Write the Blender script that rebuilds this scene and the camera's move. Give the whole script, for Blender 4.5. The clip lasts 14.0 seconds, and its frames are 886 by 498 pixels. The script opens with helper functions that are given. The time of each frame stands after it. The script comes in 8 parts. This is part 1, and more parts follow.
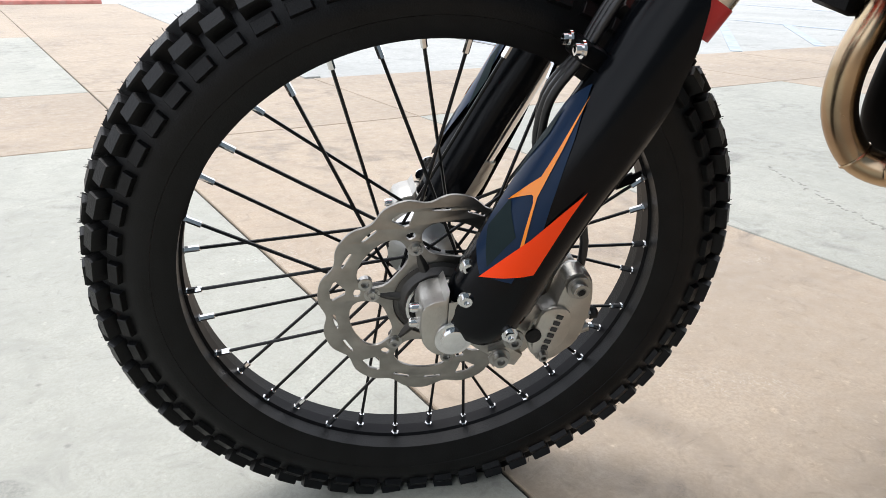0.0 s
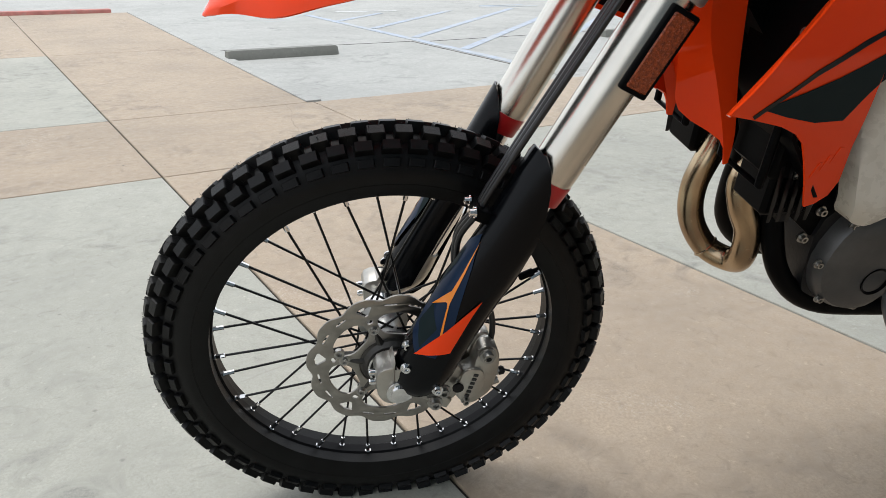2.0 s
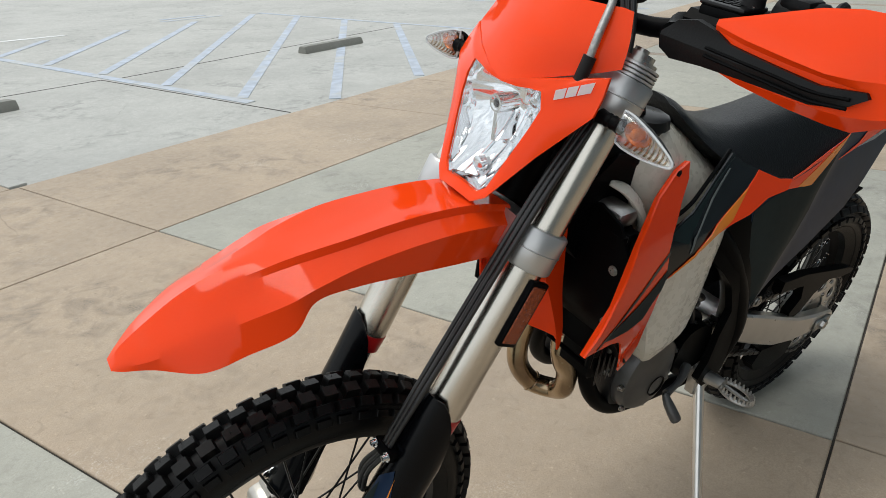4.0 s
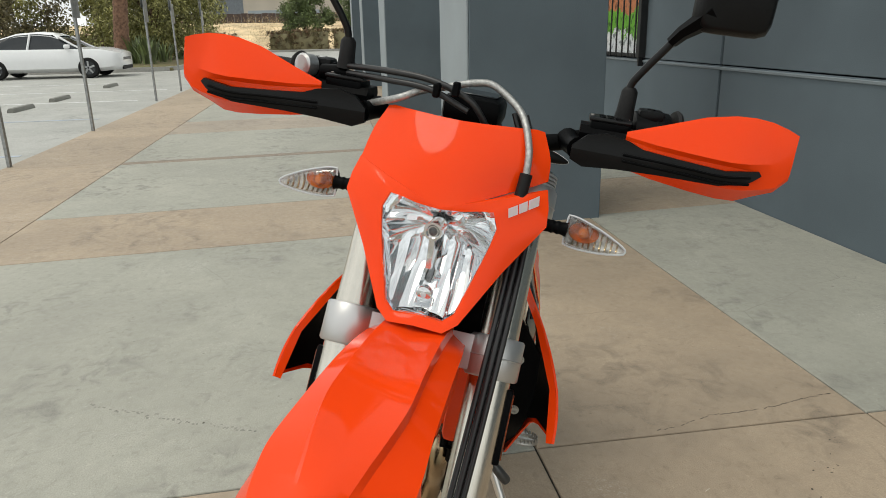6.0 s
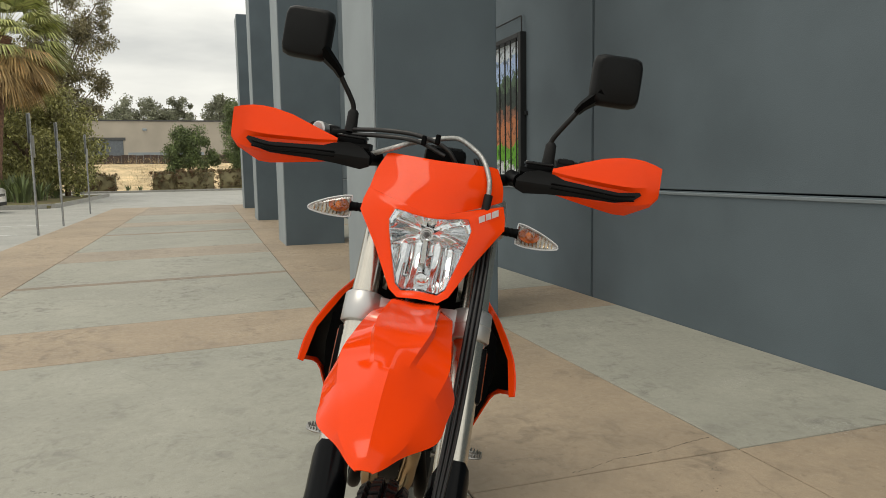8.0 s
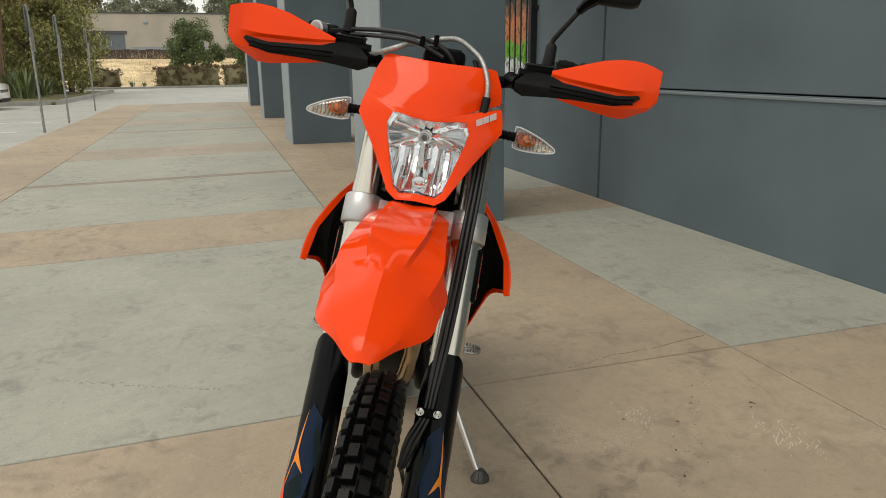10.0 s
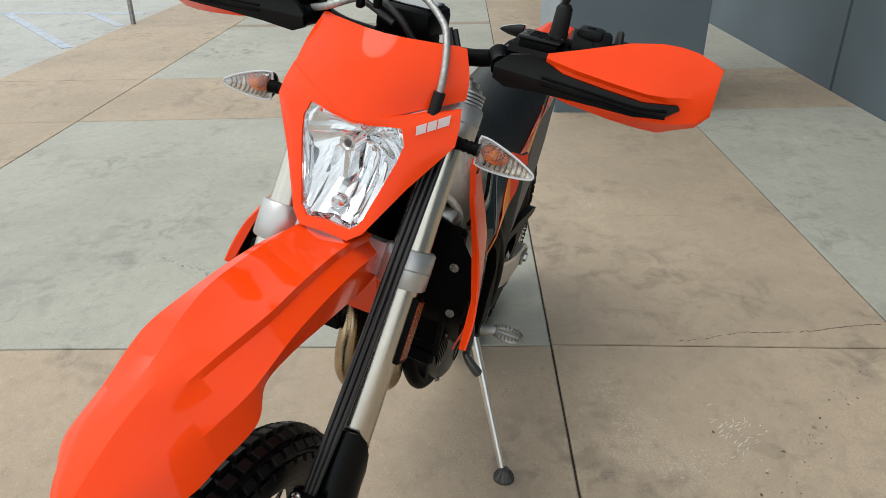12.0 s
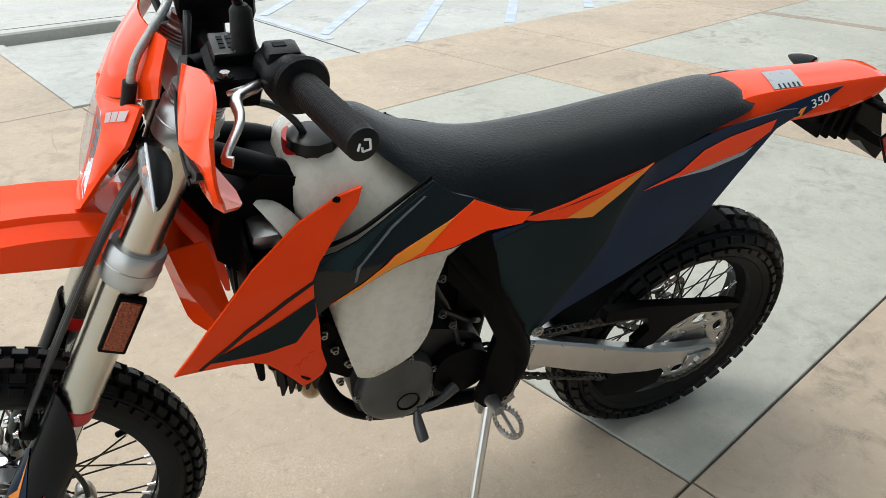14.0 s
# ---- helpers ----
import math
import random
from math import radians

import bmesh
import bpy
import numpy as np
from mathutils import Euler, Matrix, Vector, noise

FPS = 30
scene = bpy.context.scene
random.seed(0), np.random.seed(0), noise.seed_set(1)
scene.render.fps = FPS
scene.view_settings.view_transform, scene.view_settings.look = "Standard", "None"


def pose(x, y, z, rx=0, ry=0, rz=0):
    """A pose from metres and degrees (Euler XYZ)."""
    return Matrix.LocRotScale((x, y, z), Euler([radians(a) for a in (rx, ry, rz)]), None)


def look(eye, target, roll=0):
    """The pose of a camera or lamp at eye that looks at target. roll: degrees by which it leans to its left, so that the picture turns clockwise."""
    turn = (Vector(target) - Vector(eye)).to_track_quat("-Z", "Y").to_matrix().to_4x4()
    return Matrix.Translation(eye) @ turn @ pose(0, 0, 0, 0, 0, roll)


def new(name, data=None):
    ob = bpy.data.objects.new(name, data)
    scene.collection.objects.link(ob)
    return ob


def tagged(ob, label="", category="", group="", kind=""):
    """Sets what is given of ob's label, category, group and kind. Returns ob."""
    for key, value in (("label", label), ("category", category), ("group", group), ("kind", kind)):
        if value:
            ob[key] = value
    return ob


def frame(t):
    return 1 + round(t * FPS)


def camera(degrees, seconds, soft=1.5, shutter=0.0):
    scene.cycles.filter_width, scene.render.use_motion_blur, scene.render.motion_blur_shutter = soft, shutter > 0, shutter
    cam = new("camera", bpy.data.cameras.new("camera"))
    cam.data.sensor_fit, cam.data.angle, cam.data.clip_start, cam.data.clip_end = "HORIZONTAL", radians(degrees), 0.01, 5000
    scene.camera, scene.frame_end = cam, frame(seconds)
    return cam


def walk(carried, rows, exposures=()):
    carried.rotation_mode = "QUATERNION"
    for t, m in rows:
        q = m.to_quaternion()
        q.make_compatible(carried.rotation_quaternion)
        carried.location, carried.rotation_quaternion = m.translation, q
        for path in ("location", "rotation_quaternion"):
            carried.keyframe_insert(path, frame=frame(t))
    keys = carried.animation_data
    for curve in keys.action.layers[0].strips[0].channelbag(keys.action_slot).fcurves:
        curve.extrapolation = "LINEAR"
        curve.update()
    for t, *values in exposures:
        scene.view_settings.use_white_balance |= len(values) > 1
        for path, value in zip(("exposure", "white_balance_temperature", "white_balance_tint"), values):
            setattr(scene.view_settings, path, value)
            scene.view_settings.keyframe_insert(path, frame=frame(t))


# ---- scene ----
cam = camera(63.9, 14.0, soft=0.35)
PATH = [
    (0, (0.121, 0.129, 0.65), (0.215, 1.98, -0.102), 1.4),
    (0.5, (0.153, 0.066, 0.699), (0.228, 1.916, -0.057), 0.9),
    (1, (0.169, 0.002, 0.741), (0.24, 1.85, -0.021), 1.0),
    (1.5, (0.173, -0.066, 0.809), (0.241, 1.778, 0.04), 0.8),
    (2, (0.188, -0.113, 0.89), (0.264, 1.728, 0.111), 0.8),
    (2.5, (0.155, -0.144, 0.999), (0.265, 1.689, 0.206), 1.0),
    (3, (0.106, -0.131, 1.114), (0.326, 1.686, 0.307), 0.2),
    (3.5, (0.046, -0.108, 1.224), (0.545, 1.65, 0.41), -0.2),
    (6, (-0.391, 0.462, 1.318), (1.406, 1.111, 0.725), -1.2),
    (6.5, (-0.544, 0.504, 1.303), (1.373, 0.926, 0.915), -1.3),
    (7, (-0.742, 0.515, 1.254), (1.203, 0.879, 0.965), -1.1),
    (9.5, (-0.88, 0.511, 1.15), (1.077, 0.876, 0.958), -0.8),
    (10, (-0.874, 0.488, 1.19), (1.026, 0.862, 0.692), -0.7),
    (10.5, (-0.814, 0.429, 1.288), (1.036, 0.817, 0.633), -0.6),
    (11, (-0.679, 0.368, 1.326), (1.089, 0.766, 0.479), -0.9),
    (11.5, (-0.45, 0.29, 1.364), (1.229, 0.888, 0.458), -0.3),
    (12, (-0.286, 0.195, 1.377), (1.254, 1.089, 0.465), -0.2),
    (12.5, (-0.14, 0.032, 1.385), (1.192, 1.193, 0.447), -0.0),
    (13, (0.124, -0.078, 1.355), (1.188, 1.323, 0.404), -0.0),
    (13.5, (0.419, -0.15, 1.358), (1.163, 1.438, 0.395), 0.4),
    (14, (0.696, -0.21, 1.367), (1.112, 1.487, 0.393), 0.7),
]
walk(cam, [(t, look(eye, target, roll)) for t, eye, target, roll in PATH], [(0.0, 1.02, 6220, 11), (1.5, 0.66, 6260, 10), (2.0, 0.58, 6320, 9), (3.5, 0.4, 6430, 7), (6.0, 0.27, 6850, 5), (7.0, 0.14, 7100, 6), (9.5, 0.1, 7350, 6), (11.0, 0.40, 6850, 5), (12.5, 0.48, 6450, 5), (13.0, 0.60, 6400, 5), (14.0, 0.86, 6350, 5)])

# ---- light ----
SITE = pose(0, 0, 0, 0, 0, 28.55)          # a runs along the facade, b away from it towards the parking lot

world = bpy.data.worlds.new("overcast")
scene.world = world
world.use_nodes = True
wn, wl = world.node_tree.nodes, world.node_tree.links
wn.clear()
w_out = wn.new("ShaderNodeOutputWorld")
w_bg = wn.new("ShaderNodeBackground")
w_sky = wn.new("ShaderNodeTexSky")
w_sky.sky_type, w_sky.sun_disc = "NISHITA", False
w_sky.sun_elevation, w_sky.sun_rotation = radians(58), radians(-20)
w_sky.dust_density, w_sky.air_density = 4.0, 1.0
w_co = wn.new("ShaderNodeTexCoord")
w_map = wn.new("ShaderNodeMapping")
w_map.inputs["Scale"].default_value = (1.0, 1.0, 4.2)
w_noise = wn.new("ShaderNodeTexNoise")
w_noise.inputs["Scale"].default_value, w_noise.inputs["Detail"].default_value, w_noise.inputs["Roughness"].default_value = 2.6, 5, 0.5
w_ramp = wn.new("ShaderNodeValToRGB")
w_ramp.color_ramp.elements[0].position, w_ramp.color_ramp.elements[0].color = 0.3, (7.0, 7.3, 7.8, 1)
w_ramp.color_ramp.elements[1].position, w_ramp.color_ramp.elements[1].color = 0.7, (12.6, 12.8, 13.1, 1)
w_mix = wn.new("ShaderNodeMix")
w_mix.data_type = "RGBA"
w_mix.inputs[0].default_value = 0.9
wl.new(w_co.outputs["Generated"], w_map.inputs["Vector"])
wl.new(w_map.outputs[0], w_noise.inputs["Vector"])
wl.new(w_noise.outputs["Fac"], w_ramp.inputs["Fac"])
wl.new(w_sky.outputs[0], w_mix.inputs[6])
wl.new(w_ramp.outputs[0], w_mix.inputs[7])
wl.new(w_mix.outputs[2], w_bg.inputs["Color"])
w_bg.inputs["Strength"].default_value = 0.094
wl.new(w_bg.outputs[0], w_out.inputs["Surface"])

sun = new("sun", bpy.data.lights.new("sun", "SUN"))
sun.data.energy, sun.data.angle, sun.data.color = 0.8, radians(28), (1.0, 0.96, 0.9)
sun.matrix_world = look((-6, 10, 30), (2, 2, 0))


# ---- materials ----
def material(name, color, rough=0.5, metal=0.0, vary=0.12, scale=8.0, bump=0.0, bump_scale=60.0, tint=None, coat=0.0,
             stain=0.0, stain_scale=1.5, stain_color=(0.1, 0.09, 0.08), spec=0.5, island=False, rough_vary=0.1, detail=4, emit=None):
    """A Principled surface: colour varied at a large and a fine scale, uneven gloss, fine relief."""
    m = bpy.data.materials.new(name)
    m.use_nodes = True
    n, l = m.node_tree.nodes, m.node_tree.links
    p = n["Principled BSDF"]
    p.inputs["Metallic"].default_value = metal
    p.inputs["Specular IOR Level"].default_value = spec
    p.inputs["Coat Weight"].default_value = coat
    p.inputs["Coat Roughness"].default_value = 0.06
    co = n.new("ShaderNodeTexCoord")
    big = n.new("ShaderNodeTexNoise")
    big.inputs["Scale"].default_value, big.inputs["Detail"].default_value = scale, detail
    l.new(co.outputs["Object"], big.inputs["Vector"])
    other = tint if tint else tuple(c * (1 - vary * 2) for c in color)
    lighter = tuple(min(1.0, c * (1 + vary)) for c in color)
    mix = n.new("ShaderNodeMix")
    mix.data_type = "RGBA"
    rng = n.new("ShaderNodeMapRange")
    rng.inputs["From Min"].default_value, rng.inputs["From Max"].default_value = 0.3, 0.72
    l.new(big.outputs["Fac"], rng.inputs["Value"])
    l.new(rng.outputs[0], mix.inputs[0])
    mix.inputs[6].default_value, mix.inputs[7].default_value = (*other, 1), (*lighter, 1)
    last = mix.outputs[2]
    if stain > 0:
        st = n.new("ShaderNodeTexNoise")
        st.inputs["Scale"].default_value, st.inputs["Detail"].default_value, st.inputs["Distortion"].default_value = stain_scale, 6, 0.6
        l.new(co.outputs["Object"], st.inputs["Vector"])
        r2 = n.new("ShaderNodeMapRange")
        r2.inputs["From Min"].default_value, r2.inputs["From Max"].default_value, r2.inputs["To Max"].default_value = 0.5, 0.78, stain
        l.new(st.outputs["Fac"], r2.inputs["Value"])
        m2 = n.new("ShaderNodeMix")
        m2.data_type = "RGBA"
        l.new(r2.outputs[0], m2.inputs[0])
        l.new(last, m2.inputs[6])
        m2.inputs[7].default_value = (*stain_color, 1)
        last = m2.outputs[2]
    if island:
        geo = n.new("ShaderNodeNewGeometry")
        hs = n.new("ShaderNodeHueSaturation")
        r3 = n.new("ShaderNodeMapRange")
        r3.inputs["To Min"].default_value, r3.inputs["To Max"].default_value = 0.5, 1.5
        l.new(geo.outputs["Random Per Island"], r3.inputs["Value"])
        l.new(r3.outputs[0], hs.inputs["Value"])
        l.new(last, hs.inputs["Color"])
        last = hs.outputs[0]
    l.new(last, p.inputs["Base Color"])
    fine = n.new("ShaderNodeTexNoise")
    fine.inputs["Scale"].default_value, fine.inputs["Detail"].default_value = bump_scale, 5
    l.new(co.outputs["Object"], fine.inputs["Vector"])
    rr = n.new("ShaderNodeMapRange")
    rr.inputs["To Min"].default_value, rr.inputs["To Max"].default_value = max(0.02, rough - rough_vary), min(1.0, rough + rough_vary)
    l.new(fine.outputs["Fac"], rr.inputs["Value"])
    l.new(rr.outputs[0], p.inputs["Roughness"])
    if bump > 0:
        b = n.new("ShaderNodeBump")
        b.inputs["Strength"].default_value, b.inputs["Distance"].default_value = bump, 0.002
        l.new(fine.outputs["Fac"], b.inputs["Height"])
        l.new(b.outputs[0], p.inputs["Normal"])
    if emit:
        p.inputs["Emission Color"].default_value, p.inputs["Emission Strength"].default_value = (*emit[:3], 1), emit[3]
    return m


def concrete(name, color, dark, spots=0.5):
    """Broom-finished outdoor concrete: blotches, fine speckle, dark drips and pores."""
    m = bpy.data.materials.new(name)
    m.use_nodes = True
    n, l = m.node_tree.nodes, m.node_tree.links
    p = n["Principled BSDF"]
    co, oi = n.new("ShaderNodeTexCoord"), n.new("ShaderNodeObjectInfo")
    add = n.new("ShaderNodeVectorMath")
    add.operation = "ADD"
    sc = n.new("ShaderNodeVectorMath")
    sc.operation = "SCALE"
    sc.inputs["Scale"].default_value = 0.0
    l.new(oi.outputs["Location"], sc.inputs[0])
    l.new(co.outputs["Object"], add.inputs[0])
    l.new(sc.outputs[0], add.inputs[1])

    def noise_at(scale, detail, lo, hi, a=0.0, b=1.0, distort=0.0, rough=0.55):
        t = n.new("ShaderNodeTexNoise")
        t.inputs["Scale"].default_value, t.inputs["Detail"].default_value = scale, detail
        t.inputs["Distortion"].default_value, t.inputs["Roughness"].default_value = distort, rough
        l.new(add.outputs[0], t.inputs["Vector"])
        r = n.new("ShaderNodeMapRange")
        r.inputs["From Min"].default_value, r.inputs["From Max"].default_value = lo, hi
        r.inputs["To Min"].default_value, r.inputs["To Max"].default_value = a, b
        l.new(t.outputs["Fac"], r.inputs["Value"])
        return r.outputs[0]

    def blend(fac, a, b):
        x = n.new("ShaderNodeMix")
        x.data_type = "RGBA"
        l.new(fac, x.inputs[0])
        for i, v in ((6, a), (7, b)):
            if isinstance(v, tuple):
                x.inputs[i].default_value = (*v, 1)
            else:
                l.new(v, x.inputs[i])
        return x.outputs[2]

    c = blend(noise_at(1.1, 5, 0.3, 0.7), dark, color)
    c = blend(noise_at(5.5, 8, 0.42, 0.70, 0, 0.55, 0.9, 0.7), c, tuple(v * 0.66 for v in color))
    c = blend(noise_at(16, 7, 0.55, 0.74, 0, 0.75 * spots + 0.25, 1.6, 0.7), c, tuple(v * 0.36 for v in color))
    c = blend(noise_at(3.1, 9, 0.60, 0.70, 0, 0.42, 2.2, 0.75), c, tuple(v * 0.5 for v in color))
    c = blend(noise_at(70, 5, 0.60, 0.72, 0, 0.55, 0.3, 0.7), c, tuple(v * 0.45 for v in color))
    c = blend(noise_at(45, 4, 0.62, 0.76, 0, 0.6), c, tuple(min(1, v * 1.35) for v in color))
    c = blend(noise_at(2.3, 3, 0.62, 0.8, 0, 0.35, 0.5), c, tuple(min(1, v * 1.3) for v in color))
    # grey-brown dirt: broad patches, and smudges in clusters; pale scuffs
    def both_of(a, b):
        g = n.new("ShaderNodeMath")
        g.operation = "MULTIPLY"
        l.new(a, g.inputs[0])
        l.new(b, g.inputs[1])
        return g.outputs[0]
    dirt = tuple(v * 0.45 + 0.10 * sum(color) / 3 for v in color)
    c = blend(noise_at(0.75, 6, 0.46, 0.66, 0, 0.46, 0.6), c, dirt)
    c = blend(both_of(noise_at(8.5, 8, 0.48, 0.66, 0, 1, 0.7, 0.62), noise_at(1.3, 3, 0.47, 0.62, 0, 0.85, 0.4)), c, tuple(v * 0.72 for v in dirt))
    c = blend(both_of(noise_at(38, 6, 0.52, 0.60, 0, 1, 2.5, 0.7), noise_at(2.1, 3, 0.60, 0.70, 0, 0.7, 0.3)), c, tuple(min(1, v * 0.7 + 0.25) for v in color))
    vor = n.new("ShaderNodeTexVoronoi")
    vor.inputs["Scale"].default_value = 3.0
    l.new(add.outputs[0], vor.inputs["Vector"])
    rv = n.new("ShaderNodeMapRange")
    rv.inputs["From Min"].default_value, rv.inputs["From Max"].default_value = 0.012, 0.03
    rv.inputs["To Min"].default_value, rv.inputs["To Max"].default_value = 0.8, 0.0
    l.new(vor.outputs["Distance"], rv.inputs["Value"])
    c = blend(rv.outputs[0], c, (0.06, 0.055, 0.05))
    c = blend(noise_at(150, 4, 0.42, 0.62, 0, 0.75, 0, 0.7), c, tuple(v * 0.74 for v in color))
    v2 = n.new("ShaderNodeTexVoronoi")
    v2.inputs["Scale"].default_value = 9.0
    l.new(add.outputs[0], v2.inputs["Vector"])
    r4 = n.new("ShaderNodeMapRange")
    r4.inputs["From Min"].default_value, r4.inputs["From Max"].default_value = 0.02, 0.06
    r4.inputs["To Min"].default_value, r4.inputs["To Max"].default_value = 0.55, 0.0
    l.new(v2.outputs["Distance"], r4.inputs["Value"])
    c = blend(r4.outputs[0], c, tuple(v * 0.35 for v in color))
    # hairline cracks here and there
    wob = n.new("ShaderNodeTexNoise")
    wob.inputs["Scale"].default_value, wob.inputs["Detail"].default_value = 3.0, 6
    l.new(add.outputs[0], wob.inputs["Vector"])
    wsc = n.new("ShaderNodeVectorMath")
    wsc.operation = "SCALE"
    wsc.inputs["Scale"].default_value = 0.10
    l.new(wob.outputs["Color"], wsc.inputs[0])
    wad = n.new("ShaderNodeVectorMath")
    wad.operation = "ADD"
    l.new(add.outputs[0], wad.inputs[0])
    l.new(wsc.outputs[0], wad.inputs[1])
    cr = n.new("ShaderNodeTexVoronoi")
    cr.feature = "DISTANCE_TO_EDGE"
    cr.inputs["Scale"].default_value = 0.55
    l.new(wad.outputs[0], cr.inputs["Vector"])
    r5 = n.new("ShaderNodeMapRange")
    r5.inputs["From Min"].default_value, r5.inputs["From Max"].default_value = 0.0004, 0.0022
    r5.inputs["To Min"].default_value, r5.inputs["To Max"].default_value = 1.0, 0.0
    l.new(cr.outputs["Distance"], r5.inputs["Value"])
    gate = n.new("ShaderNodeMath")
    gate.operation = "MULTIPLY"
    l.new(r5.outputs[0], gate.inputs[0])
    l.new(noise_at(0.9, 2, 0.55, 0.66, 0, 0.4), gate.inputs[1])
    c = blend(gate.outputs[0], c, tuple(v * 0.3 for v in color))
    hs = n.new("ShaderNodeHueSaturation")
    rr = n.new("ShaderNodeMapRange")
    rr.inputs["To Min"].default_value, rr.inputs["To Max"].default_value = 0.94, 1.06
    l.new(oi.outputs["Random"], rr.inputs["Value"])
    l.new(rr.outputs[0], hs.inputs["Value"])
    l.new(c, hs.inputs["Color"])
    l.new(hs.outputs[0], p.inputs["Base Color"])
    l.new(noise_at(30, 4, 0.3, 0.7, 0.5, 0.78), p.inputs["Roughness"])
    bp = n.new("ShaderNodeBump")
    bp.inputs["Strength"].default_value, bp.inputs["Distance"].default_value = 0.35, 0.002
    l.new(noise_at(190, 6, 0.2, 0.8), bp.inputs["Height"])
    l.new(bp.outputs[0], p.inputs["Normal"])
    return m


TAN = concrete("tan_concrete", (0.465, 0.369, 0.270), (0.395, 0.308, 0.222))
# far strips: tan greyed in the colour for contrast lost with distance
FAR_TAN = concrete("far_tan_concrete", (0.45, 0.375, 0.295), (0.40, 0.335, 0.265))
BROWN = concrete("brown_concrete", (0.36, 0.285, 0.215), (0.32, 0.255, 0.19))
GREY = concrete("grey_concrete", (0.435, 0.427, 0.366), (0.37, 0.364, 0.312))
LOT = concrete("lot_concrete", (0.48, 0.48, 0.45), (0.40, 0.40, 0.375), 0.3)
STOP = concrete("wheel_stop_concrete", (0.26, 0.26, 0.23), (0.16, 0.16, 0.14))
KERB = concrete("kerb_concrete", (0.42, 0.41, 0.38), (0.3, 0.3, 0.27))
JOINT = material("joint_dirt", (0.05, 0.043, 0.036), 0.9, vary=0.3, scale=6)
RED_PAINT = material("red_kerb_paint", (0.52, 0.20, 0.17), 0.6, stain=0.5, stain_scale=9, stain_color=(0.4, 0.36, 0.32))
BLUE_PAINT = material("worn_blue_paint", (0.425, 0.478, 0.560), 0.7, stain=1.0, stain_scale=2.5, stain_color=(0.47, 0.47, 0.44))
WHITE_PAINT = material("worn_white_paint", (0.75, 0.76, 0.76), 0.7, stain=0.8, stain_scale=6, stain_color=(0.45, 0.45, 0.42))
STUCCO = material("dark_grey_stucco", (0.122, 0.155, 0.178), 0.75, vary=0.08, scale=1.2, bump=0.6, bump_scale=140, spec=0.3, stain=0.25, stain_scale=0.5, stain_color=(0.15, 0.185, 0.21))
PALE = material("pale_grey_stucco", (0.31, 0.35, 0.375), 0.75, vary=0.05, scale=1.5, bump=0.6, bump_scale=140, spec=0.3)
LEDGE = material("ledge_paint", (0.205, 0.24, 0.262), 0.75, vary=0.06, scale=3)
GROOVE = material("dark_wall_joint", (0.03, 0.034, 0.036), 0.8)
GALV = material("galvanised_steel", (0.34, 0.35, 0.35), 0.45, 0.8, vary=0.15, scale=20)
BLACK_IRON = material("black_iron", (0.012, 0.013, 0.014), 0.5)
BEIGE = material("beige_stucco", (0.50, 0.44, 0.36), 0.85, vary=0.06, scale=0.4)
SHUTTER = material("grey_roll_door", (0.17, 0.19, 0.21), 0.6)
DARK_FENCE = material("dark_brown_fence", (0.07, 0.05, 0.045), 0.8)
ROOF_DARK = material("flat_roof", (0.1, 0.1, 0.1), 0.8)
BARK = material("bark", (0.16, 0.11, 0.075), 0.9, vary=0.3, scale=6, bump=0.8, bump_scale=25)
PALM_BARK = material("palm_bark", (0.23, 0.13, 0.085), 0.9, vary=0.3, scale=9, bump=1.0, bump_scale=30)
LEAF = material("pepper_leaves", (0.27, 0.26, 0.095), 0.6, vary=0.35, scale=1.2, island=True, tint=(0.17, 0.17, 0.06))
LEAF_DARK = material("dark_leaves", (0.23, 0.20, 0.105), 0.6, vary=0.3, scale=1.0, island=True)
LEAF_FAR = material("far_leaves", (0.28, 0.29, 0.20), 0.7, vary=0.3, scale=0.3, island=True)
LEAF_BUSH = material("bush_leaves", (0.17, 0.22, 0.085), 0.6, vary=0.3, scale=1.5, island=True)
HEDGE_LEAF = material("hedge_leaves", (0.125, 0.115, 0.048), 0.6, vary=0.3, scale=3, island=True, tint=(0.14, 0.07, 0.04))
FROND = material("palm_frond_green", (0.42, 0.42, 0.17), 0.45, vary=0.3, scale=2, island=True, tint=(0.26, 0.30, 0.11))
FROND_DRY = material("palm_frond_dry", (0.58, 0.40, 0.19), 0.7, vary=0.25, scale=2, island=True)
DRY_GRASS = material("dry_grass", (0.48, 0.37, 0.22), 0.9, vary=0.2, scale=0.8, island=True)
LAWN = material("lawn", (0.10, 0.11, 0.045), 0.9, vary=0.3, scale=1.5, tint=(0.16, 0.12, 0.06))
CAR_WHITE = material("white_car_paint", (0.78, 0.79, 0.80), 0.25, vary=0.01, coat=0.8)
CAR_GLASS = material("dark_car_glass", (0.02, 0.024, 0.028), 0.08, vary=0.05)
RUBBER = material("rubber", (0.005, 0.005, 0.0055), 0.62, vary=0.2, scale=40, bump=0.25, bump_scale=300, spec=0.3)
ALLOY = material("alloy_wheel", (0.35, 0.36, 0.37), 0.35, 0.9)
LAMP_CLEAR = material("lamp_plastic", (0.6, 0.62, 0.64), 0.12, vary=0.02)
TAIL_RED = material("tail_lamp_red", (0.35, 0.012, 0.012), 0.2)


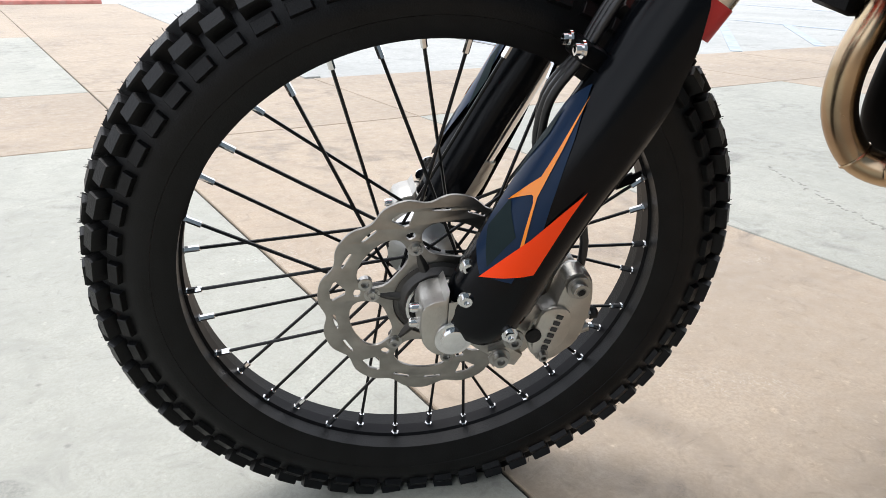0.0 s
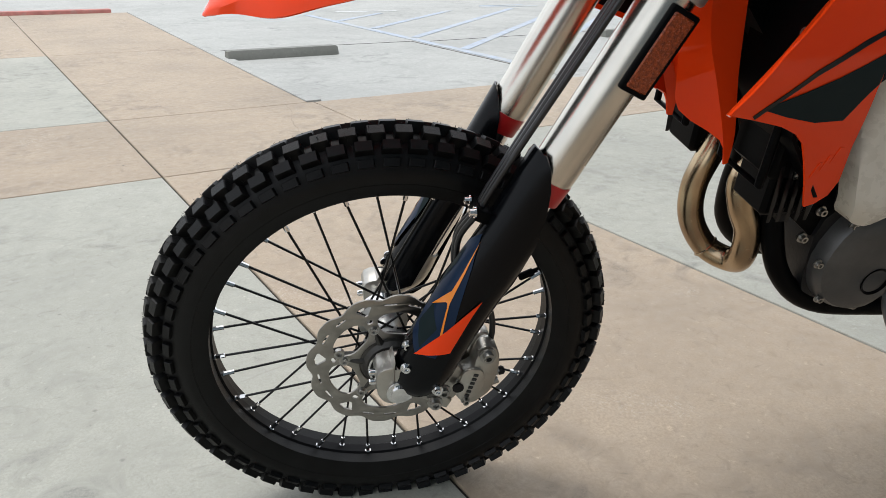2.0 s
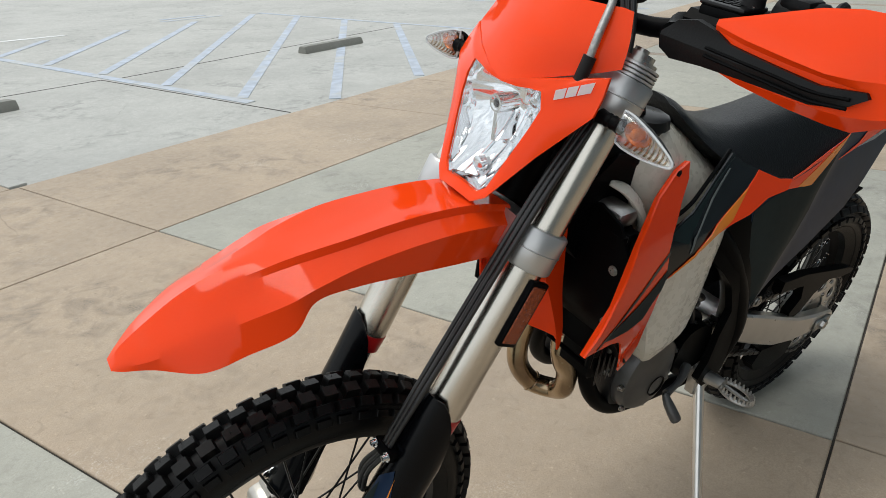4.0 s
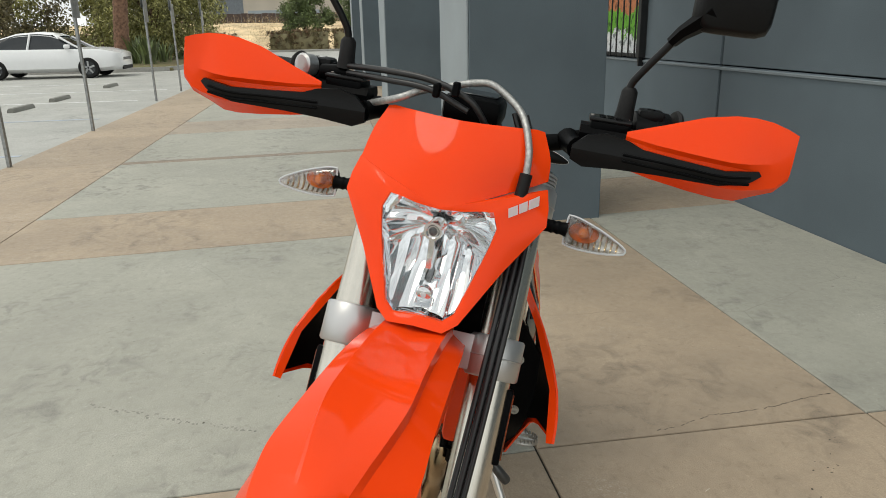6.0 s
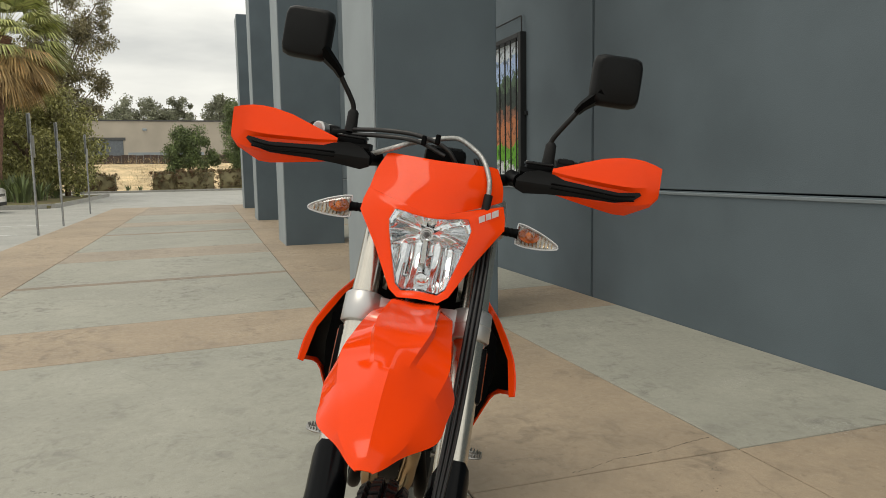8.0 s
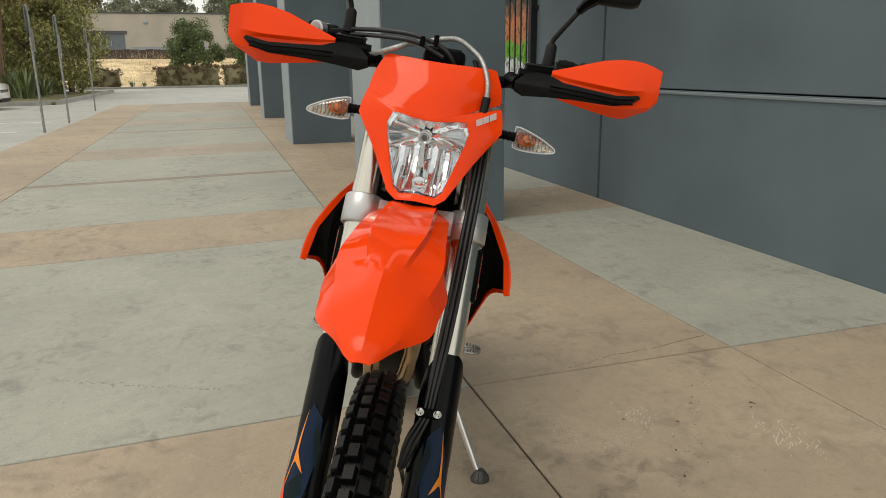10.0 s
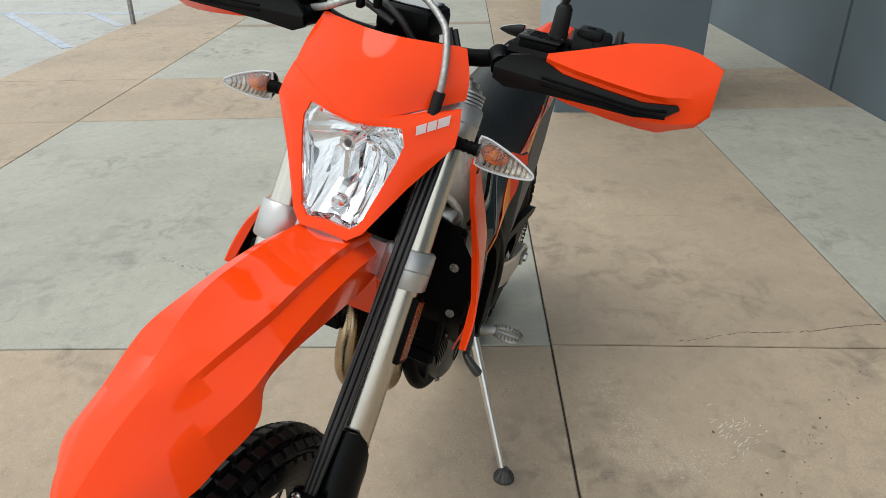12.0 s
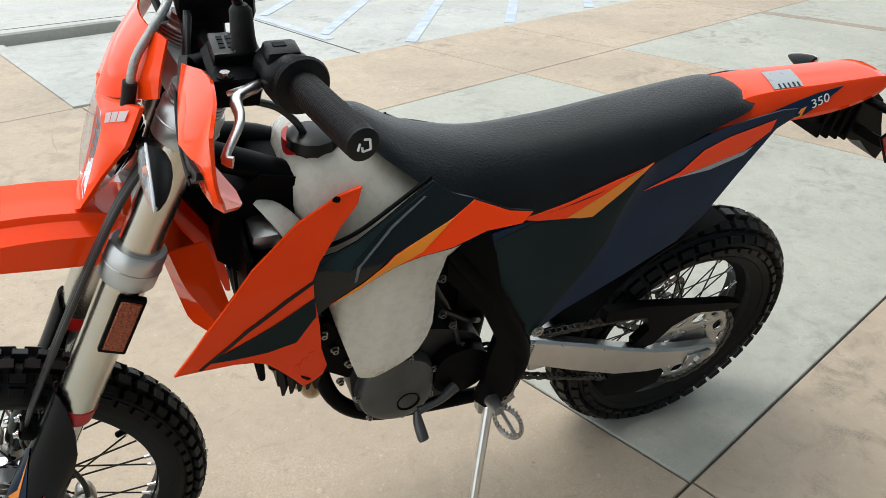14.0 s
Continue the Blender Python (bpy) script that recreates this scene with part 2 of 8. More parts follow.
# ---- mesh helpers ----
def part(name, bm, mat, parent=None, label="", smooth=True, angle=40, m=None):
    """Links a bmesh as one mesh object under a thing or a part."""
    me = bpy.data.meshes.new(name)
    if m is not None:
        bm.transform(m)
    bmesh.ops.recalc_face_normals(bm, faces=bm.faces)
    if smooth:
        for f in bm.faces:
            f.smooth = True
        for e in bm.edges:
            if len(e.link_faces) == 2 and e.calc_face_angle(0.0) > radians(angle):
                e.smooth = False
    bm.to_mesh(me)
    bm.free()
    me.materials.append(mat)
    ob = new(name, me)
    if parent is not None:
        ob.parent = parent
    if label:
        ob["label"] = label
    return ob


def thing(name, label, category, m=None, group="", kind=""):
    ob = new(name)
    ob.empty_display_size = 0.1
    if m is not None:
        ob.matrix_world = m
    return tagged(ob, label, category, group, kind)


def box(x0, x1, y0, y1, z0, z1, bevel=0.0, segs=2, bm=None):
    own = bm is None
    bm = bm or bmesh.new()
    vs = [bm.verts.new((x, y, z)) for x in (x0, x1) for y in (y0, y1) for z in (z0, z1)]
    fs = [bm.faces.new([vs[i] for i in q]) for q in ((0, 1, 3, 2), (4, 6, 7, 5), (0, 4, 5, 1), (2, 3, 7, 6), (0, 2, 6, 4), (1, 5, 7, 3))]
    if bevel > 0 and own:
        bmesh.ops.bevel(bm, geom=bm.edges[:], offset=bevel, segments=segs, affect="EDGES", profile=0.5)
    return bm


def spline(pts, per=6, closed=False):
    """Catmull-Rom through points of any dimension."""
    p = [np.array(q, float) for q in pts]
    n = len(p)
    out = []
    for i in range(n if closed else n - 1):
        a = p[(i - 1) % n] if closed or i > 0 else 2 * p[0] - p[1]
        b, c = p[i], p[(i + 1) % n]
        d = p[(i + 2) % n] if closed or i + 2 < n else 2 * p[-1] - p[-2]
        for k in range(per):
            t = k / per
            out.append(0.5 * (2 * b + (c - a) * t + (2 * a - 5 * b + 4 * c - d) * t * t + (3 * b - a - 3 * c + d) * t ** 3))
    if not closed:
        out.append(p[-1])
    return out


def tube(pts, r, segs=12, per=6, bm=None, flat=1.0, closed=False):
    """A round rod along points; r is one radius or one for each point."""
    bm = bm or bmesh.new()
    rs = list(r) if isinstance(r, (list, tuple)) else [r] * len(pts)
    path = spline([(*p, q) for p, q in zip(pts, rs)], per, closed) if per > 1 else [np.array((*p, q), float) for p, q in zip(pts, rs)]
    pos = [Vector(q[:3]) for q in path]
    n = len(pos)
    up = Vector((0, 0, 1))
    rings = []
    prev = None
    for i in range(n):
        a = pos[(i + 1) % n] if closed or i + 1 < n else pos[i]
        b = pos[i - 1] if closed or i > 0 else pos[i]
        d = a - b
        if d.length < 1e-7:
            far = next((q for q in pos if (q - pos[i]).length > 1e-6), pos[i] + up)
            d = far - pos[i] if i < n / 2 else pos[i] - far
        d.normalize()
        if prev is None:
            s = d.cross(up) if abs(d.dot(up)) < 0.95 else d.cross(Vector((0, 1, 0)))
        else:
            s = prev - d * prev.dot(d)
        s.normalize()
        prev = s
        v = s.cross(d)
        rings.append([bm.verts.new(pos[i] + (s * math.cos(2 * math.pi * k / segs) + v * (flat * math.sin(2 * math.pi * k / segs))) * path[i][3]) for k in range(segs)])
    for i in range(n if closed else n - 1):
        a, b = rings[i], rings[(i + 1) % n]
        for k in range(segs):
            bm.faces.new((a[k], a[(k + 1) % segs], b[(k + 1) % segs], b[k]))
    if not closed:
        bm.faces.new(rings[0][::-1])
        bm.faces.new(rings[-1])
    return bm


def loft(rings, bm=None, cap=True, wrap=True):
    """A skin over rings of equal length; wrap closes each ring."""
    bm = bm or bmesh.new()
    vs = [[bm.verts.new(tuple(float(c) for c in p)) for p in ring] for ring in rings]
    k = len(vs[0])
    for a, b in zip(vs, vs[1:]):
        for i in range(k if wrap else k - 1):
            bm.faces.new((a[i], a[(i + 1) % k], b[(i + 1) % k], b[i]))
    if cap and wrap:
        bm.faces.new(vs[0][::-1])
        bm.faces.new(vs[-1])
    return bm


def sheet(rows, thick, bm=None):
    """An open skin over rows of points, given a thickness."""
    own = loft(rows, None, False, False)
    bmesh.ops.recalc_face_normals(own, faces=own.faces)
    bmesh.ops.solidify(own, geom=own.faces[:], thickness=thick)
    return own


def turned(profile, axis="y", segs=48, bm=None, closed=False):
    """A body turned about an axis from (distance along, radius) pairs."""
    rings = []
    for d, r in profile:
        ring = []
        for i in range(segs):
            c, s = math.cos(2 * math.pi * i / segs) * r, math.sin(2 * math.pi * i / segs) * r
            ring.append({"y": (c, d, s), "x": (d, c, s), "z": (c, s, d)}[axis])
        rings.append(ring)
    if closed:
        rings.append(rings[0])
        b = loft(rings, bm, False)
        bmesh.ops.remove_doubles(b, verts=b.verts[:], dist=1e-6)
        return b
    return loft(rings, bm, True)


def drape(outline, surface, thick, grid=0.02, axis="y", cut=True):
    """A sheet with an outline in two coordinates that follows surface(p, q) in the third, with a thickness."""
    bm = bmesh.new()
    put = (lambda p, q, d: (p, d, q)) if axis == "y" else (lambda p, q, d: (d, p, q))
    f = bm.faces.new([bm.verts.new(put(p, q, 0)) for p, q in outline])
    if cut:
        ps, qs = [p for p, q in outline], [q for p, q in outline]
        for vals, no in ((ps, put(1, 0, 0)), (qs, put(0, 1, 0))):
            v = math.floor(min(vals) / grid) * grid + grid
            while v < max(vals):
                at = tuple(v * c for c in no)
                bmesh.ops.bisect_plane(bm, geom=bm.verts[:] + bm.edges[:] + bm.faces[:], plane_co=at, plane_no=no, dist=1e-5)
                v += grid
    for v in bm.verts:
        p, q = (v.co.x, v.co.z) if axis == "y" else (v.co.y, v.co.z)
        v.co = put(p, q, surface(p, q))
    ex = bmesh.ops.extrude_face_region(bm, geom=bm.faces[:])
    move = Vector(put(0, 0, thick))
    for v in ex["geom"]:
        if isinstance(v, bmesh.types.BMVert):
            v.co += move
    return bm


def plate(outer, holes, thick, bevel=0.0, y=0.0):
    """A flat piece cut to an outline in x and z, with holes, standing from y inwards by its thickness."""
    cu = bpy.data.curves.new("plate", "CURVE")
    cu.dimensions, cu.fill_mode, cu.extrude, cu.bevel_depth, cu.bevel_resolution = "2D", "BOTH", thick / 2 - bevel, bevel, 1
    for ring in (outer, *holes):
        sp_ = cu.splines.new("POLY")
        sp_.points.add(len(ring) - 1)
        for p, q in zip(sp_.points, ring):
            p.co = (q[0], q[1], 0, 1)
        sp_.use_cyclic_u = True
    tmp = bpy.data.objects.new("plate", cu)
    me = bpy.data.meshes.new_from_object(tmp)
    bpy.data.objects.remove(tmp)
    bpy.data.curves.remove(cu)
    bm = bmesh.new()
    bm.from_mesh(me)
    bpy.data.meshes.remove(me)
    bmesh.ops.remove_doubles(bm, verts=bm.verts[:], dist=1e-6)
    for v in bm.verts:
        v.co = (v.co.x, y + thick / 2 - v.co.z, v.co.y)
    return bm


def polar(c_r, c_a, half_r, half_a, power=2.0, n=28):
    """A rounded patch in polar terms (angles in degrees), as an outline in x and z."""
    out = []
    for k in range(n):
        t = 2 * math.pi * k / n
        u, v = math.cos(t), math.sin(t)
        f = (abs(u) ** power + abs(v) ** power) ** (-1 / power)
        r, a = c_r + half_r * v * f, radians(c_a + half_a * u * f)
        out.append((math.cos(a) * r, math.sin(a) * r))
    return out


def mirror_y(bm):
    bmesh.ops.scale(bm, vec=(1, -1, 1), verts=bm.verts)
    bmesh.ops.reverse_faces(bm, faces=bm.faces)
    return bm


def leaves(centres, per, spread, size, seed, droop=0.0, narrow=0.35):
    """Many single leaves round clump centres (x, y, z, radius) as one mesh."""
    rg = np.random.default_rng(seed)
    n = len(centres) * per
    c = np.repeat(np.array(centres, float), per, 0)
    d = rg.normal(size=(n, 3))
    d /= np.linalg.norm(d, axis=1)[:, None]
    p = c[:, :3] + d * (c[:, 3:4] * spread * rg.random((n, 1)) ** 0.5)
    u = rg.normal(size=(n, 3))
    u[:, 2] -= droop
    u /= np.linalg.norm(u, axis=1)[:, None]
    v = np.cross(u, rg.normal(size=(n, 3)))
    v /= np.linalg.norm(v, axis=1)[:, None] + 1e-9
    s = size * (0.6 + 0.8 * rg.random((n, 1)))
    quad = np.stack([p, p + u * s * 0.5 + v * s * narrow, p + u * s, p + u * s * 0.5 - v * s * narrow], 1).reshape(-1, 3)
    me = bpy.data.meshes.new("leaves")
    me.from_pydata([tuple(q) for q in quad], [], [(4 * i, 4 * i + 1, 4 * i + 2, 4 * i + 3) for i in range(n)])
    return me


def mesh_part(name, me, mat, parent, label=""):
    me.materials.append(mat)
    ob = new(name, me)
    ob.parent = parent
    if label:
        ob["label"] = label
    return ob


# ---- ground ----
def grid_sheet(x0, x1, y0, y1, z, n):
    bm = bmesh.new()
    bmesh.ops.create_grid(bm, x_segments=n, y_segments=n, size=1)
    for v in bm.verts:
        v.co = ((x0 + x1) / 2 + v.co.x * (x1 - x0) / 2, (y0 + y1) / 2 + v.co.y * (y1 - y0) / 2, z)
    return bm


ground = part("ground", grid_sheet(-900, 900, -900, 900, -0.011, 12), LOT)
ground.matrix_world = SITE
tagged(ground, "pale grey concrete parking lot surface with fine stains", "ground", kind="structure")

pavement = thing("pavement", "tan and grey coloured concrete walkway slabs with tooled joints", "pavement", SITE, kind="structure")


def cross(k):
    """Where the cross joints run: tan strips 1.15 wide every 3.87."""
    if k == 1:
        return 1.828, -0.035
    base = 0.69 + 3.87 * (k // 2) + (1.15 if k % 2 else 0)
    return base, (-0.045 if base < 4 else -0.085)


def inner(line, k):
    """The same joint on the facade side, where it was set out square."""
    return {0: (0.622, 0.0), 1: (1.835, 0.0)}.get(k, line)


def slab(a0, a1, b0, b1, mat, gap=0.0033, name="slab"):
    """One slab between two cross joints (start, slant) and two long joints, its arris rounded."""
    def at(line, b):
        return line[0] + line[1] * b
    bm = bmesh.new()
    rings = []
    for inset, z in ((0, -0.03), (0, -0.004), (0.002, -0.0008), (0.005, 0.0)):
        i = gap + inset
        rings.append([(at(a0, b0) + i, b0 + i, z), (at(a1, b0) - i, b0 + i, z), (at(a1, b1) - i, b1 - i, z), (at(a0, b1) + i, b1 - i, z)])
    loft(rings, bm)
    ob = part(name, bm, mat, pavement, smooth=False)
    return ob


def cross_row(lo, hi, centre, side, near=None):
    """Slabs between two cross joints, from the facade to the lot."""
    n0, n1 = near or (lo, hi)
    slab(n0, n1, -2.45, -1.2, side)
    slab(n0, n1, -1.2, 0.0, TAN)
    slab(lo, hi, 0.0, 2.84, centre)
    slab(lo, hi, 2.84, 4.04, TAN)


for k in range(-6, 3):
    strip = k % 2 == 0
    cross_row(cross(k), cross(k + 1), TAN if strip else GREY, TAN if (strip or k < 1) else GREY, (inner(cross(k), k), inner(cross(k + 1), k + 1)))
for a0, a1, mat in ((5.71, 8.05, GREY), (8.05, 8.2, BROWN), (8.2, 10.4, GREY), (10.4, 11.8, FAR_TAN), (11.8, 14.9, GREY), (14.9, 15.15, BROWN), (15.15, 17.2, GREY), (17.2, 18.7, FAR_TAN), (18.7, 22.0, GREY), (22.0, 23.5, FAR_TAN), (23.5, 27.5, FAR_TAN)):
    cross_row((a0, -0.085), (a1, -0.085), mat, GREY if mat is GREY else TAN)
for k, mat in ((-2, TAN), (-1, GREY), (0, TAN)):
    lo, hi = cross(k), (cross(k + 1) if k < 0 else (1.65, 0.0))
    for b0, b1 in ((4.04, 6.9), (6.9, 11.2)):
        slab(lo, hi, b0, b1, TAN if b0 > 6 else mat)

edge = slab((1.645, 0.0), (1.75, 0.0), 4.06, 11.2, LOT, name="edging")
edge.location.z += 0.006

# wear on the slabs: a crack along one joint, pits, pale scuffs and a row of drip stains
SCUFF = material("pale_scuff", (0.66, 0.62, 0.56), 0.9, vary=0.1)
PIT = material("dark_pit", (0.095, 0.078, 0.060), 0.95)
DRIP = material("drip_stain", (0.30, 0.295, 0.26), 0.9, vary=0.2)
wear = random.Random(14)


def flake(bm, a, b, length, width, turn, z=0.0005, sides=7):
    """A thin uneven patch lying on a slab."""
    ca, sa = math.cos(turn), math.sin(turn)
    ring = []
    for k in range(sides):
        w = 2 * math.pi * k / sides
        r = wear.uniform(0.65, 1.1)
        u, v = math.cos(w) * length * r / 2, math.sin(w) * width * r / 2
        ring.append((a + u * ca - v * sa, b + u * sa + v * ca))
    loft([[(x, y, -0.001) for x, y in ring], [(x, y, z) for x, y in ring]], bm)


crack = bmesh.new()
CRACK = [(1.862, -0.43), (1.871, -0.505), (1.918, -0.651), (1.923, -0.845), (1.945, -0.967), (1.969, -1.071), (1.985, -1.19)]
for (a0, b0), (a1, b1) in zip(CRACK, CRACK[1:]):
    n_bits = max(2, int(math.hypot(a1 - a0, b1 - b0) / 0.02))
    for k in range(n_bits):
        f = (k + 0.5) / n_bits
        if wear.random() < 0.85:
            flake(crack, a0 + (a1 - a0) * f + wear.uniform(-0.003, 0.003), b0 + (b1 - b0) * f, 0.028, wear.uniform(0.002, 0.005), math.atan2(b1 - b0, a1 - a0) + wear.uniform(-0.4, 0.4))
tagged(part("crack", crack, PIT, pavement, "thin ragged crack beside a joint", smooth=False), kind="stuff")
pits = bmesh.new()
for a, b, s in ((1.372, -0.911, 0.016), (1.363, -0.918, 0.010), (1.344, -0.887, 0.008), (1.477, -0.737, 0.008), (1.411, -0.410, 0.008), (1.337, -0.578, 0.009), (0.976, -0.101, 0.012), (1.045, -0.394, 0.010), (1.56, -0.80, 0.006), (1.18, -0.46, 0.008)):
    flake(pits, a, b, s * 1.5, s, wear.uniform(0, 3))
for k in range(40):
    f = wear.random()
    flake(pits, 1.03 + 0.70 * f + wear.gauss(0, 0.025), -0.37 - 0.65 * f + wear.gauss(0, 0.03), wear.uniform(0.003, 0.012), wear.uniform(0.002, 0.005), wear.uniform(0, 3), sides=5)
tagged(part("surface_wear", pits, PIT, pavement, "small dark pits in the concrete", smooth=False), kind="stuff")
scuffs = bmesh.new()
for ca, cb, n_s, spread in ((1.40, -0.47, 55, 0.055), (1.14, -0.845, 75, 0.060)):
    for k in range(n_s):
        flake(scuffs, ca + wear.gauss(0, spread), cb + wear.gauss(0, spread * 0.6), wear.uniform(0.008, 0.035), wear.uniform(0.0012, 0.0035), 2.3 + wear.gauss(0, 0.35), 0.0006, 5)
tagged(part("scuff", scuffs, SCUFF, pavement, "pale scratches on the concrete", smooth=False), kind="stuff")
drips = bmesh.new()
for k in range(46):
    f = k / 45
    flake(drips, 2.42 - 0.31 * f + wear.gauss(0, 0.008), 1.55 - 0.63 * f + wear.gauss(0, 0.006), wear.uniform(0.008, 0.022), wear.uniform(0.006, 0.012), wear.uniform(0, 3))
tagged(part("drip_stain", drips, DRIP, pavement, "row of faint dark drip spots", smooth=False), kind="stuff")

part("joint_bed", box(-8.0, 26.0, -2.42, 4.02, -0.0105, -0.008), JOINT, pavement, "dark dirt in the joints", smooth=False)
part("joint_bed", box(-2.6, 1.25, 4.02, 11.1, -0.0105, -0.008), JOINT, pavement, smooth=False)

kerb = part("kerb", box(-14, 1.45, 11.2, 11.35, -0.1, 0.05, 0.015), RED_PAINT)
kerb.matrix_world = SITE
tagged(kerb, "low concrete kerb painted red, faded", "kerb", kind="structure")


def stripe(a0, b0, a1, b1, width, mat, name="painted_line", label="worn painted parking line on the concrete", category="parking line", group="painted lines of the parking lot"):
    d = Vector((a1 - a0, b1 - b0, 0))
    s = Vector((-d.y, d.x, 0)).normalized() * width / 2
    z = Vector((0, 0, -0.0065 if width > 0.05 else -0.0085))
    p = [Vector((a0, b0, 0)), Vector((a1, b1, 0))]
    rings = [[p[0] + s + z, p[0] - s + z, p[1] - s + z, p[1] + s + z]]
    rings.append([q - Vector((0, 0, 0.003)) for q in rings[0]])
    ob = part(name, loft(rings[::-1]), mat, None, smooth=False)
    ob.matrix_world = SITE
    return tagged(ob, label, category, group, "structure")


# hatched access aisle in blue, bay lines in white
for i in range(-5, 6):
    b_at = 4.75 + 1.04 * i
    lo, hi = max(3.94, 3.87 + (4.12 - b_at) / 0.87), min(8.73, 3.87 + (9.9 - b_at) / 0.87)
    if hi - lo > 0.4:
        stripe(lo, b_at + (lo - 3.87) * 0.87, hi, b_at + (hi - 3.87) * 0.87, 0.1, BLUE_PAINT)
for a0, b0, a1, b1, mat in ((3.87, 4.62, 3.87, 10.0, BLUE_PAINT), (8.8, 4.2, 8.8, 10.0, BLUE_PAINT), (4.46, 10.31, 5.41, 10.16, WHITE_PAINT),
                            (7.1, 10.36, 8.2, 10.25, BLUE_PAINT), (7.25, 10.6, 8.1, 10.55, BLUE_PAINT), (16.0, 4.6, 16.0, 10.2, WHITE_PAINT), (19.0, 4.6, 19.0, 10.2, WHITE_PAINT), (12.6, 4.4, 12.6, 10.0, BLUE_PAINT), (22.0, 6.6, 22.0, 10.4, WHITE_PAINT)):
    stripe(a0, b0, a1, b1, 0.1, mat)
for a0, b0, a1, b1 in ((1.8, 6.70, 3.77, 6.62), (3.79, 4.08, 3.77, 6.62), (3.95, 6.55, 8.6, 6.70)):
    stripe(a0, b0, a1, b1, 0.011, JOINT, "lot_joint", "thin dark joint across the concrete parking lot", "joint", "joints of the parking lot")


def wheel_stop(a, b, turn=0.0, length=1.0):
    bm = bmesh.new()
    prof = [(-0.075, 0), (-0.068, 0.04), (-0.045, 0.078), (0.045, 0.078), (0.068, 0.04), (0.075, 0)]
    rings = [[(x, y * s, z * (0.9 if abs(x) > length / 2 - 0.02 else 1)) for y, z in prof] for x, s in
             ((-length / 2, 0.86), (-length / 2 + 0.03, 1), (0, 1.0), (length / 2 - 0.03, 1), (length / 2, 0.86))]
    loft(rings, bm)
    ob = part("wheel_stop", bm, STOP, None)
    ob.matrix_world = SITE @ pose(a, b, -0.011, 0, 0, turn)
    return tagged(ob, "weathered grey concrete wheel stop on the parking lot", "wheel stop", "wheel stops of the parking lot")


for a, b in ((2.2, 6.1), (6.45, 6.1), (14.7, 6.4), (16.8, 6.4), (20.7, 6.4)):
    wheel_stop(a, b)

# ---- building ----
building_wall = thing("wall_facade", "dark grey stucco facade of panels with recessed joints", "wall", SITE, kind="structure")
WB = -2.45
GV = 5.2                   # upright joint
for a0, a1 in ((-2.6, GV), (GV, 13.0), (13.0, 20.8), (20.8, 29.0)):
    for z0, z1 in ((-0.05, 1.0), (1.0, 6.9)):
        if a0 == GV and z0 == 1.0:
            # panel with the window opening
            for q in ((a0, 6.62, z0, z1), (8.1, a1, z0, z1), (6.62, 8.1, 2.63, z1)):
                part("wall_panel", box(q[0] + (0.018 if q[0] == a0 else 0), q[1] - (0.018 if q[1] == a1 else 0), WB - 0.25, WB, q[2] + (0.006 if q[2] == 1.0 else 0), q[3]), STUCCO, building_wall, smooth=False)
        else:
            part("wall_panel", box(a0 + 0.018, a1 - 0.018, WB - 0.25, WB, z0 + (0.006 if z0 == 1.0 else 0), z1 - (0.004 if z1 == 1.0 else 0), 0.004, 1), STUCCO, building_wall, smooth=False)
part("joint_backing", box(-2.6, 29.0, WB - 0.3, WB - 0.251, -0.05, 6.9), GROOVE, building_wall, smooth=False)
part("ledge", box(-2.6, 29.0, WB - 0.02, WB + 0.012, 0.966, 0.988, 0.004, 1), LEDGE, building_wall, "pale edge strip along the joint")
# near-black strip set in the upright joint to stand for its shadow
for a in (GV,):
    part("joint_shadow_strip", box(a - 0.016, a + 0.016, WB - 0.25, WB - 0.02, -0.05, 6.9), GROOVE, building_wall, smooth=False)

def column(a, depth=1.12, h=6.9):
    col = thing("column", "tall square dark grey stucco column with a paler side", "column", SITE @ pose(a, -0.79, 0), "row of columns along the facade", "structure")
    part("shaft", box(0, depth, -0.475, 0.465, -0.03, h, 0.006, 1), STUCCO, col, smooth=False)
    # the face towards the lot is paler than the shaft
    part("side_face", box(0.006, depth - 0.006, 0.466, 0.482, -0.03, h, 0.004, 1), PALE, col, "pale grey side face towards the lot", smooth=False)
    return col


for a in (4.58, 11.15, 17.72, 24.3):
    column(a, h=6.35 if a > 20 else 6.9)

# window with a printed panel behind security bars
window = thing("window_1", "framed colour print in a wall opening behind black security bars", "window", SITE, kind="structure")
part("window_frame", box(6.59, 6.66, WB - 0.2, WB + 0.07, 1.01, 2.63, 0.004, 1), BLACK_IRON, window, smooth=False)
part("window_frame", box(8.06, 8.1, WB - 0.2, WB + 0.02, 1.01, 2.63, 0.004, 1), BLACK_IRON, window, smooth=False)
part("window_frame", box(6.66, 8.06, WB - 0.2, WB + 0.07, 2.58, 2.63, 0.004, 1), BLACK_IRON, window, smooth=False)
part("window_frame", box(6.66, 8.06, WB - 0.2, WB + 0.02, 1.01, 1.04, 0.004, 1), BLACK_IRON, window, smooth=False)


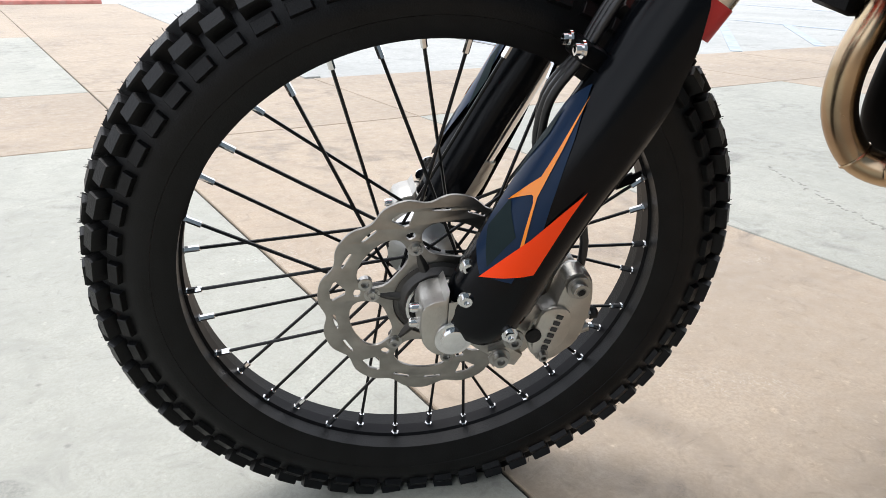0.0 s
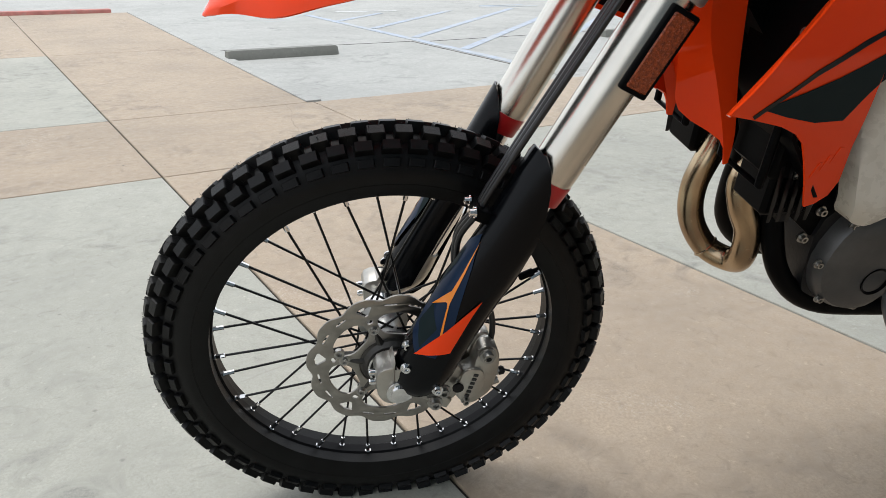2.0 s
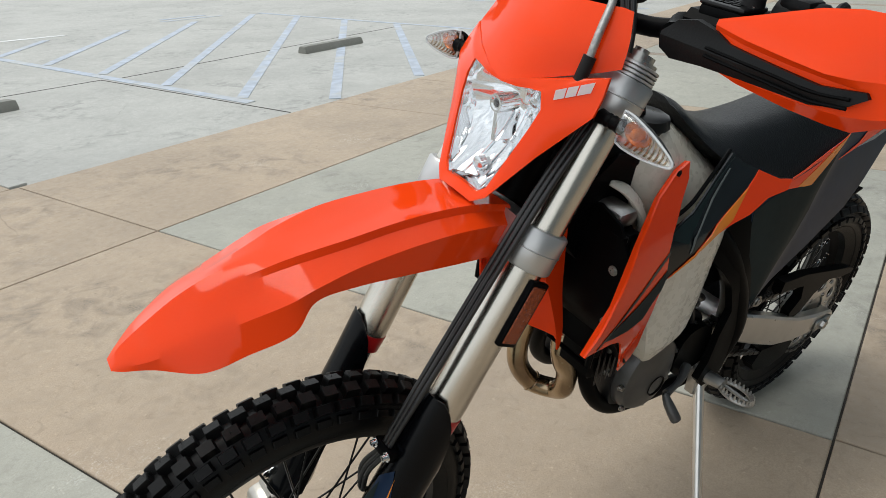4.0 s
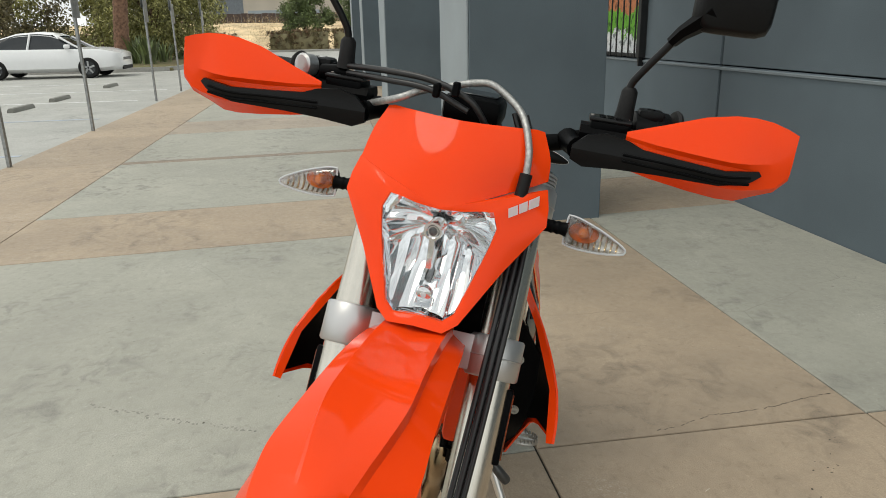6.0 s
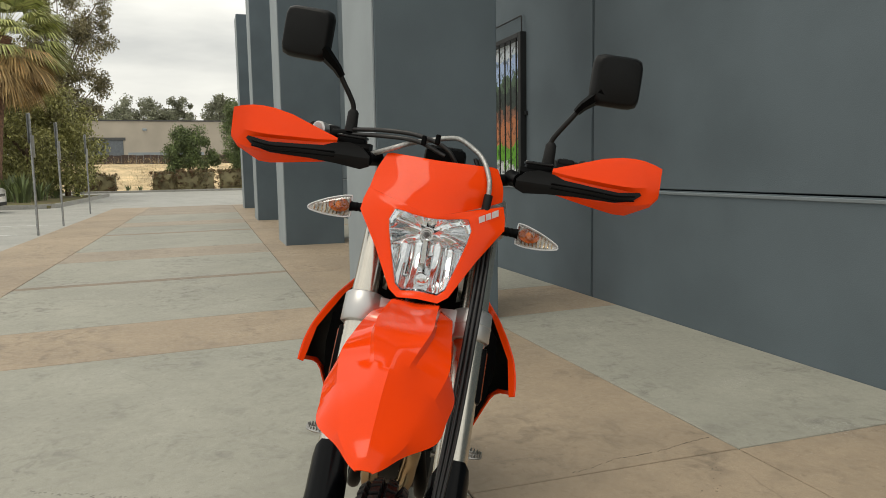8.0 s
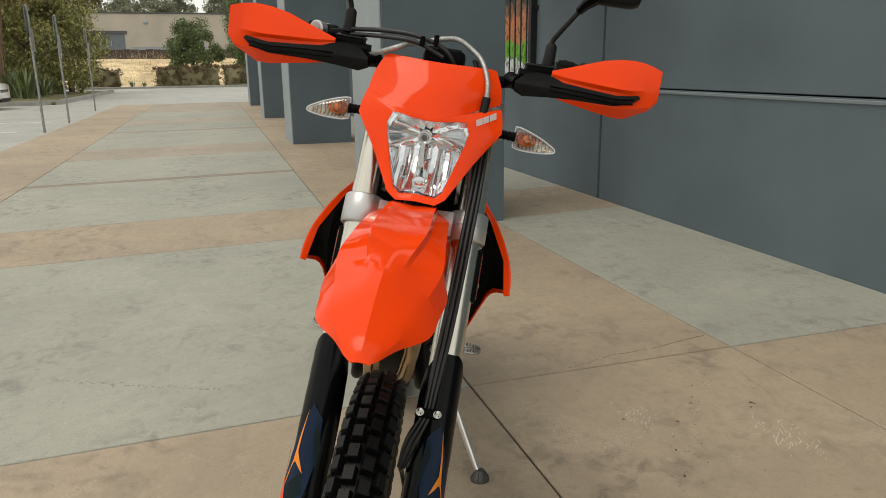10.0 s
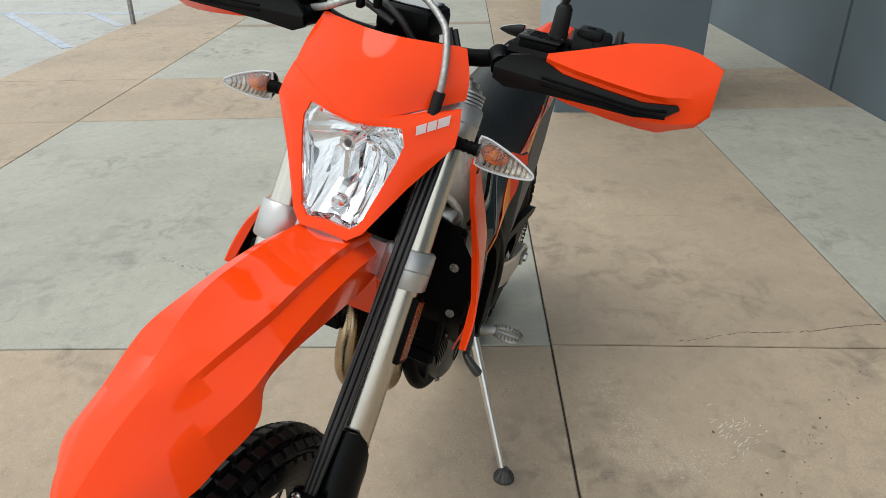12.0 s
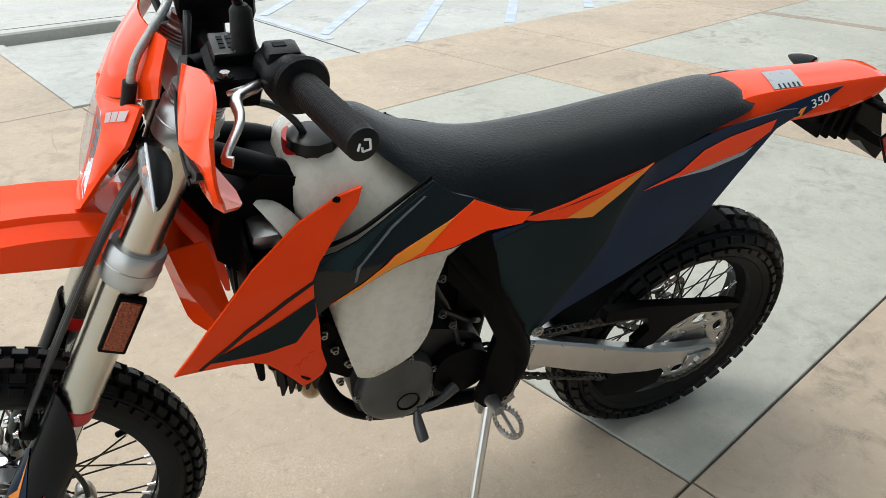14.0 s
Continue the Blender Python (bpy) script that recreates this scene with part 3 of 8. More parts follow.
def print_material():
    """A garden-like print: sky over dark leaves, brown earth, grass, white pickets at the foot."""
    m = bpy.data.materials.new("printed_panel")
    m.use_nodes = True
    n, l = m.node_tree.nodes, m.node_tree.links
    p = n["Principled BSDF"]
    p.inputs["Roughness"].default_value = 0.35
    co = n.new("ShaderNodeTexCoord")
    sep = n.new("ShaderNodeSeparateXYZ")
    l.new(co.outputs["Object"], sep.inputs[0])
    nz = n.new("ShaderNodeTexNoise")
    nz.inputs["Scale"].default_value, nz.inputs["Detail"].default_value = 6.0, 5
    l.new(co.outputs["Object"], nz.inputs["Vector"])
    ma = n.new("ShaderNodeMath")
    ma.operation = "MULTIPLY_ADD"
    ma.inputs[1].default_value = 0.5
    l.new(nz.outputs["Fac"], ma.inputs[0])
    l.new(sep.outputs["Z"], ma.inputs[2])
    mr = n.new("ShaderNodeMapRange")
    mr.inputs["From Min"].default_value, mr.inputs["From Max"].default_value = 1.25, 2.9
    l.new(ma.outputs[0], mr.inputs["Value"])
    rp = n.new("ShaderNodeValToRGB")
    rp.color_ramp.interpolation = "CONSTANT"
    e = rp.color_ramp.elements
    e[0].position, e[0].color = 0.0, (0.75, 0.78, 0.8, 1)
    e[1].position, e[1].color = 0.14, (0.16, 0.45, 0.04, 1)
    for pos, c in ((0.27, (0.6, 0.22, 0.1, 1)), (0.44, (0.3, 0.14, 0.09, 1)), (0.52, (0.04, 0.06, 0.05, 1)), (0.66, (0.1, 0.16, 0.1, 1)), (0.74, (0.5, 0.66, 0.95, 1)), (0.86, (0.85, 0.92, 1.0, 1))):
        x = e.new(pos)
        x.color = c
    l.new(mr.outputs[0], rp.inputs["Fac"])
    v = n.new("ShaderNodeTexNoise")
    v.inputs["Scale"].default_value, v.inputs["Detail"].default_value = 17, 4
    l.new(co.outputs["Object"], v.inputs["Vector"])
    r2 = n.new("ShaderNodeMapRange")
    r2.inputs["From Min"].default_value, r2.inputs["From Max"].default_value = 0.52, 0.62
    l.new(v.outputs["Fac"], r2.inputs["Value"])
    mx = n.new("ShaderNodeMix")
    mx.data_type = "RGBA"
    mx.blend_type = "MULTIPLY"
    l.new(r2.outputs[0], mx.inputs[0])
    l.new(rp.outputs[0], mx.inputs[6])
    mx.inputs[7].default_value = (0.28, 0.30, 0.30, 1)
    l.new(mx.outputs[2], p.inputs["Base Color"])
    return m


part("printed_panel", box(6.66, 8.06, WB - 0.05, WB - 0.03, 1.04, 2.58), print_material(), window, "colourful printed panel with leaves, earth and pickets", smooth=False)
for i in range(9):
    a = 6.74 + i * 0.155
    part("bar", tube([(a, WB + 0.05, 1.0), (a, WB + 0.05, 2.6)], 0.009, 8, 1), BLACK_IRON, window)
part("rod", tube([(8.1, WB + 0.04, 2.80), (7.4, WB + 0.04, 2.80), (6.64, WB + 0.04, 2.80), (6.62, WB + 0.04, 2.79), (6.62, WB + 0.04, 2.62)], 0.008, 8, 1), BLACK_IRON, window)
part("hinge", box(6.55, 6.62, WB, WB + 0.03, 1.75, 1.79), BLACK_IRON, window, smooth=False)
part("hinge", box(6.63, 6.66, WB, WB + 0.05, 0.93, 1.01), BLACK_IRON, window, smooth=False)

# ---- things beyond the walkway ----
def sign_post(a, b, h=2.45, plate=0.55):
    t = thing("sign_post", "slim galvanised steel sign post with a plate near its top", "sign post", SITE @ pose(a, b, -0.011), "sign posts along the parking lot")
    part("post", box(-0.025, 0.025, -0.02, 0.02, 0, h, 0.006, 1), GALV, t)
    part("plate", box(-0.15, 0.15, 0.021, 0.025, h - plate - 0.05, h - 0.02, 0.001, 1), GALV, t, "metal sign plate seen on edge")
    part("plate", box(-0.15, 0.15, -0.03, -0.026, h - plate * 1.6, h - plate * 0.8, 0.001, 1), GALV, t)
    for z in (h - 0.12, h - plate * 0.7):
        part("bolt", turned([(0.024, 0.009), (0.031, 0.009), (0.033, 0.006)], "y", 8), GALV, t, m=Matrix.Translation((0, 0.0, z)))
    return t


for a in (8.0, 10.9, 15.7, 18.4, 24.0):
    sign_post(a, 4.35 if a > 20 else 4.15 if a > 12 else 4.0)

# planted island by the parking lot
island = part("planted_island", box(29.0, 44.0, 6.4, 19.0, -0.05, 0.10, 0.05, 3), LAWN)
island.matrix_world = SITE
tagged(island, "patchy green and brown lawn on a planted island", "lawn", kind="structure")
edge = bmesh.new()
pts = [(29.6, 19.0), (28.85, 12.0), (28.8, 7.3), (29.2, 6.5), (30.0, 6.25), (36.0, 6.2), (44.0, 6.2)]
sp = [Vector((*p, 0)) for p in spline(pts, 6)]
rings = []
for i, p in enumerate(sp):
    d = (sp[min(i + 1, len(sp) - 1)] - sp[max(i - 1, 0)]).normalized()
    s = Vector((-d.y, d.x, 0))
    rings.append([p + s * 0.08 + Vector((0, 0, -0.05)), p + s * 0.08 + Vector((0, 0, 0.13)), p + s * 0.06 + Vector((0, 0, 0.15)), p - s * 0.06 + Vector((0, 0, 0.15)), p - s * 0.09 + Vector((0, 0, -0.05))])
loft(rings, edge)
ikerb = part("island_kerb", edge, KERB)
ikerb.matrix_world = SITE
tagged(ikerb, "pale concrete kerb round the planted island", "kerb", kind="structure")

far_kerb = part("far_kerb", box(51.3, 51.5, -8, 30, -0.05, 0.13, 0.02, 1), KERB)
far_kerb.matrix_world = SITE
tagged(far_kerb, "pale concrete kerb at the end of the lot", "kerb", kind="structure")


def hedge(a, b0, b1, h, seed, mat=HEDGE_LEAF, depth=1.1, label="clipped dense dark green hedge with reddish tips"):
    t = thing("hedge", label, "hedge", SITE @ pose(a, (b0 + b1) / 2, 0), "clipped hedges along the lot")
    rg = random.Random(seed)
    w = b1 - b0
    core = box(-depth / 2 + 0.12, depth / 2 - 0.12, -w / 2 + 0.12, w / 2 - 0.12, 0, h - 0.12, 0.1, 2)
    part("core", core, LEAF_DARK, t)
    cs = []
    for _ in range(int(26 * w * h) + 20):
        x, y, z = rg.uniform(-depth / 2, depth / 2), rg.uniform(-w / 2, w / 2), rg.uniform(0.05, h)
        k = rg.randrange(3)
        if k == 0:
            x = -depth / 2 + rg.uniform(0, 0.1)
        elif k == 1:
            z = h - rg.uniform(0, 0.12)
        cs.append((x, y, z, 0.16))
    mesh_part("foliage", leaves(cs, 26, 1.0, 0.09, seed, 0, 0.4), mat, t)
    return t


hedge(52.6, 6.6, 9.4, 1.25, 1)
hedge(52.6, 2.55, 4.5, 1.3, 2)
hedge(52.4, 0.25, 2.9, 1.4, 3)
hedge(52.6, -1.9, 0.1, 1.4, 4)
hedge(50.0, 11.0, 17.5, 1.35, 5, HEDGE_LEAF, 1.2, "clipped hedge with dark reddish leaves")
hedge(46.5, 9.4, 14.0, 1.3, 6)


def tree(a, b, h, clumps, seed, leaf, size, per, trunk_r=0.22, droop=0.0, name="tree", label="", z0=0.0, limbs=9, narrow=0.35, group=""):
    """A tapered trunk, limbs that reach the clumps, and a crown of single leaves."""
    rg = random.Random(seed)
    t = thing(name, label, "tree", SITE @ pose(a, b, z0), group)
    top = min(c[2] for c in clumps) + 0.55 * (max(c[2] for c in clumps) - min(c[2] for c in clumps))
    trunk = tube([(0, 0, -0.1), (0.1 * h * 0.1, 0.05, top * 0.35), (-0.1, 0.15, top * 0.7), (0.1, 0.0, top)], [trunk_r, trunk_r * 0.75, trunk_r * 0.5, trunk_r * 0.15], 9, 4)
    for c in rg.sample(clumps, min(limbs, len(clumps))):
        z = min(max(c[2] * 0.5, top * 0.2), top * 0.9)
        tube([(0, 0.08, z), (c[0] * 0.45, c[1] * 0.45, z + (c[2] - z) * 0.6), (c[0], c[1], c[2])], [trunk_r * 0.35, trunk_r * 0.2, trunk_r * 0.06], 6, 4, trunk)
    part("trunk", trunk, BARK, t)
    mesh_part("crown", leaves(clumps, per, 1.0, size, seed, droop, narrow), leaf, t)
    return t


def cloud(seed, n, rx, ry, z0, z1, r0, r1, lean=0.0, taper=0.6):
    rg = random.Random(seed)
    out = []
    for _ in range(n):
        f = rg.random()
        w = (1 - taper * abs(f - 0.4) ** 1.2)
        ang, rad = rg.uniform(0, 2 * math.pi), rg.random() ** 0.5
        out.append((math.cos(ang) * rx * rad * w, math.sin(ang) * ry * rad * w + lean * f, z0 + (z1 - z0) * f, rg.uniform(r0, r1)))
    return out


# loose, drooping tree: dense below, open against the sky above
low = cloud(11, 75, 2.6, 3.3, 0.8, 5.2, 0.5, 1.1, 0.4, 0.3)
tree(40.5, 9.2, 9, low, 12, LEAF, 0.17, 480, 0.3, 0.9, "pepper_tree", "broad drooping pepper tree, dense and olive green", narrow=0.22)
high = cloud(13, 105, 2.0, 2.5, 4.0, 12.5, 0.35, 0.75, -0.5, 0.5)
tree(42.5, 8.0, 12, high, 14, LEAF_DARK, 0.13, 400, 0.16, 0.9, "eucalyptus_tree", "tall airy tree with small leaves and sky between", limbs=26, narrow=0.22)
tree(45.5, 13.5, 9, cloud(15, 70, 3, 4.2, 0.8, 9.5, 0.6, 1.2), 16, LEAF, 0.2, 380, 0.25, 0.6, "pepper_tree", "broad drooping pepper tree behind the palm", narrow=0.25)
tree(47.0, 19.0, 8, cloud(25, 60, 3, 4.0, 0.6, 6.5, 0.6, 1.2), 26, LEAF_DARK, 0.2, 380, 0.25, 0.6, "shade_tree", "dark green shade tree beside the lot", narrow=0.25)
tree(55.5, 1.9, 4, cloud(17, 40, 1.3, 1.75, 0.8, 4.3, 0.4, 0.75, 0, 0.8), 18, LEAF_BUSH, 0.13, 420, 0.12, 0.0, "bushy_tree", "rounded bushy green tree behind the hedge")
tree(54.0, -1.7, 5, cloud(19, 50, 1.3, 1.1, 0.8, 6.4, 0.35, 0.7, 0.2, 0.5), 20, LEAF_BUSH, 0.13, 300, 0.12, 0.2, "bushy_tree", "tall uneven green tree by the last column")

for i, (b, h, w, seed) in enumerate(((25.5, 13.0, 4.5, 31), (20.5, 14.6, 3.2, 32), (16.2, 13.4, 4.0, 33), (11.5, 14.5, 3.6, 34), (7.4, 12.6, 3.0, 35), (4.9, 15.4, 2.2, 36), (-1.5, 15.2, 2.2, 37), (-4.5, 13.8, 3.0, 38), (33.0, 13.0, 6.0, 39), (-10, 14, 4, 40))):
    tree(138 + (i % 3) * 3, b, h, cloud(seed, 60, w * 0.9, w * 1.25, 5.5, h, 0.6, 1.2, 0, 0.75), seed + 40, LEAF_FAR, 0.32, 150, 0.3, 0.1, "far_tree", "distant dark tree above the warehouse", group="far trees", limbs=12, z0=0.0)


def palm(a, b, h):
    t = thing("palm_tree", "fan palm with green fronds over a skirt of dry brown ones", "palm", SITE @ pose(a, b, 0))
    prof = []
    rg = random.Random(5)
    for i in range(40):
        z = h * i / 39
        prof.append((z - 0.1, 0.33 - 0.1 * i / 39 + (0.12 if i > 33 else 0) + 0.025 * (i % 2)))
    stem = turned(prof, "z", 16)
    for v in stem.verts:
        v.co.y -= 0.85 * max(0, v.co.z / h) ** 1.3
    part("trunk", stem, PALM_BARK, t)
    for name, mat, n, e0, e1, ln in (("fronds", FROND, 95, -0.5, 1.25, 2.35), ("dry_fronds", FROND_DRY, 80, -1.35, -0.4, 2.2)):
        verts, faces = [], []
        for _ in range(n):
            az, el = rg.uniform(0, 2 * math.pi), rg.uniform(e0, e1)
            d = Vector((math.cos(az) * math.cos(el), math.sin(az) * math.cos(el), math.sin(el)))
            s = d.cross(Vector((0, 0, 1))).normalized()
            up = s.cross(d)
            root = Vector((0, -0.85, h - 0.1 + rg.uniform(-0.25, 0.25)))
            hub = root + d * ln * rg.uniform(0.55, 0.75)
            i0 = len(verts)
            verts += [root + s * 0.02, root - s * 0.02, hub - s * 0.012, hub + s * 0.012]
            faces.append((i0, i0 + 1, i0 + 2, i0 + 3))
            for k in range(24):
                f = -1.25 + 2.5 * k / 23
                w = (d * math.cos(f) + s * math.sin(f) + up * 0.12 * math.cos(f * 1.2)).normalized()
                le = ln * (0.62 - 0.1 * abs(f)) * rg.uniform(0.85, 1.1)
                q = w.cross(up).normalized() * 0.04
                mid, end = hub + w * le * 0.6, hub + w * le + Vector((0, 0, -0.28 * le - 0.1))
                j = len(verts)
                verts += [hub, mid + q, end, mid - q]
                faces.append((j, j + 1, j + 2, j + 3))
        me = bpy.data.meshes.new(name)
        me.from_pydata([tuple(v) for v in verts], [], faces)
        mesh_part(name, me, mat, t)
    return t


palm(34.2, 9.5, 7.1)


def strap_plant(a, b, n, size, seed):
    t = thing("strap_leaf_plant", "clump of upright green strap leaves", "plant", SITE @ pose(a, b, 0.09))
    rg = random.Random(seed)
    bm = bmesh.new()
    for i in range(n):
        az, r = rg.uniform(0, 6.28), rg.uniform(0.02, 0.35) * size
        x, y = math.cos(az) * r, math.sin(az) * r
        o, h = rg.uniform(0.15, 0.55) * size, rg.uniform(0.6, 1.15) * size
        d = Vector((math.cos(az), math.sin(az), 0))
        s = Vector((-d.y, d.x, 0)) * 0.045 * size
        rows = []
        for f in (0, 0.35, 0.7, 1.0):
            c = Vector((x, y, 0)) + d * o * f * f + Vector((0, 0, h * f * (1 - 0.12 * f)))
            w = (0.4, 1.0, 0.8, 0.05)[(0, 0.35, 0.7, 1.0).index(f)]
            rows.append([c - s * w, c + s * w])
        loft(rows, bm, False, False)
    part("strap_leaves", bm, LEAF_BUSH, t)
    return t


for i, (a, b, s) in enumerate(((33.2, 8.2, 1.3), (34.5, 9.0, 1.3), (35.5, 8.0, 1.1), (37.5, 9.5, 1.2), (39, 8.0, 0.7), (41, 7.3, 0.6))):
    strap_plant(a, b, 30, s, 50 + i)
strap_plant(51.9, 5.9, 30, 0.5, 60)
strap_plant(51.9, 5.2, 26, 0.45, 61)

# dry field, fence and warehouse behind the hedge
bank = bmesh.new()
rows = []
rg = random.Random(9)
for i in range(26):
    a = 53.6 + i * 1.0
    f = min(1, max(0, (a - 54) / 20))
    rows.append([(a, b, -0.05 + 2.2 * f * f * (3 - 2 * f) + rg.uniform(-0.06, 0.06)) for b in np.linspace(-40, 50, 60)])
loft(rows, bank, False, False)
field = part("dry_grass_bank", bank, DRY_GRASS)
field.matrix_world = SITE
tagged(field, "straw-coloured dry grass bank behind the hedge", "grass", kind="structure")
cs = [(rg.uniform(56, 77), rg.uniform(-4, 16), 0, 0.8) for _ in range(420)]
cs = [(a, b, 2.2 * min(1, max(0, (a - 54) / 20)) ** 2 * (3 - 2 * min(1, max(0, (a - 54) / 20))), r) for a, b, _, r in cs]
grass = mesh_part("dry_grass_tufts", leaves(cs, 40, 1.0, 0.16, 8, -2.5, 0.06), DRY_GRASS, None)
grass.matrix_world = SITE
tagged(grass, "loose tufts of dry straw-coloured grass", "grass", kind="stuff")

fence = thing("board_fence", "dark brown solid board fence beyond the dry field", "fence", SITE @ pose(79, 0, 1.9))
for i in range(44):
    part("board", box(0, 0.05, -12 + i * 0.7, -12 + i * 0.7 + 0.67, 0, 1.25 + 0.03 * (i % 3)), DARK_FENCE, fence, smooth=False)

house = thing("warehouse", "long beige flat-roofed warehouse with a grey roll-up door", "building", SITE @ pose(98, 0, 0))
part("wall", box(0, 14, -32, 15.0, 0, 7.9, 0.03, 1), BEIGE, house, smooth=False)
part("roof", box(-0.12, 14.1, -32.1, 15.1, 7.9, 8.05), ROOF_DARK, house, smooth=False)
door = part("roll_up_door", box(-0.06, -0.004, 10.6, 14.6, 2.2, 5.5), SHUTTER, house, "grey metal roll-up door", smooth=False)
for i in range(12):
    part("slat", box(-0.085, -0.061, 10.65, 14.55, 2.3 + i * 0.265, 2.5 + i * 0.265), SHUTTER, door, smooth=False)
part("door_head", box(-0.2, -0.004, 10.3, 14.9, 5.5, 5.85), ROOF_DARK, house, smooth=False)
part("loading_dock_wall", box(-3.0, -2.8, 1.0, 9.8, 1.5, 3.9), PALE, house, "pale low wall in front of the building", smooth=False)
for b, z in ((8.0, 6.9), (3.2, 6.9), (-2.5, 6.9)):
    part("wall_lamp", box(-0.2, -0.004, b - 0.25, b + 0.25, z - 0.2, z + 0.1, 0.05, 1), PALE, house)


def parked_car():
    """A white four-door saloon; local x points to its nose."""
    car = thing("car", "white four-door saloon parked nose towards the walkway", "car", SITE @ pose(26.4, 9.75, -0.011, 0, 0, -90))
    L, Wd = 4.85, 0.92

    def section(x):
        f = x / L
        nose, tail = max(0, (x - 1.75) / 0.68), max(0, (-1.95 - x) / 0.48)
        hw = Wd * (1 - 0.13 * nose ** 2 - 0.08 * tail ** 2)
        belt = 0.93 - 0.05 * f - 0.15 * nose ** 1.4 - 0.02 * tail
        low = 0.2 + 0.06 * nose + 0.1 * tail
        return hw, belt, low
    rings = []
    for x in np.linspace(-L / 2, L / 2, 33):
        hw, belt, low = section(x)
        end = 0.82 if abs(abs(x) - L / 2) < 0.01 else 1.0
        hw *= end
        mid = (belt + low) / 2
        rings.append([(x, -hw * 0.8, low), (x, -hw * 0.98, low + 0.12), (x, -hw, mid), (x, -hw * 0.985, belt - 0.08), (x, -hw * 0.93, belt), (x, -hw * 0.5, belt + 0.05), (x, 0, belt + 0.065),
                      (x, hw * 0.5, belt + 0.05), (x, hw * 0.93, belt), (x, hw * 0.985, belt - 0.08), (x, hw, mid), (x, hw * 0.98, low + 0.12), (x, hw * 0.8, low)])
    body = part("body", loft(rings), CAR_WHITE, car)
    def cab(inset, grow):
        rr = []
        for x, z, w in ((-1.85, 0.93, 0.78), (-1.25, 1.28, 0.66), (-0.75, 1.42, 0.62), (-0.1, 1.46, 0.61), (0.35, 1.41, 0.62), (0.75, 1.2, 0.68), (1.25, 0.9, 0.78)):
            base = section(x)[1] - 0.02
            z = z + grow
            rr.append([(x, -0.8 - inset, base), (x, -(w + 0.8) / 2 - inset, (base + z) / 2), (x, -w - inset, z - 0.05), (x, -w * 0.75, z), (x, 0, z + 0.02), (x, w * 0.75, z), (x, w + inset, z - 0.05), (x, (w + 0.8) / 2 + inset, (base + z) / 2), (x, 0.8 + inset, base)])
        return loft(rr)
    part("cabin_glass", cab(0.0, 0.0), CAR_GLASS, car, "dark tinted car windows")
    roof = []
    for x, z, w in ((-1.3, 1.27, 0.66), (-0.75, 1.425, 0.63), (-0.1, 1.465, 0.62), (0.3, 1.425, 0.63), (0.55, 1.34, 0.65)):
        roof.append([(x, -w - 0.012, z - 0.085), (x, -w * 0.76, z + 0.012), (x, 0, z + 0.032), (x, w * 0.76, z + 0.012), (x, w + 0.012, z - 0.085)])
    part("roof", sheet(roof, 0.02), CAR_WHITE, car)
    for s in (-1, 1):
        for pts in (((0.55, 0.66, 1.33), (0.95, 0.73, 1.08), (1.3, 0.79, 0.9)), ((-0.3, 0.67, 1.4), (-0.35, 0.75, 1.15), (-0.4, 0.82, 0.93)), ((-1.3, 0.68, 1.25), (-1.6, 0.74, 1.08), (-1.9, 0.8, 0.93))):
            part("pillar", tube([(x, s * y, z) for x, y, z in pts], 0.035, 6, 3), CAR_WHITE, car)
        part("headlight", box(1.98, 2.3, s * 0.68 - 0.15, s * 0.68 + 0.15, 0.62, 0.76, 0.05, 2), LAMP_CLEAR, car, "clear headlight")
        part("tail_light", box(-2.44, -2.2, s * 0.7 - 0.13, s * 0.7 + 0.13, 0.72, 0.88, 0.04, 2), TAIL_RED, car, "red tail light")
        part("wing_mirror", box(0.78, 0.95, s * 0.98 - 0.1, s * 0.98 + 0.1, 0.95, 1.08, 0.04, 2), CAR_WHITE, car)
        for x in (1.42, -1.42):
            wh = part("wheel", turned([(-0.11, 0.2), (-0.11, 0.3), (-0.08, 0.33), (0.08, 0.33), (0.11, 0.3), (0.11, 0.2)], "y", 32), RUBBER, car, m=Matrix.Translation((x, s * 0.83, 0.33)))
            part("rim", turned([(-0.112, 0.03), (-0.115, 0.19), (-0.118, 0.215), (0.118, 0.215), (0.115, 0.19), (0.112, 0.03)], "y", 32), CAR_GLASS, wh, m=Matrix.Translation((x, s * 0.83, 0.33)))
            for k in range(5):
                sp_ = box(-0.03, 0.03, -0.012, 0.012, 0.03, 0.21, 0.006, 1)
                part("spoke", sp_, ALLOY, wh, m=Matrix.Translation((x, s * 0.948, 0.33)) @ Matrix.Rotation(2 * math.pi * k / 5, 4, "Y"))
    part("grille", box(2.36, 2.43, -0.5, 0.5, 0.52, 0.66, 0.03, 1), CAR_GLASS, car)
    part("bumper_intake", box(2.38, 2.44, -0.62, 0.62, 0.24, 0.38, 0.03, 1), RUBBER, car)
    return car


parked_car()

# ---- motorcycle ----
ORANGE = material("orange_plastic", (0.91, 0.061, 0.0065), 0.05, vary=0.0, scale=3, tint=(0.87, 0.055, 0.006), spec=0.2, rough_vary=0.02, bump_scale=30)
ORANGE_FILM = material("orange_decal", (0.98, 0.06, 0.004), 0.2, vary=0.02, scale=3, rough_vary=0.03, spec=0.25)
AMBER_FILM = material("light_orange_decal", (0.85, 0.25, 0.016), 0.22, vary=0.02, scale=3, rough_vary=0.03)
NAVY = material("dark_blue_decal", (0.009, 0.022, 0.052), 0.30, vary=0.1, scale=10, rough_vary=0.05, spec=0.12)
SLATE = material("slate_grey_decal", (0.016, 0.026, 0.028), 0.48, vary=0.1, scale=6, rough_vary=0.05, spec=0.04)
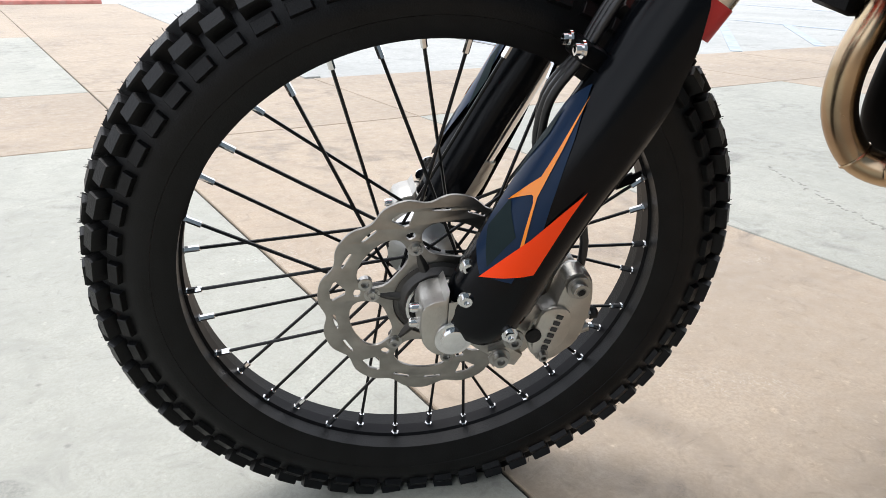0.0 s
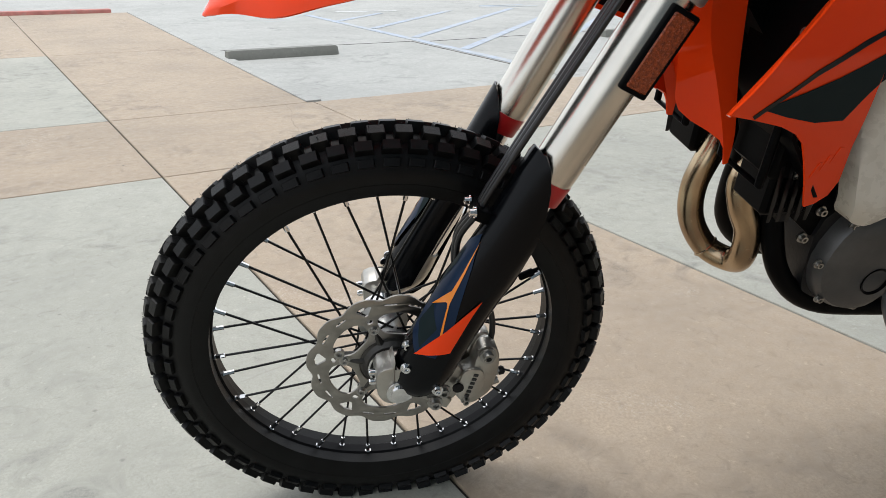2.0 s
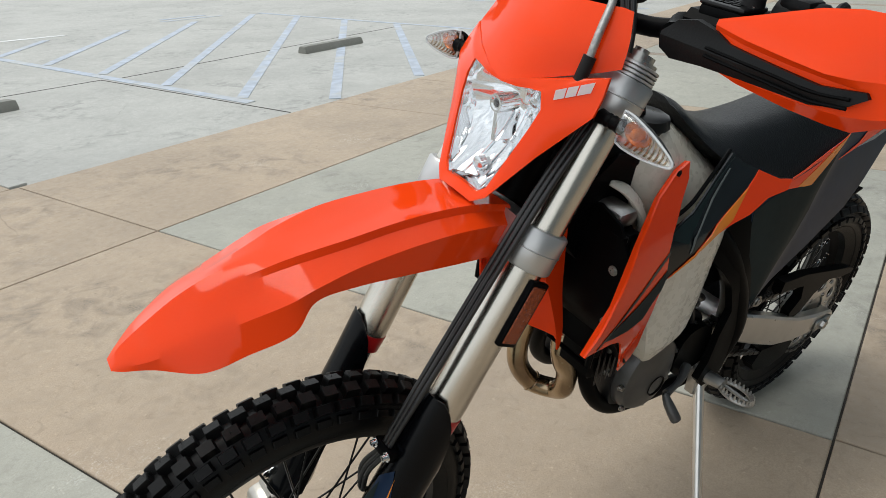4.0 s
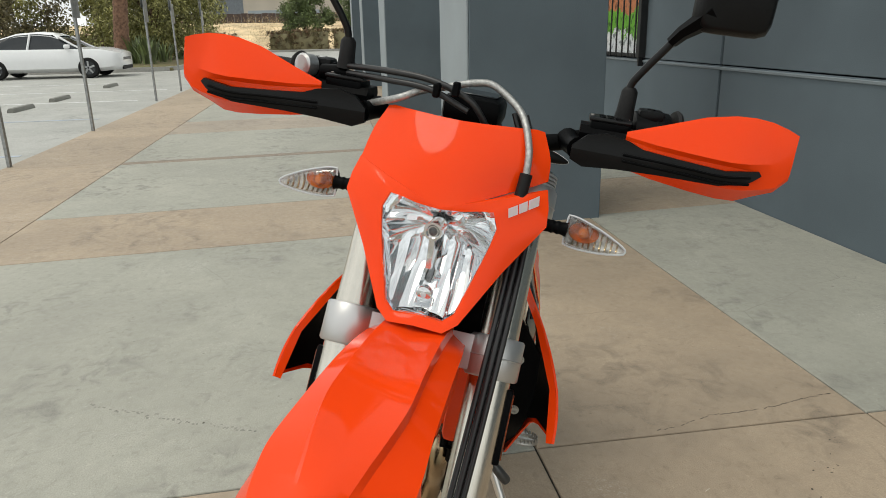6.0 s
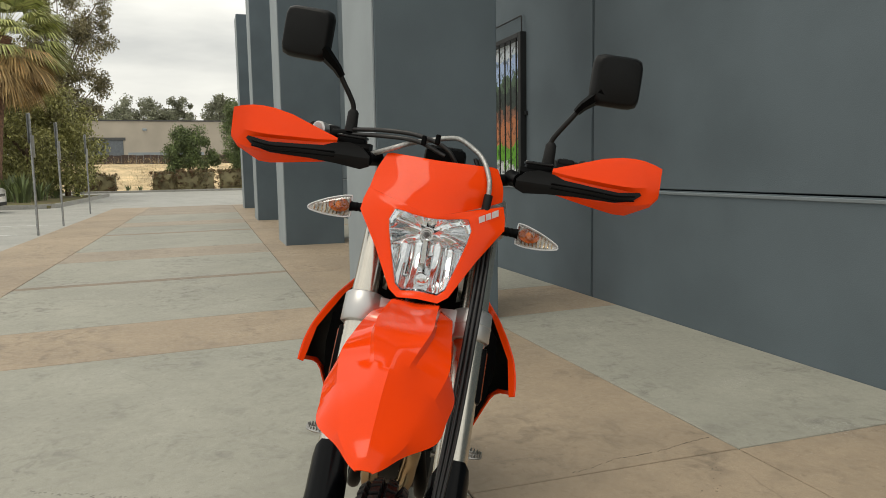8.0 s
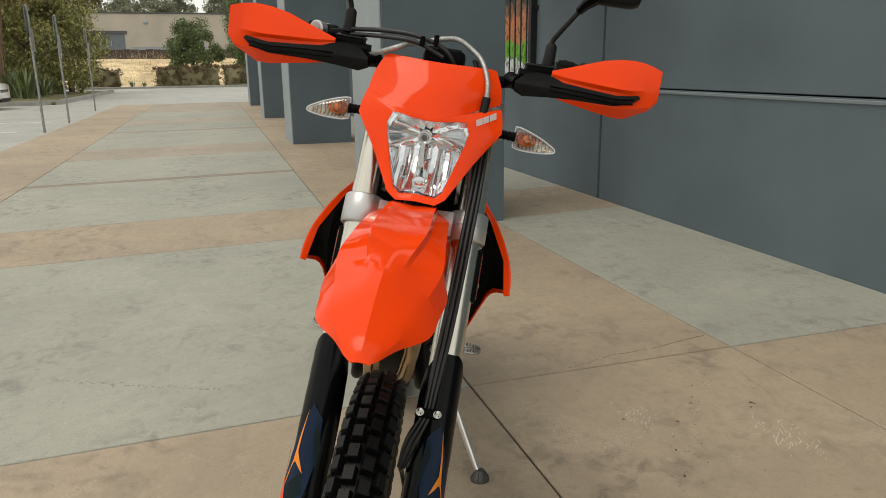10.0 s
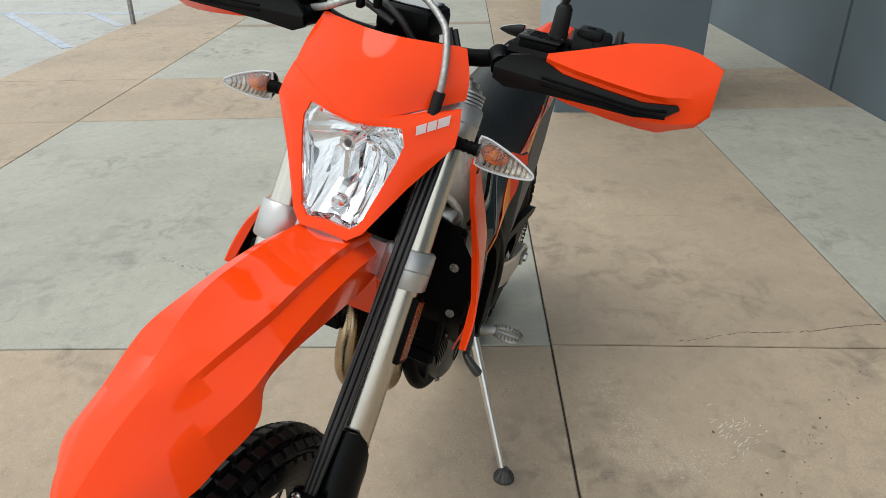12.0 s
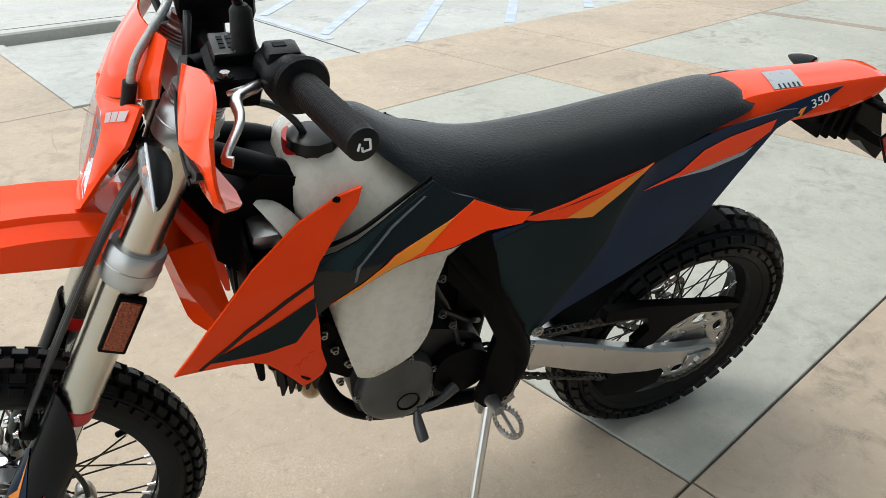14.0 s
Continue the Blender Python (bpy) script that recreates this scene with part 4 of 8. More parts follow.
WING_FILM = material("black_decal", (0.005, 0.0075, 0.009), 0.16, vary=0.1, scale=6, rough_vary=0.05, spec=0.4)
GUARD = material("glossy_black_plastic", (0.0025, 0.003, 0.004), 0.2, vary=0.1, scale=12, rough_vary=0.05, spec=0.14)
SILVER_FILM = material("silver_decal", (0.33, 0.35, 0.37), 0.3, vary=0.05, scale=3, spec=0.3)
DULL_FILM = material("dull_grey_decal", (0.12, 0.135, 0.14), 0.3, vary=0.05, scale=3, spec=0.3)
WHITE_FILM = material("white_decal", (0.8, 0.8, 0.8), 0.3, vary=0.01)
BLACK = material("black_plastic", (0.0022, 0.0024, 0.0028), 0.42, vary=0.15, scale=20, bump=0.1, bump_scale=400, spec=0.05)
BLACK_GLOSS = material("black_paint", (0.006, 0.006, 0.0065), 0.30, vary=0.1, rough_vary=0.06, spec=0.25)
RIM_BLACK = material("black_anodised_rim", (0.006, 0.006, 0.007), 0.42, vary=0.1, rough_vary=0.05, spec=0.10)
RIM_LIP = material("satin_black_rim_edge", (0.012, 0.012, 0.013), 0.26, 0.3, vary=0.1, rough_vary=0.05)
SEAT = material("seat_cover", (0.0050, 0.0058, 0.0070), 0.40, vary=0.2, scale=12, bump=0.6, bump_scale=260, spec=0.28)
TANK = material("translucent_white_tank", (0.68, 0.66, 0.61), 0.28, vary=0.05, scale=5, tint=(0.58, 0.53, 0.43), spec=0.5)
ALUMINIUM = material("brushed_aluminium", (0.76, 0.75, 0.73), 0.30, 1.0, vary=0.05, scale=12, rough_vary=0.06, bump_scale=40)
CAST = material("cast_aluminium", (0.47, 0.47, 0.46), 0.42, 1.0, vary=0.12, scale=25, bump=0.2, bump_scale=260)
CLAMP = material("satin_silver_clamp", (0.55, 0.55, 0.55), 0.4, 0.85, vary=0.05)
ANODISED = material("fork_tube_alloy", (0.62, 0.59, 0.53), 0.25, 1.0, vary=0.05, scale=10, rough_vary=0.05)
CHROME = material("chrome", (0.75, 0.75, 0.75), 0.08, 1.0, vary=0.02, rough_vary=0.03)
STEEL = material("steel", (0.42, 0.41, 0.39), 0.3, 1.0, vary=0.12, scale=40)
CALIPER = material("cast_caliper_alloy", (0.50, 0.48, 0.44), 0.36, 0.9, vary=0.12, scale=25, bump=0.25, bump_scale=320)
DISC = material("ground_steel_disc", (0.33, 0.315, 0.29), 0.34, 1.0, vary=0.1, scale=50, bump=0.08, bump_scale=300)
ENGINE = material("grey_engine_cover", (0.085, 0.085, 0.084), 0.36, 0.4, vary=0.15, scale=20, bump=0.15, bump_scale=300)
ENGINE_DARK = material("dark_engine_case", (0.016, 0.016, 0.017), 0.5, 0.3, vary=0.2, scale=20, bump=0.2, bump_scale=200)
HEADER = material("heat_tinted_header", (0.44, 0.34, 0.215), 0.24, 1.0, vary=0.25, scale=9, tint=(0.24, 0.17, 0.115), rough_vary=0.08)
RED = material("red_plastic", (0.50, 0.012, 0.014), 0.35, vary=0.05)
REFLECTOR = material("amber_reflector", (0.30, 0.055, 0.012), 0.25, vary=0.3, scale=250, bump=0.6, bump_scale=500)
AMBER = material("amber_bulb", (0.80, 0.18, 0.008), 0.14, 0.35, vary=0.3, scale=90, bump=0.6, bump_scale=200)
SIGNAL_RIB = material("signal_rib", (0.66, 0.50, 0.30), 0.12, 0.8, vary=0.2, scale=80)
SIGNAL_BOWL = material("signal_bowl", (0.74, 0.71, 0.66), 0.2, 0.3, vary=0.3, scale=120, bump=1.0, bump_scale=190)
MIRROR_BOWL = material("headlight_reflector", (0.86, 0.87, 0.88), 0.05, 1.0, vary=0.02, rough_vary=0.03)
TYRE = material("tyre_rubber", (0.0034, 0.0035, 0.0038), 0.44, vary=0.3, scale=30, bump=0.2, bump_scale=600, spec=0.22)
CABLE = material("cable_cover", (0.012, 0.012, 0.013), 0.35, vary=0.1)
BRAID = material("braided_clutch_line", (0.42, 0.42, 0.41), 0.35, 0.6, vary=0.15, scale=200, bump=0.4, bump_scale=500)
CHAIN = material("chain_steel", (0.10, 0.095, 0.09), 0.4, 0.9, vary=0.3, scale=100)
SHELL = material("textured_black_shell", (0.0048, 0.0052, 0.0056), 0.42, vary=0.1, scale=20, bump=0.15, bump_scale=300, spec=0.16)
PRINT = material("dark_print", (0.03, 0.03, 0.03), 0.4, vary=0.05)


def clear(name, tint, rough=0.02):
    m = bpy.data.materials.new(name)
    m.use_nodes = True
    n, l = m.node_tree.nodes, m.node_tree.links
    n.clear()
    out, mix = n.new("ShaderNodeOutputMaterial"), n.new("ShaderNodeMixShader")
    tr, gl, fr = n.new("ShaderNodeBsdfTransparent"), n.new("ShaderNodeBsdfGlossy"), n.new("ShaderNodeFresnel")
    tr.inputs["Color"].default_value = (*tint, 1)
    gl.inputs["Roughness"].default_value = rough
    fr.inputs["IOR"].default_value = 1.5
    cap = n.new("ShaderNodeMath")
    cap.operation = "MINIMUM"
    cap.inputs[1].default_value = 0.22
    l.new(fr.outputs[0], cap.inputs[0])
    l.new(cap.outputs[0], mix.inputs[0])
    l.new(tr.outputs[0], mix.inputs[1])
    l.new(gl.outputs[0], mix.inputs[2])
    l.new(mix.outputs[0], out.inputs["Surface"])
    return m


LENS = clear("clear_lens", (0.93, 0.94, 0.95))

BIKE = pose(0.1252, 0.9254, 0.0, 0, 0, 10.3) @ pose(0, 0, 0, 11.2, 0, 0)   # leaned on its stand; x to the tail, y to its off side
moto = thing("motorcycle", "orange, white and dark grey dual-sport motorcycle leaning on its side stand", "motorcycle", BIKE)

RAKE = radians(26.3)
FX, FZ = math.sin(RAKE), math.cos(RAKE)
AX = Vector((0.003, 0, 0.340))                    # front axle
FORK = Vector((0.040, 0, 0.352))                  # fork line at axle height
HEAD = FORK + Vector((0.024, 0, 0))
FD = Vector((FX, 0, FZ))
STEER = Matrix.Translation(HEAD) @ Matrix.Rotation(radians(-1.9), 4, FD) @ Matrix.Translation(-HEAD)


def fork_at(s, y=0.0, fwd=0.0):
    """A point s metres up the fork line, moved forward across it."""
    return FORK + FD * s + Vector((-FZ * fwd, y, FX * fwd))


def P(name, bm, mat, parent=moto, label="", **kw):
    return part(name, bm, mat, parent, label, **kw)


def F(name, bm, mat, parent=moto, label="", **kw):
    """A part that turns with the steering."""
    kw["m"] = STEER @ kw["m"] if "m" in kw else STEER
    return part(name, bm, mat, parent, label, **kw)


TURN = Matrix.Translation(HEAD) @ Matrix.Rotation(radians(-4.1), 4, FD) @ Matrix.Translation(-HEAD)


def G(name, bm, mat, parent=moto, label="", **kw):
    """A part of the mask or the fender, which sit turned a little further."""
    kw["m"] = TURN @ kw["m"] if "m" in kw else TURN
    return part(name, bm, mat, parent, label, **kw)


BAR = Matrix.Translation((0, 0, 1.187)) @ Matrix.Rotation(radians(-1.1), 4, 'X') @ Matrix.Translation((0, 0, -1.2))


def H(name, bm, mat, parent=moto, label='', **kw):
    """A part fixed to the bars, which sit a little askew."""
    kw['m'] = BAR @ kw['m'] if 'm' in kw else BAR
    return F(name, bm, mat, parent, label, **kw)


def bolt(at, axis="y", r=0.006, h=0.006, side=-1, mat=None, parent=moto, front=False, name="bolt"):
    """A hex-socket bolt head with a washer."""
    bm = turned([(0, r * 1.5), (h * 0.3, r * 1.5), (h * 0.3, r), (h, r), (h, r * 0.55), (h * 0.55, r * 0.5)], "y", 12)
    m = Matrix.Translation(at) @ (Matrix.Identity(4) if axis == "y" else Matrix.Rotation(radians(-90), 4, "Z") if axis == "x" else Matrix.Identity(4))
    if side < 0:
        m = m @ Matrix.Rotation(math.pi, 4, "Z")
    (F if front else P)(name, bm, mat or STEEL, parent, m=m)


def rod(a, b, r, segs=14, r2=None):
    return tube([a, b], [r, r if r2 is None else r2], segs, 1)


# -- wheels --
def tyre(center, R, section_r, half_w, knob_rows, n_rows, knob, steer, name, seed):
    """A knobbly tyre: a carcass turned about the axle, and blocks in rows."""
    mk = F if steer else P
    rin = R - section_r * 2 + 0.006
    prof = []
    for i in range(17):
        a = math.pi * (i / 16)
        prof.append((-half_w * math.cos(a) * (1.0 if 3 < i < 13 else 0.96), rin + (R - knob - rin) * math.sin(a) ** 0.8))
    prof = [(-half_w * 0.62, rin - 0.012)] + prof[1:-1] + [(half_w * 0.62, rin - 0.012)]
    base = mk(name, turned(prof, "y", 128, closed=True), TYRE, moto, "new black knobbly tyre with moulding hairs", m=Matrix.Translation(center))
    rg = random.Random(seed)
    meshes = {}

    def profile_at(y):
        f = max(-0.999, min(0.999, y / half_w))
        return rin + (R - knob - rin) * math.sin(math.acos(-f)) ** 0.8
    M = STEER if steer else Matrix.Identity(4)
    low = bmesh.new()
    for row in range(n_rows):
        for y, off, ln, wd, tall in knob_rows:
            ang = 2 * math.pi * (row + off) / n_rows
            tilt = math.atan2(profile_at(y + 0.004) - profile_at(y - 0.004), 0.008)
            key = (y, ln, wd)
            if key not in meshes:
                b = bmesh.new()
                h = knob * tall
                loft([[(-ln / 2 * s, -wd / 2 * s, z), (ln / 2 * s, -wd / 2 * s, z), (ln / 2 * s, wd / 2 * s, z), (-ln / 2 * s, wd / 2 * s, z)] for s, z in ((1.14, -0.008), (1.0, h * 0.85), (0.93, h))], b)
                me = bpy.data.meshes.new("knob")
                bmesh.ops.recalc_face_normals(b, faces=b.faces)
                b.to_mesh(me)
                b.free()
                me.materials.append(TYRE)
                meshes[key] = me
            at = M @ Matrix.Translation(center) @ Matrix.Rotation(ang, 4, "Y") @ Matrix.Translation((0, y, profile_at(y))) @ Matrix.Rotation(tilt, 4, "X")
            if tall < 0.5:
                n0 = len(low.verts)
                low.from_mesh(meshes[key])
                low.verts.ensure_lookup_table()
                bmesh.ops.transform(low, matrix=at, verts=low.verts[n0:])
                continue
            k = new("knob", meshes[key])
            k.parent = base
            k.matrix_basis = at
    tagged(part("shoulder_tread", low, TYRE, base, smooth=False), "low rubber blocks along the tyre shoulder", kind="stuff")
    # moulding hairs
    hair = bmesh.new()
    for _ in range(900):
        y = rg.choice([k[0] for k in knob_rows if k[4] > 0.5]) + rg.uniform(-0.008, 0.008)
        ang = rg.uniform(0, 2 * math.pi)
        r = profile_at(y) + knob * 0.8
        tilt = math.atan2(profile_at(y + 0.004) - profile_at(y - 0.004), 0.008)
        d = Vector((0, math.sin(-tilt), math.cos(tilt)))
        a, b = Vector((0, y, r)), Vector((0, y, r)) + d * rg.uniform(0.003, 0.007) + Vector((rg.uniform(-0.002, 0.002), 0, 0))
        tube([a, b], 0.00035, 3, 1, hair)
        bmesh.ops.rotate(hair, verts=hair.verts[-6:], cent=(0, 0, 0), matrix=Matrix.Rotation(ang, 3, "Y"))
    tagged(mk("moulding_hairs", hair, TYRE, base, m=Matrix.Translation(center), smooth=False), "fine rubber moulding hairs of the tyre", kind="stuff")
    for s in (-1, 1):
        for dr, w in ((0.006, 0.0016), (0.012, 0.001)):
            yy = half_w * 0.80
            mk("rim_line", turned([(s * yy, rin + dr + 0.004), (s * (yy + 0.004), rin + dr + 0.004 + w), (s * yy, rin + dr + 0.004 + 2 * w)], "y", 96, closed=True), TYRE, base, m=Matrix.Translation(center))
    return base


def spoked_wheel(center, r_rim, half_w, hub_r, hub_half, n, steer, valve_ang):
    mk = F if steer else P
    T = Matrix.Translation(center)
    prof = [(-half_w, r_rim + 0.004), (-half_w, r_rim - 0.010), (-half_w + 0.006, r_rim - 0.014), (-half_w * 0.55, r_rim - 0.026), (-half_w * 0.3, r_rim - 0.033), (half_w * 0.3, r_rim - 0.033),
            (half_w * 0.55, r_rim - 0.026), (half_w - 0.006, r_rim - 0.014), (half_w, r_rim - 0.010), (half_w, r_rim + 0.004), (half_w - 0.004, r_rim + 0.004), (half_w * 0.5, r_rim - 0.012), (-half_w * 0.5, r_rim - 0.012), (-half_w + 0.004, r_rim + 0.004)]
    rim = mk("rim", turned(prof, "y", 120, closed=True), RIM_BLACK, moto, "black anodised spoked rim", m=T)
    for sgn in (-1, 1):
        mk("rim_lip", turned([(sgn * (half_w + 0.0035 * math.cos(a)), r_rim - 0.001 + 0.0042 * math.sin(a)) for a in np.linspace(0, 2 * math.pi, 9)[:-1]], "y", 96, closed=True), RIM_LIP, rim, "satin rim edge", m=T)
    hub = mk("hub", turned([(-hub_half - 0.004, 0.02), (-hub_half - 0.004, hub_r), (-hub_half + 0.004, hub_r + 0.004), (-hub_half + 0.012, hub_r * 0.75), (-hub_half * 0.3, hub_r * 0.55), (hub_half * 0.3, hub_r * 0.55), (hub_half - 0.012, hub_r * 0.75), (hub_half - 0.004, hub_r + 0.004), (hub_half + 0.004, hub_r), (hub_half + 0.004, 0.02)], "y", 48), CAST if steer else CAST, moto, "cast wheel hub", m=T)
    ri = r_rim - 0.030
    for i in range(n):
        side = 1 if i % 2 else -1
        a_rim = 2 * math.pi * i / n + radians(3.6)
        lead = (-1 if ((i + 1) // 2) % 2 else 1) * radians(66)
        a_hub = a_rim + lead
        p = Vector((math.cos(a_hub) * hub_r * 1.05, side * (hub_half - 0.002), math.sin(a_hub) * hub_r * 1.05))
        q = Vector((math.cos(a_rim) * ri, side * half_w * 0.2, math.sin(a_rim) * ri))
        mk("spoke", rod(p, q, 0.0019, 6), BLACK_GLOSS, rim, m=T)
        d = (p - q).normalized()
        nip = tube([q - d * 0.006, q + d * 0.004, q + d * 0.004, q + d * 0.019, q + d * 0.020], [0.0048, 0.0048, 0.0034, 0.0034, 0.002], 6, 1)
        mk("nipple", nip, CHROME, rim, "bright spoke nipple", m=T)
    d = Vector((math.cos(valve_ang), 0, math.sin(valve_ang)))
    mk("valve", tube([d * (ri + 0.004), d * (ri - 0.012), d * (ri - 0.012), d * (ri - 0.034), d * (ri - 0.036)], [0.004, 0.004, 0.0062, 0.0062, 0.004], 10, 1), BLACK, rim, "black valve cap", m=T)
    return rim, hub


tyre(AX, 0.3535, 0.0430, 0.047, [(-0.0270, 0.05, 0.0235, 0.014, 1.0), (0.0270, 0.55, 0.0235, 0.014, 1.0), (-0.0100, 0.55, 0.0230, 0.017, 1.0), (0.0100, 0.05, 0.0230, 0.017, 1.0), (-0.0385, 0.05, 0.0215, 0.011, 0.35), (0.0385, 0.55, 0.0215, 0.011, 0.35)], 60, 0.0140, True, "front_tyre", 3)
front_rim, front_hub = spoked_wheel(AX, 0.2915, 0.026, 0.036, 0.034, 36, True, radians(24))
RAX = Vector((1.507, 0, 0.324))
tyre(RAX, 0.341, 0.053, 0.071, [(-0.056, 0.05, 0.034, 0.018, 1.0), (0.056, 0.55, 0.034, 0.018, 1.0), (-0.032, 0.5, 0.032, 0.022, 1.0), (0.032, 0.0, 0.032, 0.022, 1.0), (0.0, 0.25, 0.030, 0.026, 1.0), (-0.067, 0.05, 0.030, 0.012, 0.35)], 42, 0.013, False, "rear_tyre", 4)
rear_rim, rear_hub = spoked_wheel(RAX, 0.245, 0.032, 0.042, 0.034, 36, False, radians(100))


def wave_disc(center, R, y, steer, shift=0.0):
    """A wavy brake disc: one plate with slots, six windows and six bolted arms."""
    mk = F if steer else P
    T = Matrix.Translation(center)
    k_ = R / 0.125
    outer = []
    for i in range(240):
        a = 2 * math.pi * i / 240
        w = math.cos(12 * (a - radians(82 + shift)))
        r = (0.1200 + 0.0038 * w - 0.0008 * math.cos(24 * (a - radians(82 + shift)))) * k_
        outer.append((math.cos(a) * r, math.sin(a) * r))
    holes = [[(math.cos(2 * math.pi * i / 48) * 0.0465 * k_, math.sin(2 * math.pi * i / 48) * 0.0465 * k_) for i in range(48)]]
    for k in range(6):
        mid = 81 + 60 * k + shift
        holes.append(polar(0.0740 * k_, mid, 0.0200 * k_, 23.5, 2.7))
        for da in (-9.5, 9.5):
            holes.append(polar(0.1075 * k_, mid + da, 0.0021 * k_, 5.2, 4.0, 20))
        arm = mid + 30
        holes.append([(math.cos(radians(arm + da)) * r * k_, math.sin(radians(arm + da)) * r * k_) for da, r in ((-5.5, 0.1105), (0, 0.1125), (5.5, 0.1105), (6.5, 0.108), (1.5, 0.0955), (-1.5, 0.0955), (-6.5, 0.108))])
        holes.append(polar(0.0840 * k_, arm, 0.0040 * k_, 3.4, 3.5, 12))
    disc = mk("brake_disc", plate(outer, holes, 0.0036, 0.0004), DISC, moto, "wavy slotted steel brake disc", m=T @ Matrix.Translation((0, y, 0)))
    for k in range(6):
        arm = radians(111 + 60 * k + shift)
        d = Vector((math.cos(arm), 0, math.sin(arm)))
        bolt(center + d * 0.0685 * k_ + Vector((0, y + 0.001, 0)), "y", 0.0056, 0.006, -1, STEEL, disc, steer)
        if k % 2:
            e = Vector((math.cos(arm - 0.17), 0, math.sin(arm - 0.17)))
            mk("rivet", turned([(y + 0.003, 0.0075), (y - 0.003, 0.0075), (y - 0.0035, 0.0065), (y - 0.0035, 0.0042), (y + 0.001, 0.0042)], "y", 20), STEEL, disc, m=T @ Matrix.Translation(e * 0.079 * k_))
        mk("hub_lug", tube([d * 0.030, d * 0.052, d * 0.070], [0.013, 0.011, 0.009], 10, 2, None, 0.7), HUB_GREY, disc, "cast hub lug behind the disc", m=T @ Matrix.Translation((0, y + 0.009, 0)))
    return disc


HUB_GREY = material("grey_cast_hub", (0.06, 0.057, 0.053), 0.45, 0.6, vary=0.15, scale=30, bump=0.25, bump_scale=260)
wave_disc(AX, 0.125, -0.067, True)
wave_disc(RAX, 0.110, 0.062, False, 12)
F("bearing_carrier", turned([(-0.05, 0.046), (-0.058, 0.048), (-0.064, 0.0475), (-0.066, 0.045), (-0.067, 0.041), (-0.074, 0.036), (-0.075, 0.031)], "y", 48), HUB_GREY, moto, "grey hub flange with a stepped face", m=Matrix.Translation(AX))
F("bearing_seal", turned([(-0.066, 0.0305), (-0.0785, 0.0305), (-0.080, 0.028), (-0.078, 0.02)], "y", 40), RUBBER, moto, m=Matrix.Translation(AX))
F("seal_ring", turned([(-0.0775, 0.0345), (-0.0795, 0.0345), (-0.0795, 0.0315), (-0.0775, 0.0315)], "y", 40, closed=True), CHROME, moto, "bright ring round the seal", m=Matrix.Translation(AX))
F("wheel_spacer", turned([(-0.078, 0.02), (-0.092, 0.019), (-0.092, 0.014)], "y", 24), CHROME, moto, m=Matrix.Translation(AX))
F("wheel_spacer", turned([(0.03, 0.036), (0.06, 0.035), (0.062, 0.02), (0.09, 0.019)], "y", 24), CHROME, moto, m=Matrix.Translation(AX))

# -- fork --
for s in (-1, 1):
    y = 0.106 * s
    leg = F("fork_tube", tube([fork_at(0.345, y), fork_at(0.345, y), fork_at(0.36, y), fork_at(0.62, y), fork_at(0.66, y), fork_at(0.70, y), fork_at(0.895, y)],
                              [0.027, 0.030, 0.0305, 0.0305, 0.0285, 0.0275, 0.0270], 32, 1), ANODISED, moto, "bright anodised alloy upper fork tube")
    F("wiper_ring", rod(fork_at(0.318, y), fork_at(0.347, y), 0.0295, 28, 0.0312), RED, leg, "red fork wiper ring")
    F("stanchion", rod(fork_at(0.05, y), fork_at(0.33, y), 0.024, 24), CHROME, leg, "polished inner fork tube")
    for k in range(4):
        q = 0.8745 + 0.0052 * k
        F("turned_ring", tube([fork_at(q, y), fork_at(q + 0.0006, y), fork_at(q + 0.0036, y), fork_at(q + 0.0042, y)], [0.0325, 0.0345, 0.0345, 0.0325], 28, 1), CLAMP, leg, "turned silver ring")
    F("fork_cap", tube([fork_at(0.893, y), fork_at(0.900, y), fork_at(0.900, y), fork_at(0.908, y), fork_at(0.908, y), fork_at(0.914, y)], [0.0275, 0.0275, 0.021, 0.021, 0.010, 0.010], 24, 1), STEEL, leg)
    # axle lug: a split clamp in front of the leg, its foot round the axle
    lug = tube([fork_at(0.085, y), fork_at(0.04, y), fork_at(0.012, y, 0.012), AX + Vector((0.010, y, 0.006))], [0.027, 0.029, 0.026, 0.022], 20, 4)
    F("axle_lug", lug, CALIPER, leg, "polished aluminium axle clamp")
    body = spline([(-0.021, 0.034), (0.006, 0.040), (0.028, 0.034), (0.034, 0.010), (0.026, -0.012), (0.010, -0.023), (-0.008, -0.022), (-0.020, -0.010), (-0.024, 0.012)], 3, True)
    slit = -0.002
    for x0, x1 in ((-1, slit - 0.0012), (slit + 0.0012, 1)):
        half_body = [(min(max(q[0], x0), x1), q[1]) for q in body]
        F("pinch_clamp", plate(half_body, [], 0.042, 0.003), CALIPER, leg, m=Matrix.Translation(AX + Vector((0, y - 0.021, 0))))
    for dz in (0.006, 0.024):
        F("clamp_bolt", tube([(-0.020, 0, 0), (-0.034, 0, 0), (-0.034, 0, 0), (-0.036, 0, 0)], [0.0052, 0.0052, 0.0045, 0.0040], 12, 1), CHROME, leg, m=Matrix.Translation(AX + Vector((0, y - 0.004, dz))))
        F("clamp_washer", tube([(-0.022, 0, 0), (-0.0245, 0, 0)], 0.0068, 16, 1), STEEL, leg, m=Matrix.Translation(AX + Vector((0, y - 0.004, dz))))
